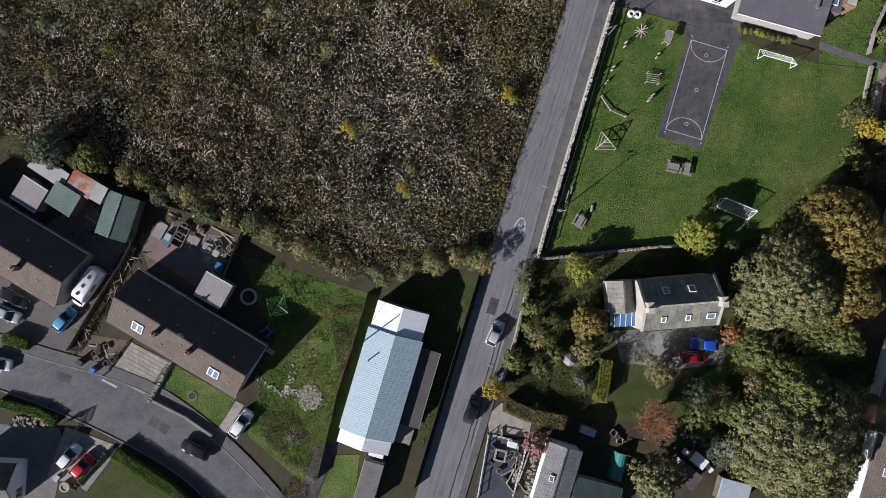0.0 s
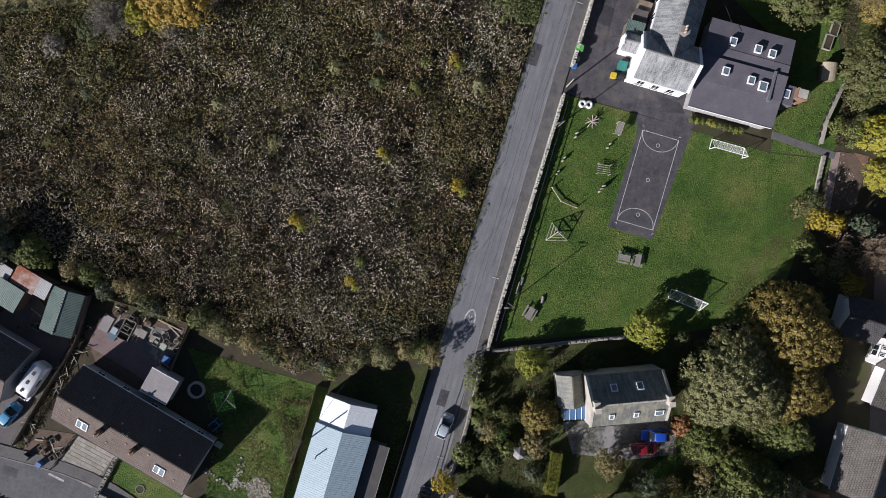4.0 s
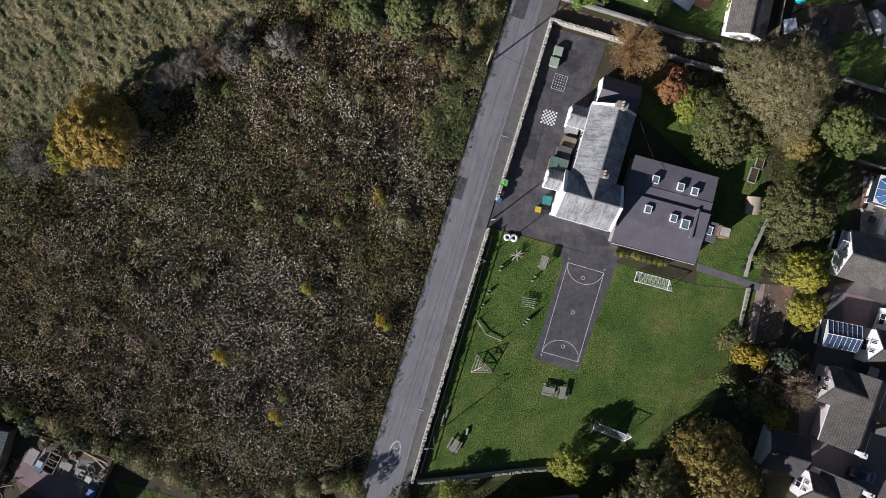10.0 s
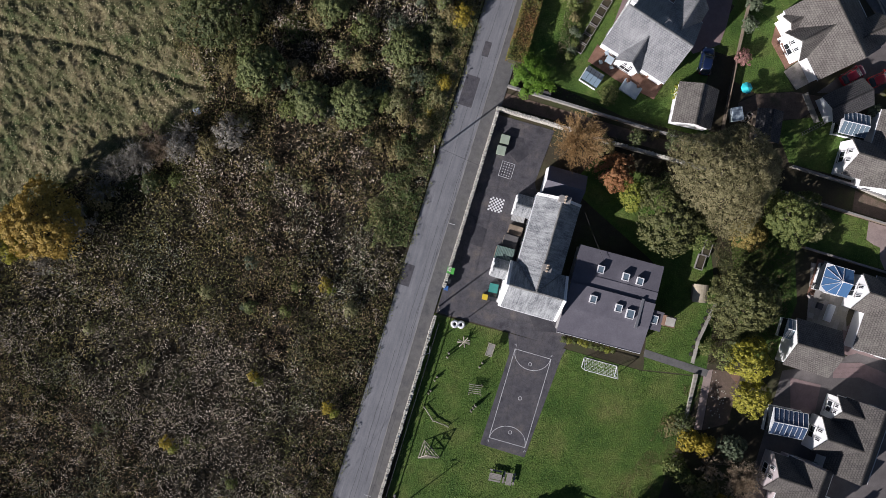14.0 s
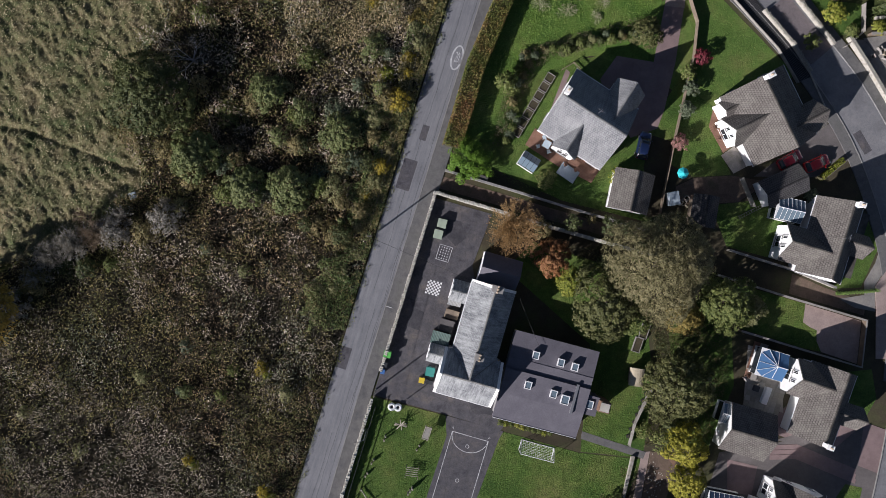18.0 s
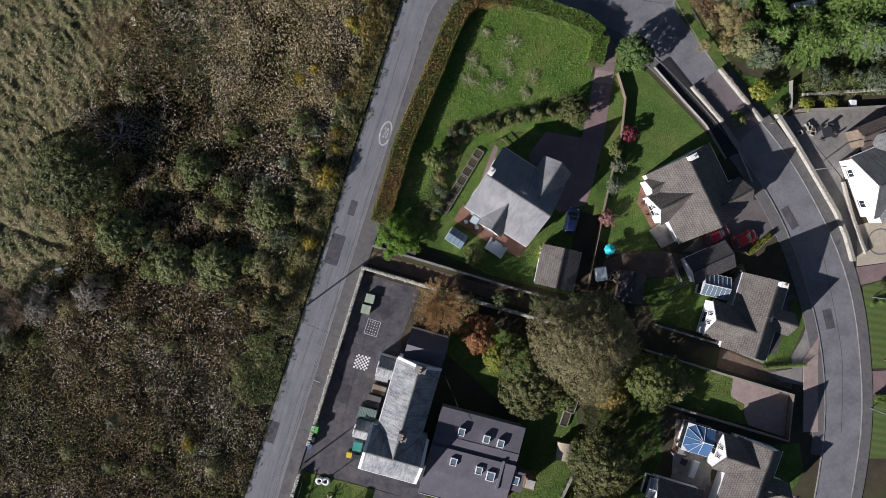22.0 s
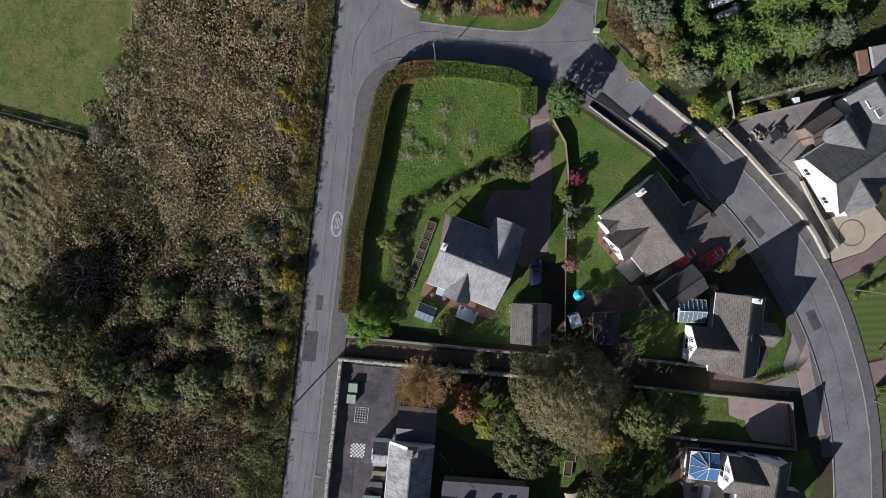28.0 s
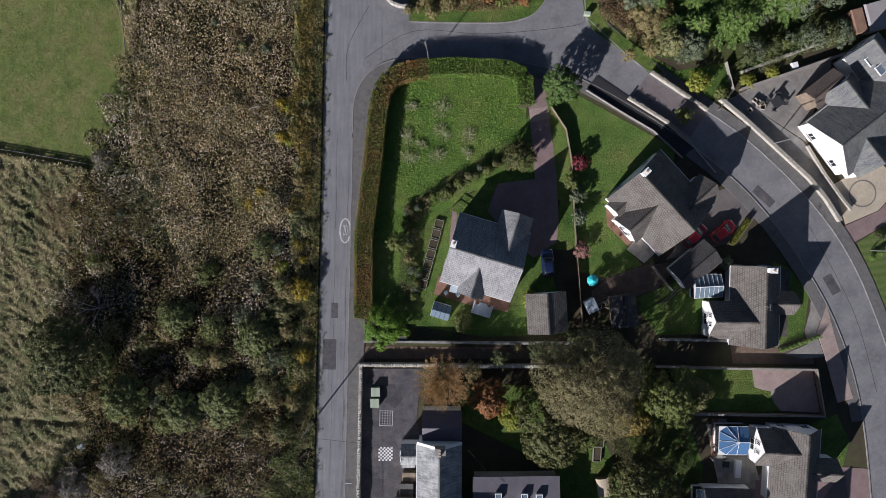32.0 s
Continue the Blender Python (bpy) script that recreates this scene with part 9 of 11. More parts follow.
# ---- school yard things ----
def wheelie_bin(x, y, rot, material, label, w=0.58, d=0.72, h=1.05):
    e = thing("wheelie_bin", x, y, rot, label, "bin", "bins by the school")
    part("body", boxed(0, 0, 0.05, w * 0.8, d * 0.8, h - 0.1, taper=1.22, bevel=0.02), material, e)
    part("lid", boxed(0, -0.02, h - 0.04, w, d, 0.08, bevel=0.02), material, e)
    part("handle", boxed(0, d / 2, h - 0.1, w * 0.7, 0.05, 0.05), M["dark_metal"], e)
    for s in (-1, 1):
        part("wheel", tube(bmesh.new(), (s * w * 0.35 - 0.03, d * 0.36, 0.1), (s * w * 0.35 + 0.03, d * 0.36, 0.1), 0.1, 0.1, 10), M["rubber"], e)
    return e


wheelie_bin(28.95, 40.7, -12, M["bin_green"], "large green wheeled bin by the gate", 1.05, 0.95, 1.2)
wheelie_bin(28.6, 39.2, -12, M["bin_dark"], "dark wheeled bin by the gate", 0.75, 0.75)
wheelie_bin(28.3, 38.2, -12, M["bin_blue"], "blue wheeled bin by the gate", 0.6, 0.7)
wheelie_bin(35.1, 38.2, -12, M["bin_teal"], "large teal wheeled bin beside the school", 1.3, 1.3, 1.2)
wheelie_bin(33.9, 36.9, -12, M["bin_yellow"], "yellow grit bin beside the school", 0.8, 0.8, 0.9)
wheelie_bin(35.0, 36.6, -12, M["bin_dark"], "dark bin beside the school", 0.9, 0.6, 0.8)
for k, (x, y) in enumerate(((36.65, 59.5), (36.1, 57.95))):
    e = thing("storage_chest", x, y, -14, "pale green wooden storage chest in the yard", "chest", "storage chests")
    part("body", boxed(0, 0, 0.02, 1.2, 1.2, 0.75), M["chest"], e)
    part("lid", boxed(0, 0, 0.75, 1.3, 1.3, 0.08, bevel=0.02), M["chest"], e)
flat_shed("garden_store", 36.5, 43.15, -15, 2.6, 1.9, 2.1, M["wood"], M["sheet_green"], "small store with green sheet roof", 0.3)
flat_shed("garden_store", 37.35, 44.95, -16, 2.0, 1.7, 1.7, M["wood"], M["felt_dark"], "dark lean-to store against the school", 0.3)
flat_shed("log_store", 38.1, 46.5, -16, 2.0, 1.3, 1.5, M["wood"], M["wood"], "low brown timber store against the school", 0.2)
flat_shed("bin_store", 38.5, 48.15, -14, 1.9, 0.9, 1.4, M["wood_grey"], M["sheet_zinc"], "narrow store with grey sheet top beside the school", 0.1)
e = thing("play_house", 65.1, 37.5, 84, "small wooden play house with curved roof", "play house")
part("wall", boxed(0, 0, 0, 2.2, 1.8, 1.2), M["wood"], e)
bm = bmesh.new()
for i in range(9):
    a0, a1 = math.pi * i / 9, math.pi * (i + 1) / 9
    vs = [bm.verts.new((sx * 1.3, 1.1 * math.cos(a), 1.1 + 0.6 * math.sin(a))) for sx, a in ((-1, a0), (1, a0), (1, a1), (-1, a1))]
    bm.faces.new(vs)
part("roof", bm, M["wood_pale"], e, "curved roof of pale boards")
for x, y, rot in ((65.4, 42.0, 72), (66.4, 44.0, 72)):
    e = thing("planter", x, y, rot, "raised timber planting bed with dark soil", "planter")
    for s in (-1, 1):
        part("side", boxed(0, s * 0.55, 0, 2.2, 0.08, 0.45), M["wood_grey"], e)
        part("end", boxed(s * 1.06, 0, 0, 0.08, 1.02, 0.45), M["wood_grey"], e)
    part("soil", boxed(0, 0, 0, 2.0, 1.0, 0.36), M["soil"], e)
for i in range(7):
    e = thing("tyre", 64.3 + i * 0.42, 28.5 + i * 1.05, 0, "old tyre planter by the fence", "tyre", "tyres along the fence")
    part("rubber", tube(bmesh.new(), (0, 0, 0), (0, 0, 0.22), 0.3, 0.3, 14), M["rubber"], e)
    part("soil_fill", tube(bmesh.new(), (0, 0, 0.2), (0, 0, 0.235), 0.17, 0.17, 10), M["soil"], e)


# ---- lamps, posts ----
def street_lamp(x, y, rot, label, h=6.0):
    e = thing("street_lamp", x, y, rot, label, "street lamp")
    part("pole", tube(bmesh.new(), (0, 0, -0.1), (0, 0, h), 0.09, 0.06, 8), M["steel"], e)
    part("arm", tube(bmesh.new(), (0, 0, h), (0.9, 0, h + 0.1), 0.04, 0.04, 6), M["steel"], e)
    part("lantern", boxed(1.1, 0, h + 0.04, 0.6, 0.22, 0.14, bevel=0.03), M["wood_grey"], e)
    return e


street_lamp(101.4, 79.0, 0, "grey street lamp on the curve")
street_lamp(56.8, 103.6, 90, "grey street lamp behind the hedge", 5.0)
street_lamp(19.0, 4.2, 180, "grey street lamp beside the lane")
street_lamp(26.0, 29.6, 200, "grey street lamp by the school wall", 5.0)
street_lamp(31.4, 102.4, 0, "street lamp on the scrub side of the lane", 6.0)
street_lamp(111.5, 60.3, -20, "street lamp beside the front lawn", 5.0)
street_lamp(111.6, 43.6, -25, "street lamp beside the front hedge", 5.0)
for x, y, h in ((-10.8, -15.5, 7.5), (27.3, 35.4, 4.5), (40.6, 66.3, 1.2), (42.0, 66.6, 1.2), (26.5, 57.6, 7.5)):
    e = thing("pole", x, y, 0, "plain upright timber pole", "pole")
    part("shaft", tube(bmesh.new(), (0, 0, -0.2), (0, 0, h), 0.11, 0.08, 8), M["pole"], e)
for (x0, y0, z0), (x1, y1, z1) in (((26.5, 57.6, 7.2), (42.2, 51.0, 6.8)), ((26.5, 57.6, 7.2), (38.0, 100, 7.2)), ((26.5, 57.6, 7.2), (17.5, 24, 7.2)), ((17.5, 24, 7.2), (-10.8, -15.5, 7.3)), ((47.5, 49.0, 3.9), (50.5, 42.0, 3.4))):
    e = thing("cable", x0, y0, 0, "thin black overhead cable", "cable")
    line = [((x1 - x0) * k / 12, (y1 - y0) * k / 12, z0 + (z1 - z0) * k / 12 - 1.2 * (k / 12) * (1 - k / 12)) for k in range(13)]
    bm = bent_tube(bmesh.new(), line, 0.018, 4)
    part("wire", bm, M["rubber"], e)


# ---- cars ----
def loft(bm, sections):
    """Closed rings of points, one per section, skinned along x."""
    rings = [[bm.verts.new(p) for p in s] for s in sections]
    n = len(rings[0])
    for a, b in zip(rings, rings[1:]):
        for i in range(n):
            bm.faces.new((a[i], a[(i + 1) % n], b[(i + 1) % n], b[i]))
    bm.faces.new(rings[0][::-1]), bm.faces.new(rings[-1])
    bmesh.ops.recalc_face_normals(bm, faces=bm.faces)
    return bm


def car(x, y, rot, colour, label, L=4.2, W=1.78, H=1.48, van=False, name="car"):
    """A car with its nose towards local +x."""
    e = thing(name, x, y, rot, label, "car" if not van else "camper van", "", 0.06)
    k, w = L / 4.2, W / 2
    belt = 0.95 if not van else 1.1

    def ring(px, half, z0, z1, power=0.42):
        cz, rz, out = (z0 + z1) / 2, (z1 - z0) / 2, []
        for i in range(16):
            c, d = math.cos(math.pi * (i + 0.5) / 8), math.sin(math.pi * (i + 0.5) / 8)
            out.append((px, half * math.copysign(abs(c) ** power, c), cz + rz * math.copysign(abs(d) ** power, d)))
        return out
    nose = [(-2.1, 0.70, 0.42, 0.80), (-2.03, 0.85, 0.32, belt - 0.05), (-1.8, 0.95, 0.24, belt), (-1.2, 1.0, 0.2, belt), (0.0, 1.0, 0.2, belt), (0.9, 1.0, 0.2, 0.93), (1.4, 0.98, 0.2, 0.88), (1.8, 0.92, 0.24, 0.79), (2.02, 0.80, 0.3, 0.69), (2.1, 0.62, 0.38, 0.6)]
    part("body", loft(bmesh.new(), [ring(a * k, w * b, c, d) for a, b, c, d in nose]), colour, e, smooth=True)
    # cabin: glass house with a painted roof
    if van:
        cab = [(-2.08, 0.86, -0.12), (-1.98, 0.97, 0.0), (0.3, 0.98, 0.0), (0.85, 0.96, -0.08), (1.2, 0.93, -0.42), (1.45, 0.9, -0.75)]
        top = H
        part("cabin", loft(bmesh.new(), [ring(a * k, w * b, belt - 0.4, top + dz, 0.3) for a, b, dz in cab]), colour, e, smooth=True)
        part("side_window", boxed(-0.4 * k, 0, 1.55, 1.2, W * 0.985, 0.5), M["glass"], e)
        part("side_stripe", boxed(-0.3 * k, 0, 1.2, 4.0, W * 0.988, 0.12), M["felt_blue"], e)
        part("windscreen", loft(bmesh.new(), [[(1.46 * k, -w * 0.8, belt), (1.46 * k, w * 0.8, belt), (1.46 * k, w * 0.75, top - 0.5), (1.46 * k, -w * 0.75, top - 0.5)], [(1.75 * k, -w * 0.8, belt - 0.1), (1.75 * k, w * 0.8, belt - 0.1), (1.5 * k, w * 0.75, top - 0.5), (1.5 * k, -w * 0.75, top - 0.5)]]), M["glass"], e)
        for px in (-1.2, -0.2, 0.7):
            part("roof_vent", boxed(px * k, 0, top, 0.45, 0.4, 0.08, bevel=0.02), M["dark_metal"], e)
    else:
        cab = [(-1.98, 0.66, 0.97), (-1.72, 0.80, 1.24), (-1.35, 0.80, H - 0.07), (-0.6, 0.80, H - 0.03), (0.15, 0.79, H - 0.06), (0.55, 0.81, 1.29), (1.15, 0.80, 0.96)]
        part("window_band", loft(bmesh.new(), [ring(a * k, w * b, 0.7, z, 0.5) for a, b, z in cab]), M["glass"], e, "dark glazed cabin windows", True)
        lid = [(-1.46, 0.56, H - 0.05), (-1.25, 0.68, H), (-0.5, 0.73, H + 0.02), (0.1, 0.70, H), (0.34, 0.58, H - 0.06)]
        part("roof", loft(bmesh.new(), [ring(a * k, w * b, z - 0.14, z, 0.5) for a, b, z in lid]), colour, e, smooth=True)
        for s in (-1, 1):
            for p, q in (((-1.95 * k, s * w * 0.9, belt), (-1.47 * k, s * w * 0.72, H - 0.05)), ((1.1 * k, s * w * 0.9, belt), (0.37 * k, s * w * 0.72, H - 0.05)), ((-0.5 * k, s * w * 0.91, belt), (-0.5 * k, s * w * 0.73, H - 0.05))):
                part("pillar", tube(bmesh.new(), p, q, 0.05, 0.045, 5), colour, e)
    for sx in (-1.28, 1.32):
        for s in (-1, 1):
            wheel = part("wheel", tube(bmesh.new(), (sx * k, s * (w - 0.2), 0.3), (sx * k, s * (w + 0.01), 0.3), 0.31, 0.31, 14), M["rubber"], e)
            part("rim", tube(bmesh.new(), (sx * k, s * (w + 0.005), 0.3), (sx * k, s * (w + 0.02), 0.3), 0.2, 0.2, 10), M["steel"], wheel)
    for s in (-1, 1):
        part("headlight", boxed(2.0 * k, s * w * 0.62, 0.58, 0.16, 0.3, 0.12, bevel=0.02), M["glass_pale"], e)
        part("tail_light", boxed(-2.04 * k, s * w * 0.72, 0.68, 0.1, 0.22, 0.2), M["tail"], e)
        part("mirror", boxed(0.85 * k, s * (w + 0.1), belt - 0.02, 0.12, 0.2, 0.13, bevel=0.02), colour, e)
    return e


def heading(x0, y0, x1, y1):
    return math.degrees(math.atan2(y1 - y0, x1 - x0))


for x0, y0, x1, y1, key, label, L in (
    (9.1, -14.8, 10.4, -11.9, "car_silver", "pale silver hatchback parked on the lane", 3.8),
    (5.9, -26.0, 7.2, -22.5, "car_black", "black estate car parked on the lane", 4.4),
    (-27.9, -27.9, -25.4, -24.4, "car_white", "white car parked on the grass", 4.4),
    (-31.1, -30.8, -35.2, -28.9, "car_black", "dark car on the low road", 4.4),
    (-52.4, -32.3, -49.6, -29.1, "car_white", "white car parked on a paved drive", 4.2),
    (-50.4, -33.5, -47.8, -30.7, "car_red", "red car parked on a paved drive", 3.9),
    (-52.8, -12.7, -50.2, -9.7, "car_blue", "light blue car beside the bungalow", 3.9),
    (-60.4, -7.1, -56.4, -9.1, "car_black", "black car in the yard", 4.4),
    (-61.3, -9.5, -57.7, -11.1, "car_silver", "silver car in the yard", 4.0),
    (-62.6, -17.0, -58.9, -17.7, "car_white", "white car on the low road", 3.8),
    (42.2, -15.1, 38.4, -15.0, "car_bright_blue", "blue car parked before the cottage", 4.2),
    (36.9, -17.0, 40.6, -16.7, "car_dark_red", "dark red car parked in the shade", 3.9),
    (89.6, 68.0, 93.0, 69.5, "car_red", "bright red car parked on the drive", 3.9),
    (85.6, 68.3, 88.9, 70.2, "car_dark_red", "dark red car in the shade of the house", 3.9),
    (65.4, 69.6, 66.0, 72.4, "car_shade_blue", "blue car beside the villa, house shade in its paint", 4.0),
    (80.1, -1.4, 84.1, -2.5, "car_shade_blue", "dark blue car between the villas", 4.2),
    (118.5, 47.0, 122.5, 46.6, "car_shade_blue", "dark blue car on the front drive", 4.2),
):
    car((x0 + x1) / 2, (y0 + y1) / 2, heading(x0, y0, x1, y1), M[key], label, L)
car(-48.0, -6.5, heading(-46.1, -3.9, -49.9, -9.1), M["car_white"], "white camper van parked beside the bungalow", 6.2, 2.1, 2.6, True, "camper_van")

# ---- garden things ----
e = thing("garden_tub", -25.6, -8.0, 0, "round stone-rimmed garden tub", "tub")
ring = [(1.05 * math.cos(a * math.pi / 12), 1.05 * math.sin(a * math.pi / 12)) for a in range(25)]
slab("rim", offset_line(ring, 0.16) + offset_line(ring, -0.16)[::-1], 0, 0.6, M["cream"], parent=e, kind="")
part("fill", tube(bmesh.new(), (0, 0, 0), (0, 0, 0.3), 0.95, 0.95, 20), M["rubber"], e)
e = log_frame("clothes_dryer", -21.2, -9.2, 12, [((0, 0, 0), (0, 0, 1.8)), ((0, 0, 1.2), (1.3, 1.3, 1.9)), ((0, 0, 1.2), (-1.3, 1.3, 1.9)), ((0, 0, 1.2), (1.3, -1.3, 1.9)), ((0, 0, 1.2), (-1.3, -1.3, 1.9))], "rotary clothes dryer with green lines", 0.035, M["steel"])
for f in (0.45, 0.7, 0.95):
    ring = [(1.3 * f * a, 1.3 * f * b, 1.2 + 0.7 * f) for a, b in ((1, 1), (-1, 1), (-1, -1), (1, -1), (1, 1))]
    part("line", bent_tube(bmesh.new(), ring, 0.025, 4), M["bin_green"], e)
log_frame("trampoline_frame", -23.0, -13.0, 40, [((-0.9, -0.5, 0.3), (0.9, -0.5, 0.3)), ((-0.9, 0.5, 0.3), (0.9, 0.5, 0.3)), ((0.4, -0.6, 0.5), (0.4, 0.6, 0.5))], "blue and white garden toy on the grass", 0.12, M["bin_blue"])
for x, y, rot, lx, ly, lz, key, nm, lb in (
    (-29.6, -3.6, -28, 1.2, 1.0, 0.9, "bin_blue", "water_tank", "blue plastic tank in the yard"),
    (-37.3, -0.2, -30, 1.2, 1.2, 0.4, "glass_pale", "cold_frame", "glazed cold frame in the yard"),
    (-33.4, 0.2, -30, 1.8, 1.2, 0.35, "wood_grey", "pallet", "stack of grey timber pallets"),
    (-31.4, -0.8, -20, 1.4, 1.0, 0.3, "slab", "slab_stack", "stack of concrete slabs"),
    (-30.2, -1.8, -35, 0.9, 0.9, 0.5, "chest", "crate", "pale plastic crate on the ground"),
    (-32.4, 1.4, -10, 1.0, 0.7, 0.4, "wood", "crate", "brown wooden crate on the ground"),
    (-47.6, -18.4, -33, 0.8, 0.7, 0.9, "bin_blue", "wheelie_bin", "blue bin at the edge of the drive"),
    (-49.4, -17.3, -33, 0.9, 0.7, 0.9, "bin_dark", "wheelie_bin", "dark bin at the edge of the drive"),
    (-22.5, -15.9, -32, 1.1, 0.6, 0.7, "chest", "garden_chest", "pale chest against the wall"),
    (-24.0, -14.6, -32, 0.9, 0.6, 0.8, "bin_blue", "wheelie_bin", "blue bin against the wall"),
    (23.1, -27.4, -20, 2.3, 1.1, 1.6, "felt_blue", "garden_shed", "small shed with blue-grey felt roof"),
    (42.9, -30.1, -12, 2.8, 1.9, 1.8, "felt", "garden_shed", "small shed with pale felt roof"),
    (39.3, -31.8, -40, 2.4, 1.6, 1.6, "white", "garden_shed", "small white garden shed with flat roof"),
    (37.6, -34.0, -40, 3.4, 2.6, 1.9, "felt_dark", "garden_shed", "garden shed with dark felt roof"),
    (44.3, -36.4, -15, 4.4, 3.4, 1.9, "felt_blue", "garden_shed", "shed with pale blue sheet roof"),
    (-7.2, -30.2, 74, 1.2, 2.2, 2.0, "white", "porch", "white porch at the hall's end"),
    (-8.4, -34.6, 74, 7.0, 3.0, 2.2, "slab_dark", "garage", "garage with grey roof behind the hall"),
    (12.3, -29.5, -15, 1.4, 0.9, 0.9, "white", "bench", "pale timber garden bench on paving"),
    (54.8, 67.0, -33, 2.9, 1.9, 0.5, "felt_blue", "hot_tub", "pale blue covered garden tub"),
    (84.6, 34.6, 70, 2.6, 0.9, 0.75, "white", "garden_table", "white garden table on the patio"),
    (83.2, 35.6, 70, 0.9, 0.9, 0.5, "dark_metal", "garden_chair", "dark garden chair on the patio"),
    (70.1, 63.4, 10, 1.6, 2.0, 1.4, "felt_blue", "trailer", "small trailer with pale cover"),
    (-7.0, 63.0, 20, 1.0, 0.9, 0.9, "felt_blue", "metal_box", "small pale metal box in the rough grass"),
    (80.5, 104.0, 70, 0.5, 0.9, 0.9, "chest", "cabinet", "pale green roadside cabinet"),
    (107.3, 89.0, 0, 0.9, 0.9, 0.7, "white", "planter", "white planter on the terrace"),
    (119.8, 92.5, 0, 4.0, 4.0, 2.4, "felt", "garden_room", "garden room with grey flat roof"),
    (116.7, 92.5, 0, 1.6, 3.6, 2.2, "brick", "brick_store", "red brick store beside the garden room"),
    (42.4, 66.0, -14, 1.6, 0.9, 0.9, "felt_dark", "storage_box", "dark storage box beside the track"),
):
    e = thing(nm, x, y, rot, lb, nm.replace("_", " "))
    part("body", boxed(0, 0, 0, lx * 0.94, ly * 0.94, lz * 0.85), M["wood"] if "shed" in nm else M[key], e)
    part("top", boxed(0, 0, lz * 0.85, lx, ly, lz * 0.15, taper=0.93 if "shed" not in nm else 0.99), M[key], e)
# gable-glazed greenhouse and vegetable beds at the northern villa
e = thing("greenhouse", 49.0, 68.4, -32, "small greenhouse with white frame", "greenhouse")
part("base", boxed(0, 0, 0, 2.7, 2.1, 0.5), M["white"], e)
for sy in (-1, 1):
    for i in range(4):
        bm = slope_mesh(bmesh.new(), (-1.35 + i * 0.675, sy * 1.05, 1.5), (-0.72 + i * 0.675, sy * 1.05, 1.5), (-0.72 + i * 0.675, 0, 2.1), (-1.35 + i * 0.675, 0, 2.1), 50, 0.02)
        part("pane", bm, M["glass_pale"], e)
part("side_glass", boxed(0, 0, 0.5, 2.6, 2.0, 1.0), M["glass"], e)
for i in range(7):
    t = i / 6
    e = thing("vegetable_bed", 52.0 - 4.6 * t, 80.6 - 7.8 * t, 59.5, "timber-edged vegetable bed with dark soil", "planter", "vegetable beds")
    for s in (-1, 1):
        part("side", boxed(0, s * 0.6, 0, 1.3, 0.07, 0.35), M["wood_grey"], e)
        part("end", boxed(s * 0.62, 0, 0, 0.07, 1.13, 0.35), M["wood_grey"], e)
    part("soil", boxed(0, 0, 0, 1.2, 1.1, 0.25), M["soil"], e)
# parasol, ladder, summer house
e = thing("parasol", 71.1, 67.0, 0, "bright turquoise garden parasol", "parasol")
part("pole", tube(bmesh.new(), (0, 0, 0), (0, 0, 2.0), 0.03, 0.03, 6), M["steel"], e)
bm = bmesh.new()
tip = bm.verts.new((0, 0, 2.15))
rim = [bm.verts.new((0.85 * math.cos(k * math.pi / 4), 0.85 * math.sin(k * math.pi / 4), 1.75)) for k in range(8)]
for k in range(8):
    bm.faces.new((tip, rim[k], rim[(k + 1) % 8]))
part("canopy", bm, M["turquoise"], e)
log_frame("ladder", 81.8, 61.6, 27, [((-2, -0.2, 0.3), (2, -0.2, 0.3)), ((-2, 0.2, 0.3), (2, 0.2, 0.3))] + [((-1.8 + i * 0.4, -0.2, 0.3), (-1.8 + i * 0.4, 0.2, 0.3)) for i in range(10)], "pale ladder lying on the lawn", 0.035, M["wood_grey"])
e = thing("gazebo", 20.3, -17.0, 20, "small pale pointed garden gazebo", "gazebo")
bm = bmesh.new()
tip = bm.verts.new((0, 0, 2.6))
rim = [bm.verts.new((0.95 * math.cos(k * math.pi / 3), 0.95 * math.sin(k * math.pi / 3), 2.0)) for k in range(6)]
for k in range(6):
    bm.faces.new((tip, rim[k], rim[(k + 1) % 6]))
part("roof", bm, M["felt"], e)
for k in range(6):
    part("post", tube(bmesh.new(), (0.85 * math.cos(k * math.pi / 3), 0.85 * math.sin(k * math.pi / 3), 0), (0.85 * math.cos(k * math.pi / 3), 0.85 * math.sin(k * math.pi / 3), 2.05), 0.05, 0.05, 5), M["white"], e)
e = thing("polytunnel", 27.8, -32.8, 75, "small green-covered garden frame", "polytunnel")
bm = bmesh.new()
for i in range(8):
    a0, a1 = math.pi * i / 8, math.pi * (i + 1) / 8
    bm.faces.new([bm.verts.new((sx * 2.0, 1.1 * math.cos(a), 1.3 * math.sin(a))) for sx, a in ((-1, a0), (1, a0), (1, a1), (-1, a1))])
part("cover", bm, M["bin_teal"], e)
for sx in (-2.9, -2.0, 2.0):
    part("hoop", tube(bmesh.new(), (sx, -1.15, 1.25), (sx, 1.15, 1.25), 0.05, 0.05, 5), M["wood"], e)
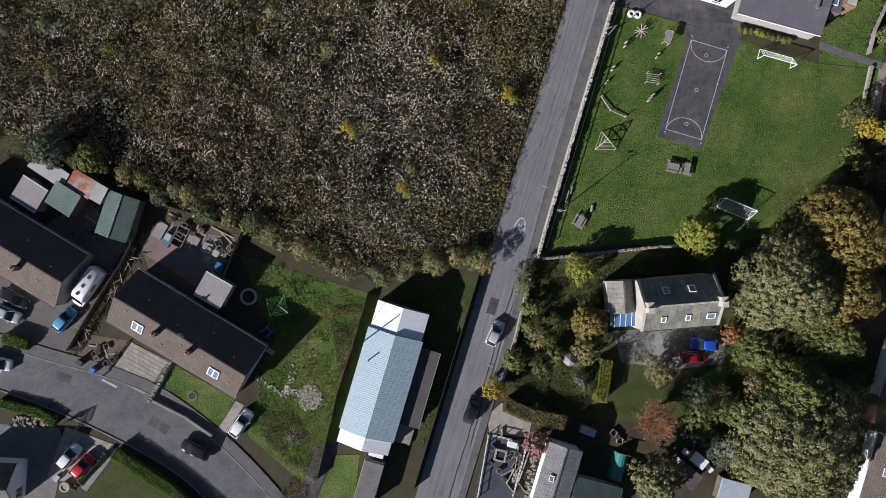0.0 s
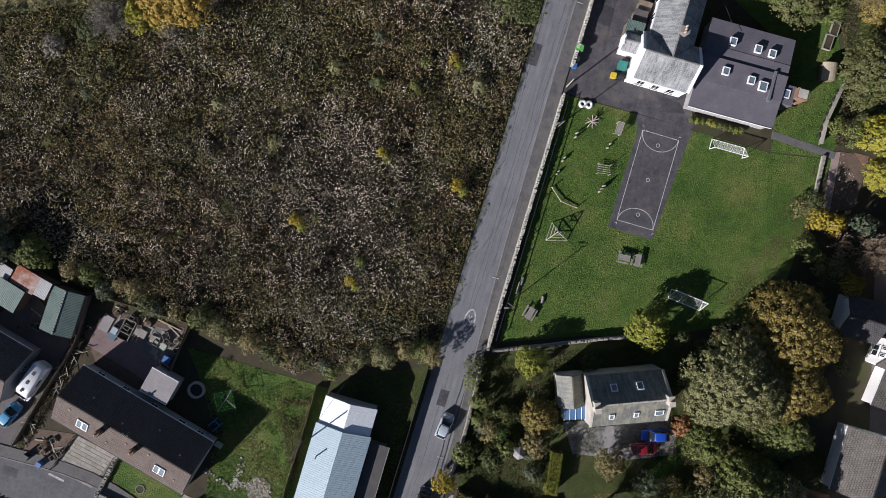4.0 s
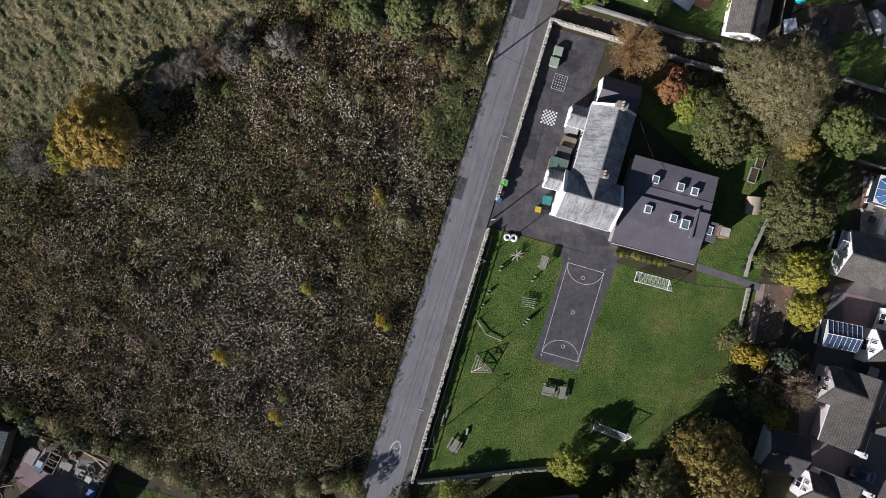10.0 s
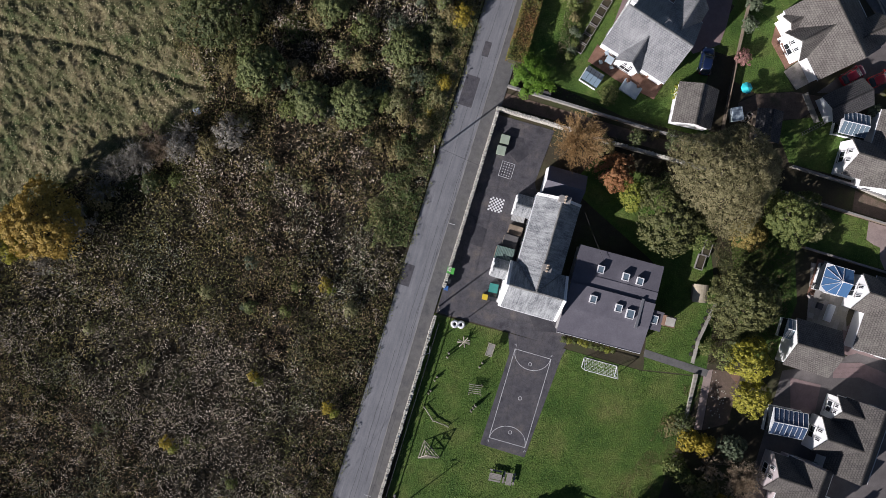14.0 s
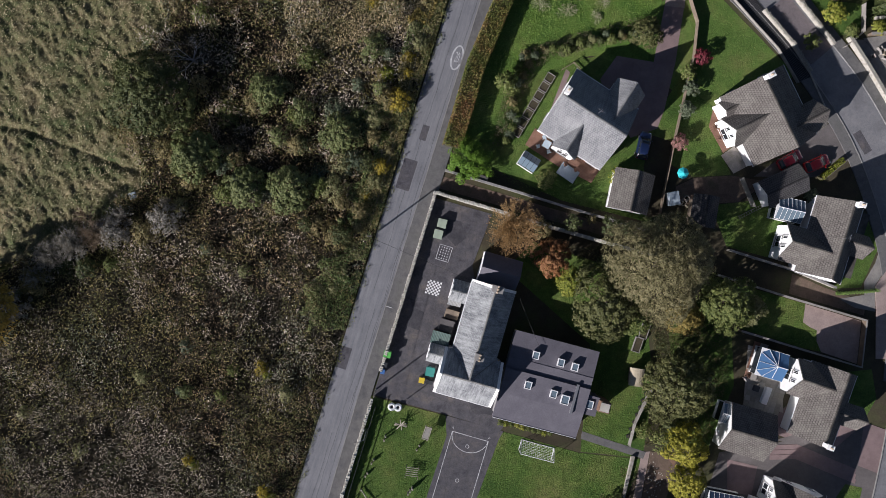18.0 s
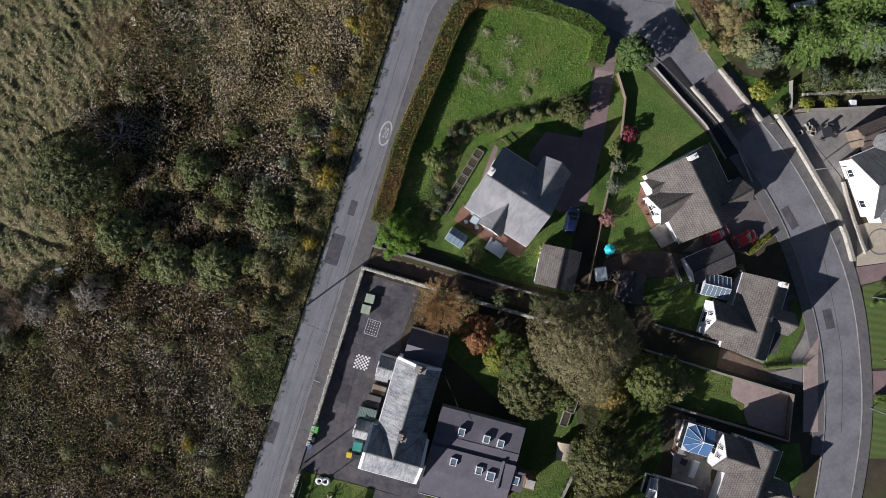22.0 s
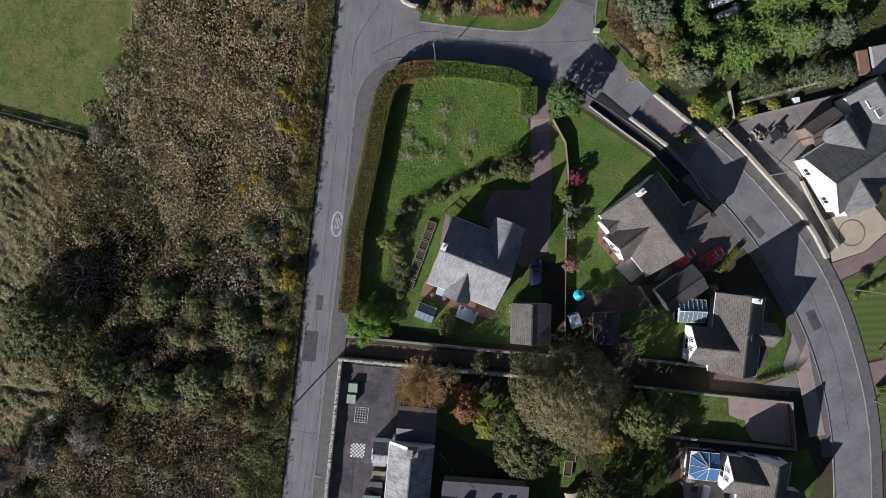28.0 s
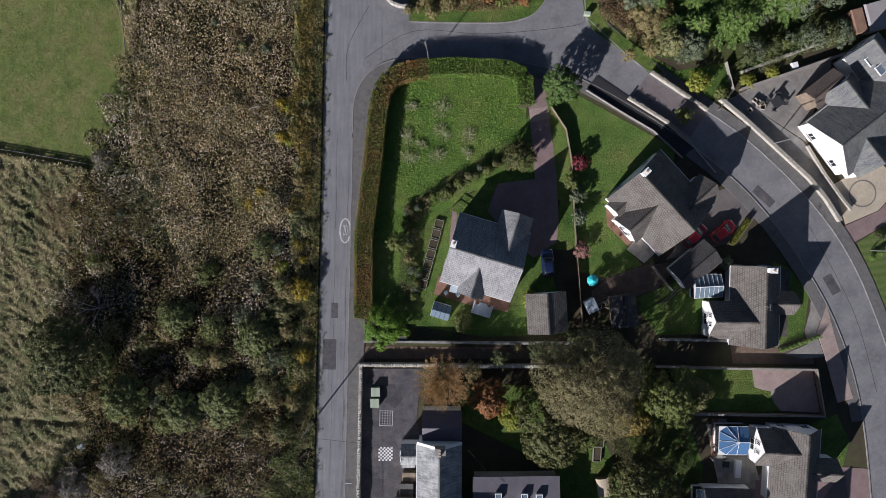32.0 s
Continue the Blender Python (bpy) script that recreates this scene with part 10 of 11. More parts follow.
# pale tanks among the spruces
for x0, y0, x1, y1 in ((96.5, 108.2, 100.1, 109.1), (96.8, 106.4, 100.4, 107.2), (97.0, 104.5, 100.9, 105.3), (97.4, 102.6, 101.2, 103.4)):
    e = thing("gas_tank", (x0 + x1) / 2, (y0 + y1) / 2, heading(x0, y0, x1, y1), "pale grey horizontal gas tank", "tank", "row of tanks")
    ln = math.hypot(x1 - x0, y1 - y0) / 2
    bm = tube(bmesh.new(), (-ln + 0.3, 0, 0.85), (ln - 0.3, 0, 0.85), 0.55, 0.55, 16)
    tube(bm, (ln - 0.3, 0, 0.85), (ln, 0, 0.85), 0.55, 0.25, 16)
    tube(bm, (-ln + 0.3, 0, 0.85), (-ln, 0, 0.85), 0.55, 0.25, 16)
    part("shell", bm, M["tank"], e)
    part("valve_cover", tube(bmesh.new(), (ln - 0.7, 0, 1.35), (ln - 0.7, 0, 1.6), 0.2, 0.2, 10), M["white"], e)
    for s in (-1, 1):
        part("saddle", boxed(s * ln * 0.6, 0, 0, 0.3, 0.9, 0.4), M["kerb"], e)
# slats over the dark strip beside the road
strip = thing("slatted_cover", 82.6, 90.6, 0, "dark slatted cover over the drain strip", "grating")
for i in range(60):
    t = i / 59
    x, y = np.interp(t, (0, 0.35, 0.65, 1), (78.8, 82.5, 86.4, 89.6)), np.interp(t, (0, 0.35, 0.65, 1), (94.5, 90.3, 86.1, 81.2))
    part("slat", boxed(x - 82.6, y - 90.6, 0.15, 1.7, 0.1, 0.05, 40), M["dark_metal"], strip)
# crazed stones round the fire place on the grass plot
rng = random.Random(9)
pile = thing("brush_pile", -19.7, -28.5, 0, "heap of dead branches on the grass", "brush pile")
for i in range(34):
    a, r = rng.uniform(0, 6.3), rng.uniform(0, 1.0)
    x, y, d = r * math.cos(a), r * math.sin(a), rng.uniform(0, 6.3)
    part("branch", tube(bmesh.new(), (x, y, rng.uniform(0.05, 0.4)), (x + 1.1 * math.cos(d), y + 1.1 * math.sin(d), rng.uniform(0.1, 0.6)), 0.04, 0.02, 5), M["wood_grey"], pile)

# sticks and laths thrown along the leaning fence
rng = random.Random(14)
for i in range(26):
    t = rng.random()
    x, y = -41.6 - 8.4 * t + rng.uniform(-0.9, 0.9), -1.0 - 13.6 * t + rng.uniform(-0.5, 0.5)
    e = thing("lath", x, y, rng.uniform(0, 180), "thin pale lath lying in the weeds", "lath", "laths along the fence", z=0.5)
    ln = rng.uniform(1.0, 2.4)
    part("strip", boxed(0, 0, 0.1, ln, 0.07, 0.05), rng.choice([M["wood_pale"], M["wood_grey"]]), e)
    part("stub", boxed(ln * 0.3, 0, -0.5, 0.06, 0.06, 0.6), M["wood"], e)
# clutter in the back yards
rng = random.Random(12)
for cx, cy, rot, n, spread in ((-33.5, 0.3, -28, 16, (4.2, 1.8)), (-29.5, -2.5, -30, 7, (1.2, 2.0)), (-46.3, -16.0, -60, 13, (1.9, 1.2)), (-48.5, 2.0, -32, 9, (2.2, 2.0)), (12.6, -33.0, 70, 10, (3.5, 1.2)), (27.8, -29.0, 70, 5, (1.0, 1.0)), (40, -28.5, -20, 8, (3, 1.2)), (72.5, 62.6, 0, 6, (2, 1)), (100.5, 85.0, 20, 6, (1.5, 1.5))):
    for i in range(n):
        u, w = rng.uniform(-1, 1) * spread[0], rng.uniform(-1, 1) * spread[1]
        c, s = math.cos(radians(rot)), math.sin(radians(rot))
        x, y = cx + u * c - w * s, cy + u * s + w * c
        pick = rng.random()
        if pick < 0.35:
            e = thing("plank", x, y, rng.uniform(0, 180), "weathered loose plank on the ground", "plank")
            ln = rng.uniform(1.2, 2.6)
            part("board", boxed(0, 0, 0.04, ln, 0.2, 0.05), rng.choice([M["wood_grey"], M["wood"], M["wood_pale"]]), e)
            part("batten", boxed(ln * 0.3, 0, 0, 0.1, 0.4, 0.05), M["wood"], e)
        elif pick < 0.7:
            e = thing("crate", x, y, rng.uniform(0, 90), "open slatted crate on the ground", "crate")
            w1, h1 = rng.uniform(0.5, 0.9), rng.uniform(0.3, 0.6)
            for sx in (-1, 1):
                part("side", boxed(sx * w1 / 2, 0, 0, 0.05, w1, h1), M["wood_grey"], e)
                part("end", boxed(0, sx * w1 / 2, 0, w1 - 0.06, 0.05, h1), M["wood_grey"], e)
            part("base", boxed(0, 0, 0.02, w1 - 0.06, w1 - 0.06, 0.06), M["soil"], e)
        else:
            e = thing("plant_pot", x, y, 0, "round clay pot with dark earth", "plant pot")
            r1 = rng.uniform(0.2, 0.38)
            part("pot", tube(bmesh.new(), (0, 0, 0), (0, 0, r1 * 1.4), r1 * 0.75, r1, 12), rng.choice([M["pot"], M["kerb"], M["brick"]]), e)
            part("earth", tube(bmesh.new(), (0, 0, r1 * 1.38), (0, 0, r1 * 1.42), r1 * 0.86, r1 * 0.86, 12), M["soil"], e)
# white rails round the sunken patio
for pts in ([(8.8, -28.2), (7.2, -37.5)], [(14.6, -29.0), (12.4, -37.0)], [(9.6, -28.2), (12.2, -28.8)]):
    fence("patio_rail", pts, 1.0, "white painted rail round the patio", M["white"], False, 1.6)
# tar seams and patches in the lane
for k, (y0, y1, off) in enumerate(((-40, -6, 4.9), (-30, 20, 5.6), (10, 60, 4.2), (0, 48, 3.2), (30, 96, 4.0), (50, 98, 2.2), (-38, 30, 2.6))):
    pts = [(road_left(y) + off + 0.05 * math.sin(y * 0.6 + k) + 0.03 * math.sin(y * 2.1), y) for y in np.arange(y0, y1, 0.8)]
    ribbon("tar_seam", pts, 0.04, 0.05, 0.0645, M["tar"], "thin dark tar seam along the lane") if off < 4.3 else ribbon("tar_seam", pts, 0.045, 0.1, 0.1345, M["tar"], "thin dark seam in the footway")
for x, y, rot, lx, ly in ((22.6, 40.0, 73, 3.2, 1.6), (31.5, 66.5, 73, 4.5, 2.0), (9.5, -9.5, 73, 2.4, 1.3), (34.0, 72.5, 73, 2.2, 1.0), (-52, -19.5, -20, 2.2, 1.2), (-38.5, -26.5, -33, 3.0, 1.4), (98.5, 72.0, -58, 3.5, 1.3), (104.8, 57.0, -75, 3.0, 1.4)):
    c, s = math.cos(radians(rot)), math.sin(radians(rot))
    slab("road_patch", [(x + (a * lx * c - b * ly * s) / 2, y + (a * lx * s + b * ly * c) / 2) for a, b in ((-1, -1), (1, -1), (1, 1), (-1, 1))], 0.05, 0.0655, M["tarmac"], "darker patch of newer tarmac")
for pts in ([(48.0, 106.5), (56.0, 108.4), (66.0, 105.2), (78.5, 103.0), (80.2, 104.0)], [(44.6, 104.2), (46.2, 108.8), (50.6, 113.6)], [(99.0, 80.6), (92.4, 88.0)], [(103.8, 66), (106.9, 52), (107.2, 40)], [(86.8, 92.2), (85.0, 90.2)]):
    ribbon("tar_seam", smooth_line(pts, 5), 0.07, 0.05, 0.0688, M["tar"], "thin dark tar seam in the road")

# ---- yards and borders of the low road ----
def stones(name, spots, size, material, label, seed=1, kind="stuff"):
    """Loose stones lying close together."""
    rng = random.Random(seed)
    bm = bmesh.new()
    for x, y in spots:
        d = rng.uniform(*size)
        box(bm, x, y, -0.02, d, d * rng.uniform(0.6, 1.0), d * rng.uniform(0.35, 0.6), rng.uniform(0, 180), rng.uniform(0.5, 0.8))
    return tagged(part(name, bm, material), label, "stones", kind=kind)


def strewn(rng, line, width, n):
    """Places spread about a line."""
    out = []
    for i in range(n):
        t = rng.random() * (len(line) - 1)
        k = min(int(t), len(line) - 2)
        f = t - k
        out.append((line[k][0] + (line[k + 1][0] - line[k][0]) * f + rng.uniform(-width, width) / 2, line[k][1] + (line[k + 1][1] - line[k][1]) * f + rng.uniform(-width, width) / 2))
    return out


rng = random.Random(31)
disc = []
while len(disc) < 230:
    a, b = rng.uniform(-1, 1), rng.uniform(-1, 1)
    if a * a + b * b < 1:
        disc.append((-16.9 + 1.75 * a, -22.8 + 1.9 * b))
stones("stone_circle", disc, (0.14, 0.34), M["cope"], "round bed of pale loose stones", 32)
stones("stone_path", strewn(rng, [(-19.3, -18.2), (-19.6, -19.9), (-20.3, -21.3), (-20.9, -22.3), (-20.0, -21.6), (-18.6, -22.1)], 0.9, 150), (0.14, 0.36), M["cope"], "winding path of pale stones in the grass", 33)
stones("edging_stones", strewn(rng, [(-24.6, -19.6), (-22.6, -21.0), (-21.2, -22.0)], 0.4, 24), (0.2, 0.5), M["stone"], "row of stones edging the path", 34)
stones("rubble", strewn(rng, [(-59.5, -25.8), (-56.2, -25.9), (-53.2, -25.6)], 1.4, 90), (0.2, 0.6), M["cope_dull"], "broken pale stones at the yard edge", 35)
stone_wall("drive_wall", [(-36.8, -17.3), (-38.3, -20.3), (-39.7, -22.9)], 0.45, 0.55, "low rubble wall beside the slab drive", seed=41, top="cope_dull")
plain_wall("front_garden_wall", [(-39.3, -22.9), (-34.7, -25.3), (-30.9, -28.0)], 0.55, 0.25, M["stone"], "low dark wall along the footway", M["kerb"])
slab("soil_bed", [(-38.3, -21.0), (-37.2, -21.2), (-34.6, -24.8), (-31.4, -27.4), (-34.7, -25.1), (-39.2, -22.6)], 0.0, 0.05, M["yard_soil"], "dark soil bed inside the garden wall")
slab("front_plot", [(-49.6, -13.2), (-42.7, -14.3), (-46.2, -19.3), (-50.2, -17.6)], 0.0, 0.028, M["yard_soil"], "bare earth plot full of odds and ends")
fence("plot_fence", [(-43.0, -14.6), (-46.2, -19.2)], 0.6, "low broken timber edge of the plot", M["wood"], False, 1.2)
slab("court_back", [(-41.0, -1.6), (-38.4, 3.0), (-33.4, 1.4), (-33.2, -2.8), (-30.4, -4.4), (-32.4, -7.4), (-34.0, -6.0)], 0.0, 0.036, M["drive"], "brown paved back court")
slab("court_slabs", [(-33.3, 1.4), (-27.6, 0.2), (-29.4, -4.6), (-30.4, -4.5), (-33.2, -2.8)], 0.0, 0.037, M["slab_dark"], "dark concrete paving in the yard")
for x, y, k in ((-32.2, 0.6, 0), (-31.2, -0.4, 1), (-30.1, -0.2, 2), (-30.9, -1.7, 3), (-32.0, -1.2, 4), (-29.6, -1.6, 5), (-31.6, -2.6, 6)):
    e = thing("paving_stone", x, y, -28 + 6 * math.sin(k * 4), "single grey paving stone laid in the yard", "paving stone", "yard stones")
    part("stone", boxed(0, 0, 0.03, 1.0, 0.95, 0.07, bevel=0.02), M["slab_each"], e)
    part("bedding", boxed(0, 0, 0.0, 1.05, 1.0, 0.045), M["yard_soil"], e)
e = thing("cold_frame", -35.3, 0.6, 62.5, "long open cold frame with white painted bars", "cold frame")
for k in range(4):
    part("bar", boxed(-1.5 + k, 0, 0, 0.09, 1.6, 0.55), M["wood_grey"], e)
for s in (-1, 1):
    part("side", boxed(0, s * 0.8, 0, 3.1, 0.09, 0.55), M["wood_grey"], e)
part("earth", boxed(0, 0, 0, 2.9, 1.5, 0.2), M["soil"], e)
e = thing("glass_frame", -38.2, 1.5, 60, "pale glazed frame lying in the yard", "glass frame")
part("sheet", boxed(0, 0, 0.2, 2.3, 1.4, 0.05), M["felt"], e)
part("frame", boxed(0, 0, 0.0, 2.35, 1.45, 0.2), M["wood_grey"], e)
e = thing("storage_bin", -36.9, 0.55, -30, "pale blue-grey storage bin in the yard", "bin")
part("body", boxed(0, 0, 0, 0.85, 0.95, 0.6, taper=0.95), M["felt_blue"], e)
part("lid", boxed(0, 0, 0.6, 0.92, 1.0, 0.08, taper=0.9), M["felt_blue"], e)
for x0, y0, x1, y1 in ((-34.8, -1.0, -32.7, 2.3), (-34.2, -1.2, -33.0, 1.4), (-31.0, 2.0, -27.8, 0.4), (-29.6, 1.2, -27.6, -0.8), (-37.0, 3.9, -35.4, 3.2), (-48.4, -15.0, -45.2, -15.3)):
    e = thing("plank", (x0 + x1) / 2, (y0 + y1) / 2, heading(x0, y0, x1, y1), "long pale plank lying in the yard", "plank")
    part("board", boxed(0, 0, 0.1, math.hypot(x1 - x0, y1 - y0), 0.16, 0.05), M["wood_pale"], e)
    part("batten", boxed(0.3, 0, 0.0, 0.12, 0.5, 0.1), M["wood"], e)
e = thing("flower_ring", -33.8, -22.3, 0, "small stone ring sunk in the front lawn", "flower ring")
ring = [(0.6 * math.cos(a * math.pi / 10), 0.6 * math.sin(a * math.pi / 10)) for a in range(21)]
slab("rim", offset_line(ring, 0.08) + offset_line(ring, -0.08)[::-1], 0, 0.1, M["slab_dark"], parent=e, kind="")
part("earth", tube(bmesh.new(), (0, 0, 0), (0, 0, 0.06), 0.5, 0.5, 16), M["soil"], e)
# low yard by the two cars
slab("garden_edge_path", [(-45.3, -29.6), (-44.5, -30.1), (-48.9, -36.0), (-49.7, -35.4)], 0.0, 0.06, M["kerb"], "pale concrete edge path")
for i in range(12):
    t = i / 11
    e = thing("edging_shrub", -45.9 - 4.5 * t, -30.4 - 4.9 * t, i * 40, "small dark shrub in the row beside the drive", "shrub", "row beside the drive")
    part("stem", tube(bmesh.new(), (0, 0, 0), (0, 0, 0.3), 0.04, 0.03, 5), M["bark"], e)
    c, d, f = crown_points(np.random.default_rng(i), 260, "bush")
    part("foliage", leaf_mesh(c * (0.42, 0.42, 0.8), d, 0.2, 0.12, f), LEAF["darkgreen"], e)
e = thing("round_planter", -51.8, -35.2, 0, "round pale stone planter in the yard", "planter")
ring = [(0.62 * math.cos(a * math.pi / 10), 0.62 * math.sin(a * math.pi / 10)) for a in range(21)]
slab("rim", offset_line(ring, 0.1) + offset_line(ring, -0.1)[::-1], 0, 0.5, M["cream"], parent=e, kind="")
part("earth", tube(bmesh.new(), (0, 0, 0), (0, 0, 0.4), 0.55, 0.55, 16), M["slab"], e)
e = thing("recycling_box", -52.9, -33.9, 50, "blue recycling box in the shade", "box")
part("body", boxed(0, 0, 0, 0.9, 0.6, 0.5, taper=1.08), M["bin_blue"], e)
part("lid", boxed(0, 0, 0.5, 0.98, 0.66, 0.06), M["felt_blue"], e)
fence("gate_rail", [(-51.6, -25.9), (-49.6, -25.1)], 1.0, "dark metal gate rail at the yard entry", M["dark_metal"], False, 0.6)
fence("step_rail", [(-49.2, -25.0), (-49.9, -26.9)], 1.0, "dark metal handrail beside the steps", M["dark_metal"], False, 0.5)
# sunken patio with its planter box and white edging
e = thing("planter_box", 10.6, -31.2, 76, "square timber planter box with round pots at its corners", "planter")
for s in (-1, 1):
    part("side", boxed(0, s * 0.75, 0, 1.7, 0.25, 0.5), M["slab"], e)
    part("end", boxed(s * 0.75, 0, 0, 0.25, 1.25, 0.5), M["slab"], e)
part("earth", boxed(0, 0, 0, 1.25, 1.25, 0.3), M["rubber"], e)
for x, y in ((9.4, -30.1), (9.0, -32.4), (10.4, -33.4), (12.9, -31.0)):
    e = thing("plant_pot", x, y, 0, "round dark pot standing on the patio", "plant pot")
    part("pot", tube(bmesh.new(), (0, 0, 0), (0, 0, 0.55), 0.3, 0.42, 14), M["wood_grey"], e)
    part("earth", tube(bmesh.new(), (0, 0, 0.53), (0, 0, 0.57), 0.33, 0.33, 14), M["rubber"], e)
plain_wall("patio_kerb", [(13.3, -29.3), (12.8, -32.9), (11.5, -35.3), (12.5, -36.6)], 0.4, 0.12, M["cream"], "low white wall bounding the patio")
plain_wall("patio_kerb", [(14.8, -30.8), (13.2, -35.2), (14.2, -36.6)], 0.4, 0.12, M["cream"], "low white wall beside the stepped bed")
plain_wall("patio_kerb", [(10.9, -27.2), (10.8, -28.6), (13.4, -29.2)], 0.4, 0.12, M["cream"], "white wall round the bench corner")
stones("step_stones", strewn(rng, [(13.7, -30.6), (13.2, -33.0), (12.5, -35.2)], 0.5, 26), (0.35, 0.6), M["stone"], "rough stepping stones in the bed", 36)
stones("bank_stones", strewn(rng, [(16.2, -28.6), (15.6, -31.5), (14.9, -35.0), (14.6, -37.5)], 1.0, 90), (0.2, 0.5), M["cope_dull"], "broken pale stones along the house", 37)
for x0, y0, x1, y1 in ((37.4, -30.6, 39.0, -31.6), (39.4, -31.4, 40.8, -33.6), (40.4, -32.2, 41.8, -34.0), (36.4, -31.9, 37.6, -33.2)):
    e = thing("white_sheet", (x0 + x1) / 2, (y0 + y1) / 2, heading(x0, y0, x1, y1), "white board leaning in the garden clutter", "board")
    part("panel", boxed(0, 0, 0.3, 1.9, 0.8, 0.05), M["white"], e)
    part("prop", boxed(0, 0, 0, 1.2, 0.1, 0.3), M["wood"], e)
slab("red_deck", [(63.0, -23.2), (66.6, -24.4), (66.0, -27.0), (62.4, -25.6)], 0.0, 0.1, M["deck"], "red-brown timber deck by the house")

# ---- school field edge ----
for i in range(11):
    t = i / 10
    e = thing("wall_slab", 65.0 - 1.7 * t, 25.3 - 7.3 * t, 77, "pale square slab capping the field wall", "slab", "field wall slabs", z=0.35)
    part("slab", boxed(0, 0, 0, 0.66, 0.46, 0.08, bevel=0.015), M["slab_each"], e)
slab("pink_path", [(66.4, 26.1), (67.6, 26.2), (66.1, 17.3), (64.9, 17.3)], 0.0, 0.04, M["slab_pink"], "pinkish paved path beside the field")
slab("brick_corner", [(69.6, 26.1), (71.9, 25.6), (71.2, 24.0)], 0.03, 0.06, M["brick"], "red-brown paved corner")
stones("bed_stones", strewn(rng, [(68.6, 25.4), (68.4, 22), (67.6, 18.4)], 2.2, 60), (0.1, 0.24), M["cope"], "small pale stones on the earth bed", 38)
# ---- garden furniture ----
def garden_table(x, y, rot, l, w, material, label):
    e = thing("garden_table", x, y, rot, label, "table", z=0.1)
    part("tabletop", boxed(0, 0, 0.68, l, w, 0.05, bevel=0.01), material, e)
    for sx in (-1, 1):
        for sy in (-1, 1):
            part("leg", boxed(sx * (l / 2 - 0.1), sy * (w / 2 - 0.1), 0, 0.06, 0.06, 0.68), material, e)
    return e


def garden_chair(x, y, rot, material, label):
    e = thing("garden_chair", x, y, rot, label, "chair", "garden chairs", z=0.1)
    part("seat", boxed(0, 0, 0.4, 0.5, 0.5, 0.06, bevel=0.01), material, e)
    part("backrest", boxed(-0.24, 0, 0.46, 0.05, 0.5, 0.5), material, e)
    for sx in (-1, 1):
        for sy in (-1, 1):
            part("leg", boxed(sx * 0.21, sy * 0.21, 0, 0.05, 0.05, 0.4), material, e)
    return e


for x, y, rot, l, w, key, lb in ((51.6, 71.0, -30, 1.1, 1.1, "felt_blue", "pale round-cornered table on the deck"), (55.6, 68.4, -30, 1.6, 0.9, "deck", "red-brown table on the deck"), (77.2, 73.2, -60, 1.5, 0.9, "deck", "red-brown table on the deck"), (103.4, 84.6, 20, 1.5, 1.5, "dark_metal", "round-cornered dark table on the terrace"), (82.6, 37.6, 72, 1.4, 0.9, "wood_grey", "grey timber table on the patio")):
    garden_table(x, y, rot, l, w, M[key], lb)
    for k in range(4):
        a = radians(rot + 45 + 90 * k)
        garden_chair(x + 1.25 * math.cos(a), y + 1.05 * math.sin(a), math.degrees(a) + 180, M[key], "small chair drawn up to the garden table")
# roof vents and aerials
for nm, spots in (("bungalow", ((-8.2, -1.0), (-2.0, -2.9), (0.6, -1.2), (4.0, -0.8), (8.6, -2.6), (-6.4, 1.8), (-1.2, 1.0), (3.4, 2.4), (7.6, 1.2))), ("bungalow.001", ((-4.0, -1.4), (0.5, -2.8), (6.6, -1.8), (-3.0, 1.6), (2.6, 2.2), (7.4, 0.9)))):
    h = bpy.data.objects[nm]
    for x, y in spots:
        part("roof_vent", boxed(x, y, 5.02 - abs(y) * 0.565, 0.28, 0.24, 0.16, taper=0.8), M["pot"], h, "small pale roof vent")
for x, y, z, rot in ((-33.0, -12.6, 5.0, -31), (57.6, 74.6, 6.0, -32), (114.0, 79.2, 6.5, 23), (92.0, 57.9, 6.0, 74)):
    e = thing("aerial", x, y, rot, "thin metal aerial on the roof ridge", "aerial", z=z - 0.1)
    part("mast", tube(bmesh.new(), (0, 0, 0), (0, 0, 1.6), 0.03, 0.02, 6), M["steel"], e)
    part("boom", tube(bmesh.new(), (-0.5, 0, 1.5), (0.5, 0, 1.5), 0.02, 0.02, 5), M["steel"], e)
    for k in range(5):
        part("rod", tube(bmesh.new(), (-0.4 + 0.2 * k, -0.25, 1.5), (-0.4 + 0.2 * k, 0.25, 1.5), 0.012, 0.012, 4), M["steel"], e)
slab("kerbside_grass", [(87.4, 96.6), (91.0, 92.8), (97.8, 92.2), (98.0, 88.6), (94.4, 87.4), (91.2, 90.4), (87.6, 94.4)], 0.0, 0.03, M["lawn"], "green grass behind the roadside wall")

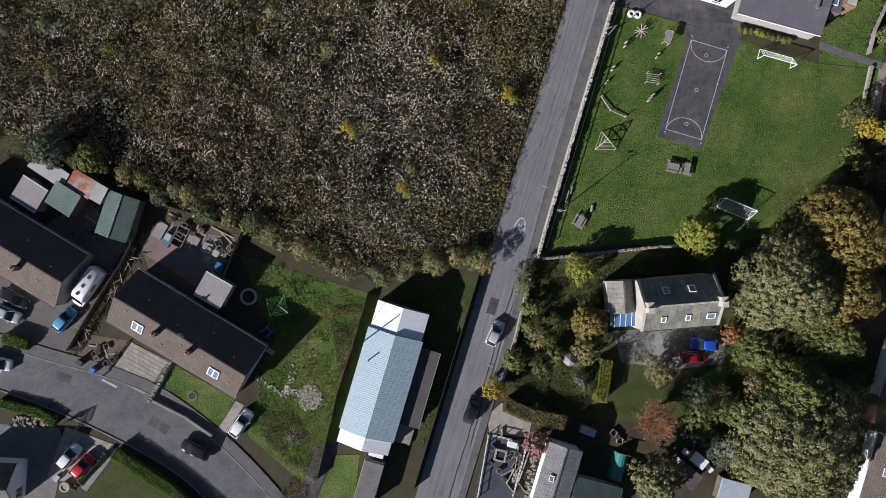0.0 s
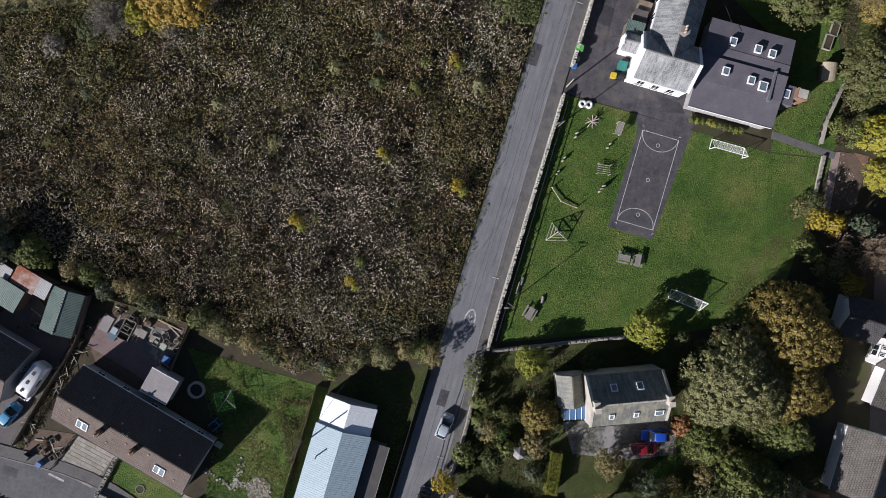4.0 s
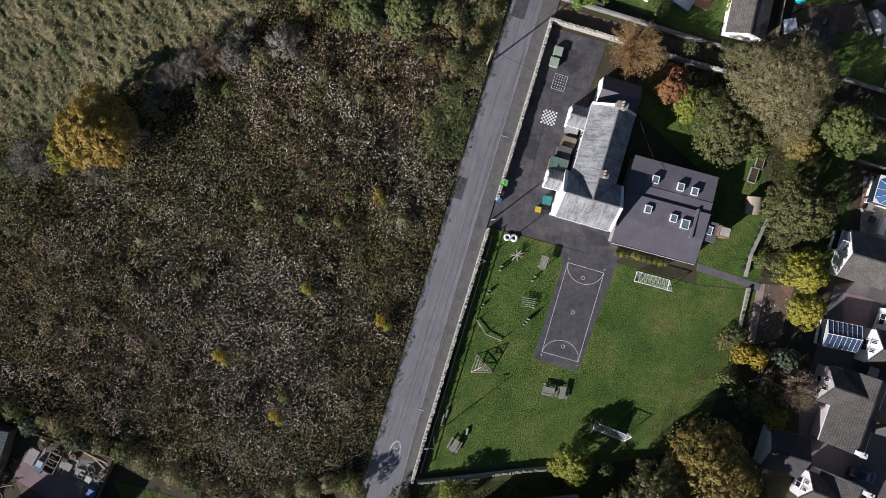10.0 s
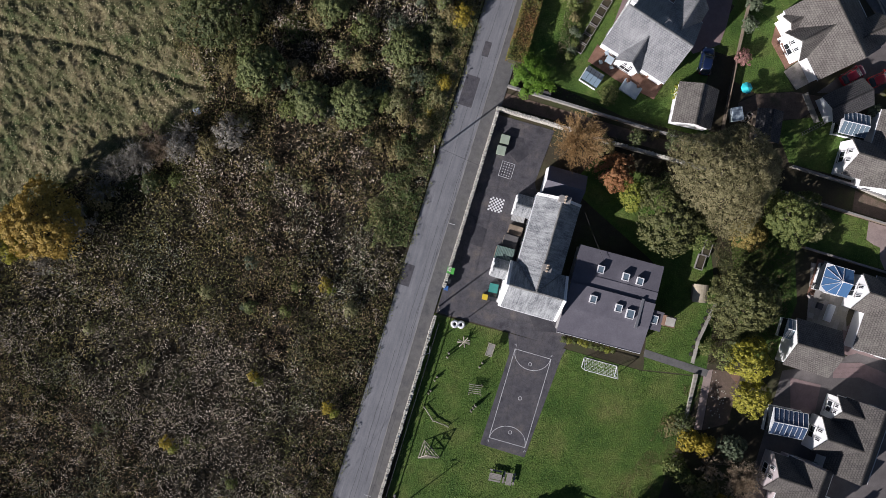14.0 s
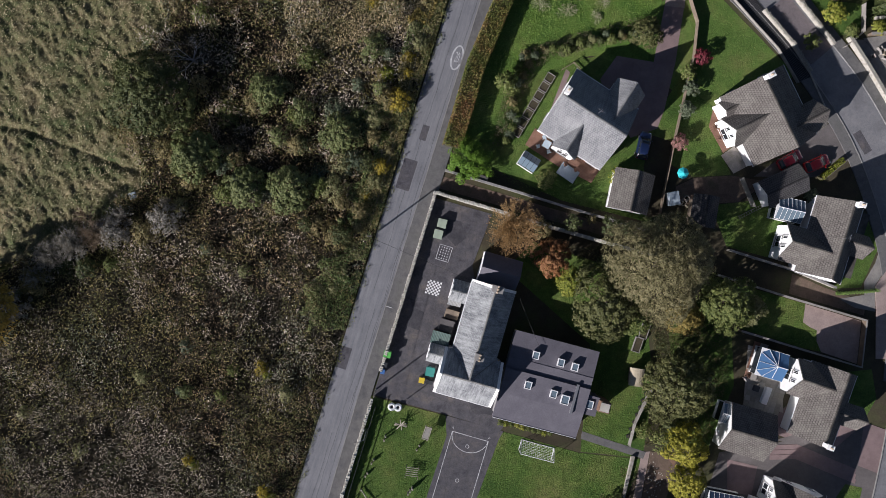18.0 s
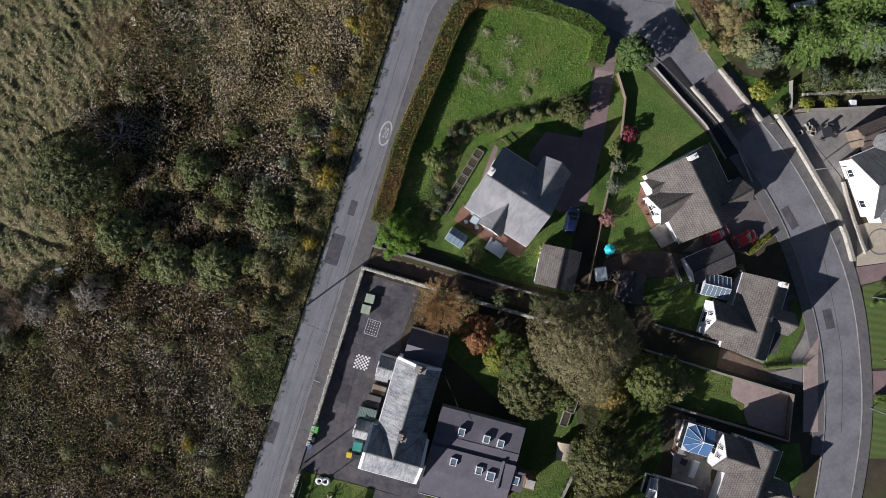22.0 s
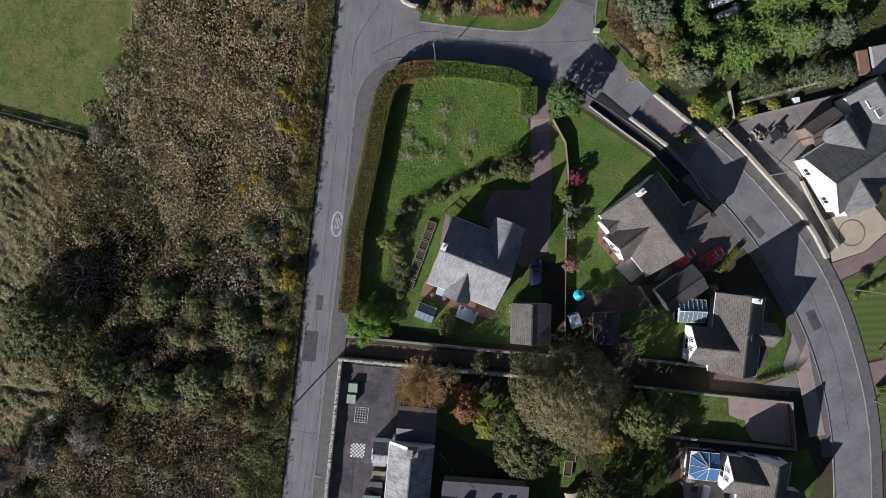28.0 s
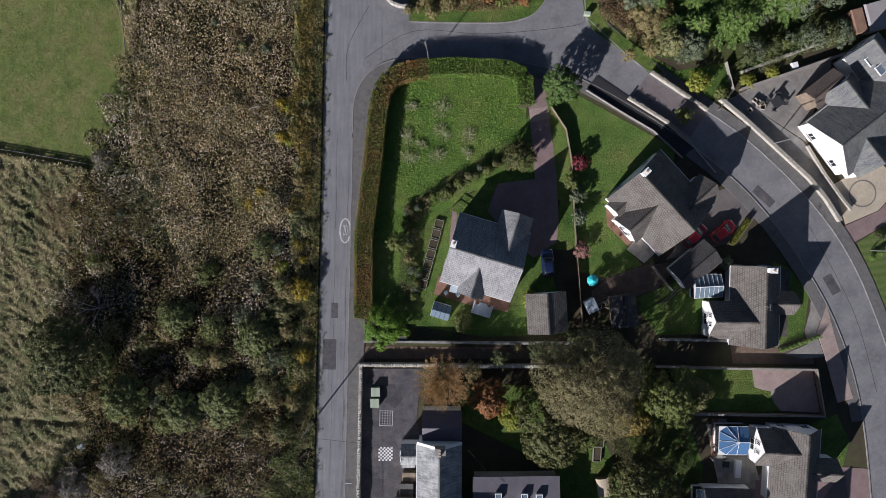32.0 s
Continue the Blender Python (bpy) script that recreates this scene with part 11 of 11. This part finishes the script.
# ---- paved bands and patio behind the southern villas ----
slab("drive_tarmac", [(86.2, 27.8), (89.1, 28.6), (95.6, 26.7), (99.8, 30.3), (99.0, 23.4), (89.6, 27.3)], 0.0, 0.05, M["tarmac_warm"], "dark tarmac drive beside the villa")
for k, key in enumerate(("drive", "drive", "drive")):
    slab("drive_band", [(85.6, 27.1 - 0.75 * k), (89.7, 27.2 - 0.75 * k), (98.8, 23.4 - 0.75 * k), (98.6, 22.75 - 0.75 * k), (89.5, 26.5 - 0.75 * k), (85.6, 26.4 - 0.75 * k)], 0.0, 0.054, M[key], "band of coloured paving across the drive")
slab("side_lawn", [(94.6, 17.4), (97.2, 21.2), (99.8, 20.6), (98.0, 12), (95.0, 10)], 0.0, 0.03, M["lawn"], "small green lawn beside the villa")
slab("side_lawn", [(96.9, 38.0), (100.8, 38.4), (101.6, 34.0), (99.6, 30.4), (96.6, 29.6)], 0.0, 0.03, M["lawn"], "shaded strip of lawn beside the villa")
slab("passage", [(88.4, 52.6), (93.2, 50.6), (99.6, 48.4), (99.4, 46.4), (88.0, 49.6)], 0.0, 0.026, M["yard_soil"], "dark earth passage between the gardens")
slab("back_beds", [(79.2, 25.0), (83.8, 23.9), (82.9, 19.4), (79.3, 20.4)], 0.0, 0.04, M["drive"], "red-brown paved yard by the glazed porch")
patio = thing("patio_paving", 84.6, 34.3, -16, "patio of pale square slabs", "paving", kind="structure")
for i in range(7):
    for j in range(7):
        o = new("paving_slab", slab_meshes[(i * 3 + j * 5) % 3])
        o.parent = patio
        o.matrix_basis = pose(-2.4 + i * 0.8, -2.4 + j * 0.8, 0.035, 0, 0, 0.5 * math.sin(i * 5 + j * 3)) @ Matrix.Diagonal((0.89, 1.33, 1, 1))
deck = thing("timber_deck", 83.2, 39.6, 74, "low timber deck round the conservatory", "deck")
for k in range(9):
    part("deck_board", boxed(0, -1.0 + 0.24 * k, 0.02, 5.6, 0.22, 0.12), M["wood_grey"] if k < 5 else M["deck"], deck)
ISLAND = smooth_line([(55.6, 109.9), (61.1, 108.2), (67.1, 106.5), (70.5, 105.9), (73.3, 106.2), (75.6, 107.9), (78.0, 111.1), (80.6, 116.3), (86, 130)], 4)
slab("island_verge", ISLAND + [(60, 130), (56.1, 111.4)], 0.0, 0.14, M["lawn"], "grass verge of the corner bed inside the kerb")
ribbon("kerb_island", ISLAND, 0.16, 0.0, 0.17, M["kerb"], "pale kerb round the corner bed")
STUB = smooth_line([(92, 131), (85.5, 116.9), (82.8, 112.1), (80.8, 106.1), (80.4, 103.0)], 4)
slab("stub_verge", STUB + offset_line(STUB, 1.5)[::-1], 0.0, 0.142, M["lawn"], "grass strip beside the side road's end")
ribbon("kerb_stub", STUB, 0.16, 0.0, 0.17, M["kerb"], "pale kerb beside the side road's end")
slab("road_end", [(77.0, 109.6), (78.3, 111.4), (80.9, 116.3), (86.2, 130), (91.6, 131), (85.3, 116.9), (82.6, 112.1), (80.9, 107.4)], 0.0, 0.0705, M["asphalt_dark"], "darker newer asphalt at the side road's end")
slab("paved_ramp", [(84.1, 91.1), (86.7, 93.3), (93.7, 85.9), (90.5, 83.2)], 0.0, 0.071, M["drive_grey"], "mauve-brown block-paved ramp across the road")
stone_wall("corner_wall", [(53.2, 114.2), (53.9, 113.0), (54.8, 112.3), (56.6, 111.7)], 0.7, 0.4, "curved pale wall end at the corner", seed=71)
# road surface in the mouth of the junction, and its footway corner
slab("junction_mouth", [(46.7, 115.6), (56.5, 112.9), (55.5, 109.4), (53.2, 104.8), (49.6, 104.9), (46.7, 103.4), (42.4, 96.6), (41.1, 96.9)], 0.0, 0.0565, M["asphalt_side"], "asphalt of the junction mouth")
slab("footway_corner", [(43.2, 95.9), (45.3, 95.3), (47.9, 101.0), (51.2, 104.3), (53.2, 104.9), (51.5, 105.4), (48.8, 104.8), (46.0, 102.4)], 0.0, 0.118, M["footway"], "tarmac footway round the hedge corner")
slab("drive_side_lawn", [(66.2, 72.9), (71.1, 81.0), (72.6, 80.7), (70.3, 71.7)], 0.0, 0.034, M["lawn"], "shaded grass strip beside the drive")
slab("grass_verge", [(80.5, 106.3), (80.3, 103.8), (80.9, 101.6), (84.7, 96.9), (87.1, 93.4), (88.9, 93.2), (86.9, 97.1), (83.3, 101.3), (82.4, 104.1), (82.7, 105.7)], 0.0, 0.145, M["lawn"], "green grass verge along the kerb")
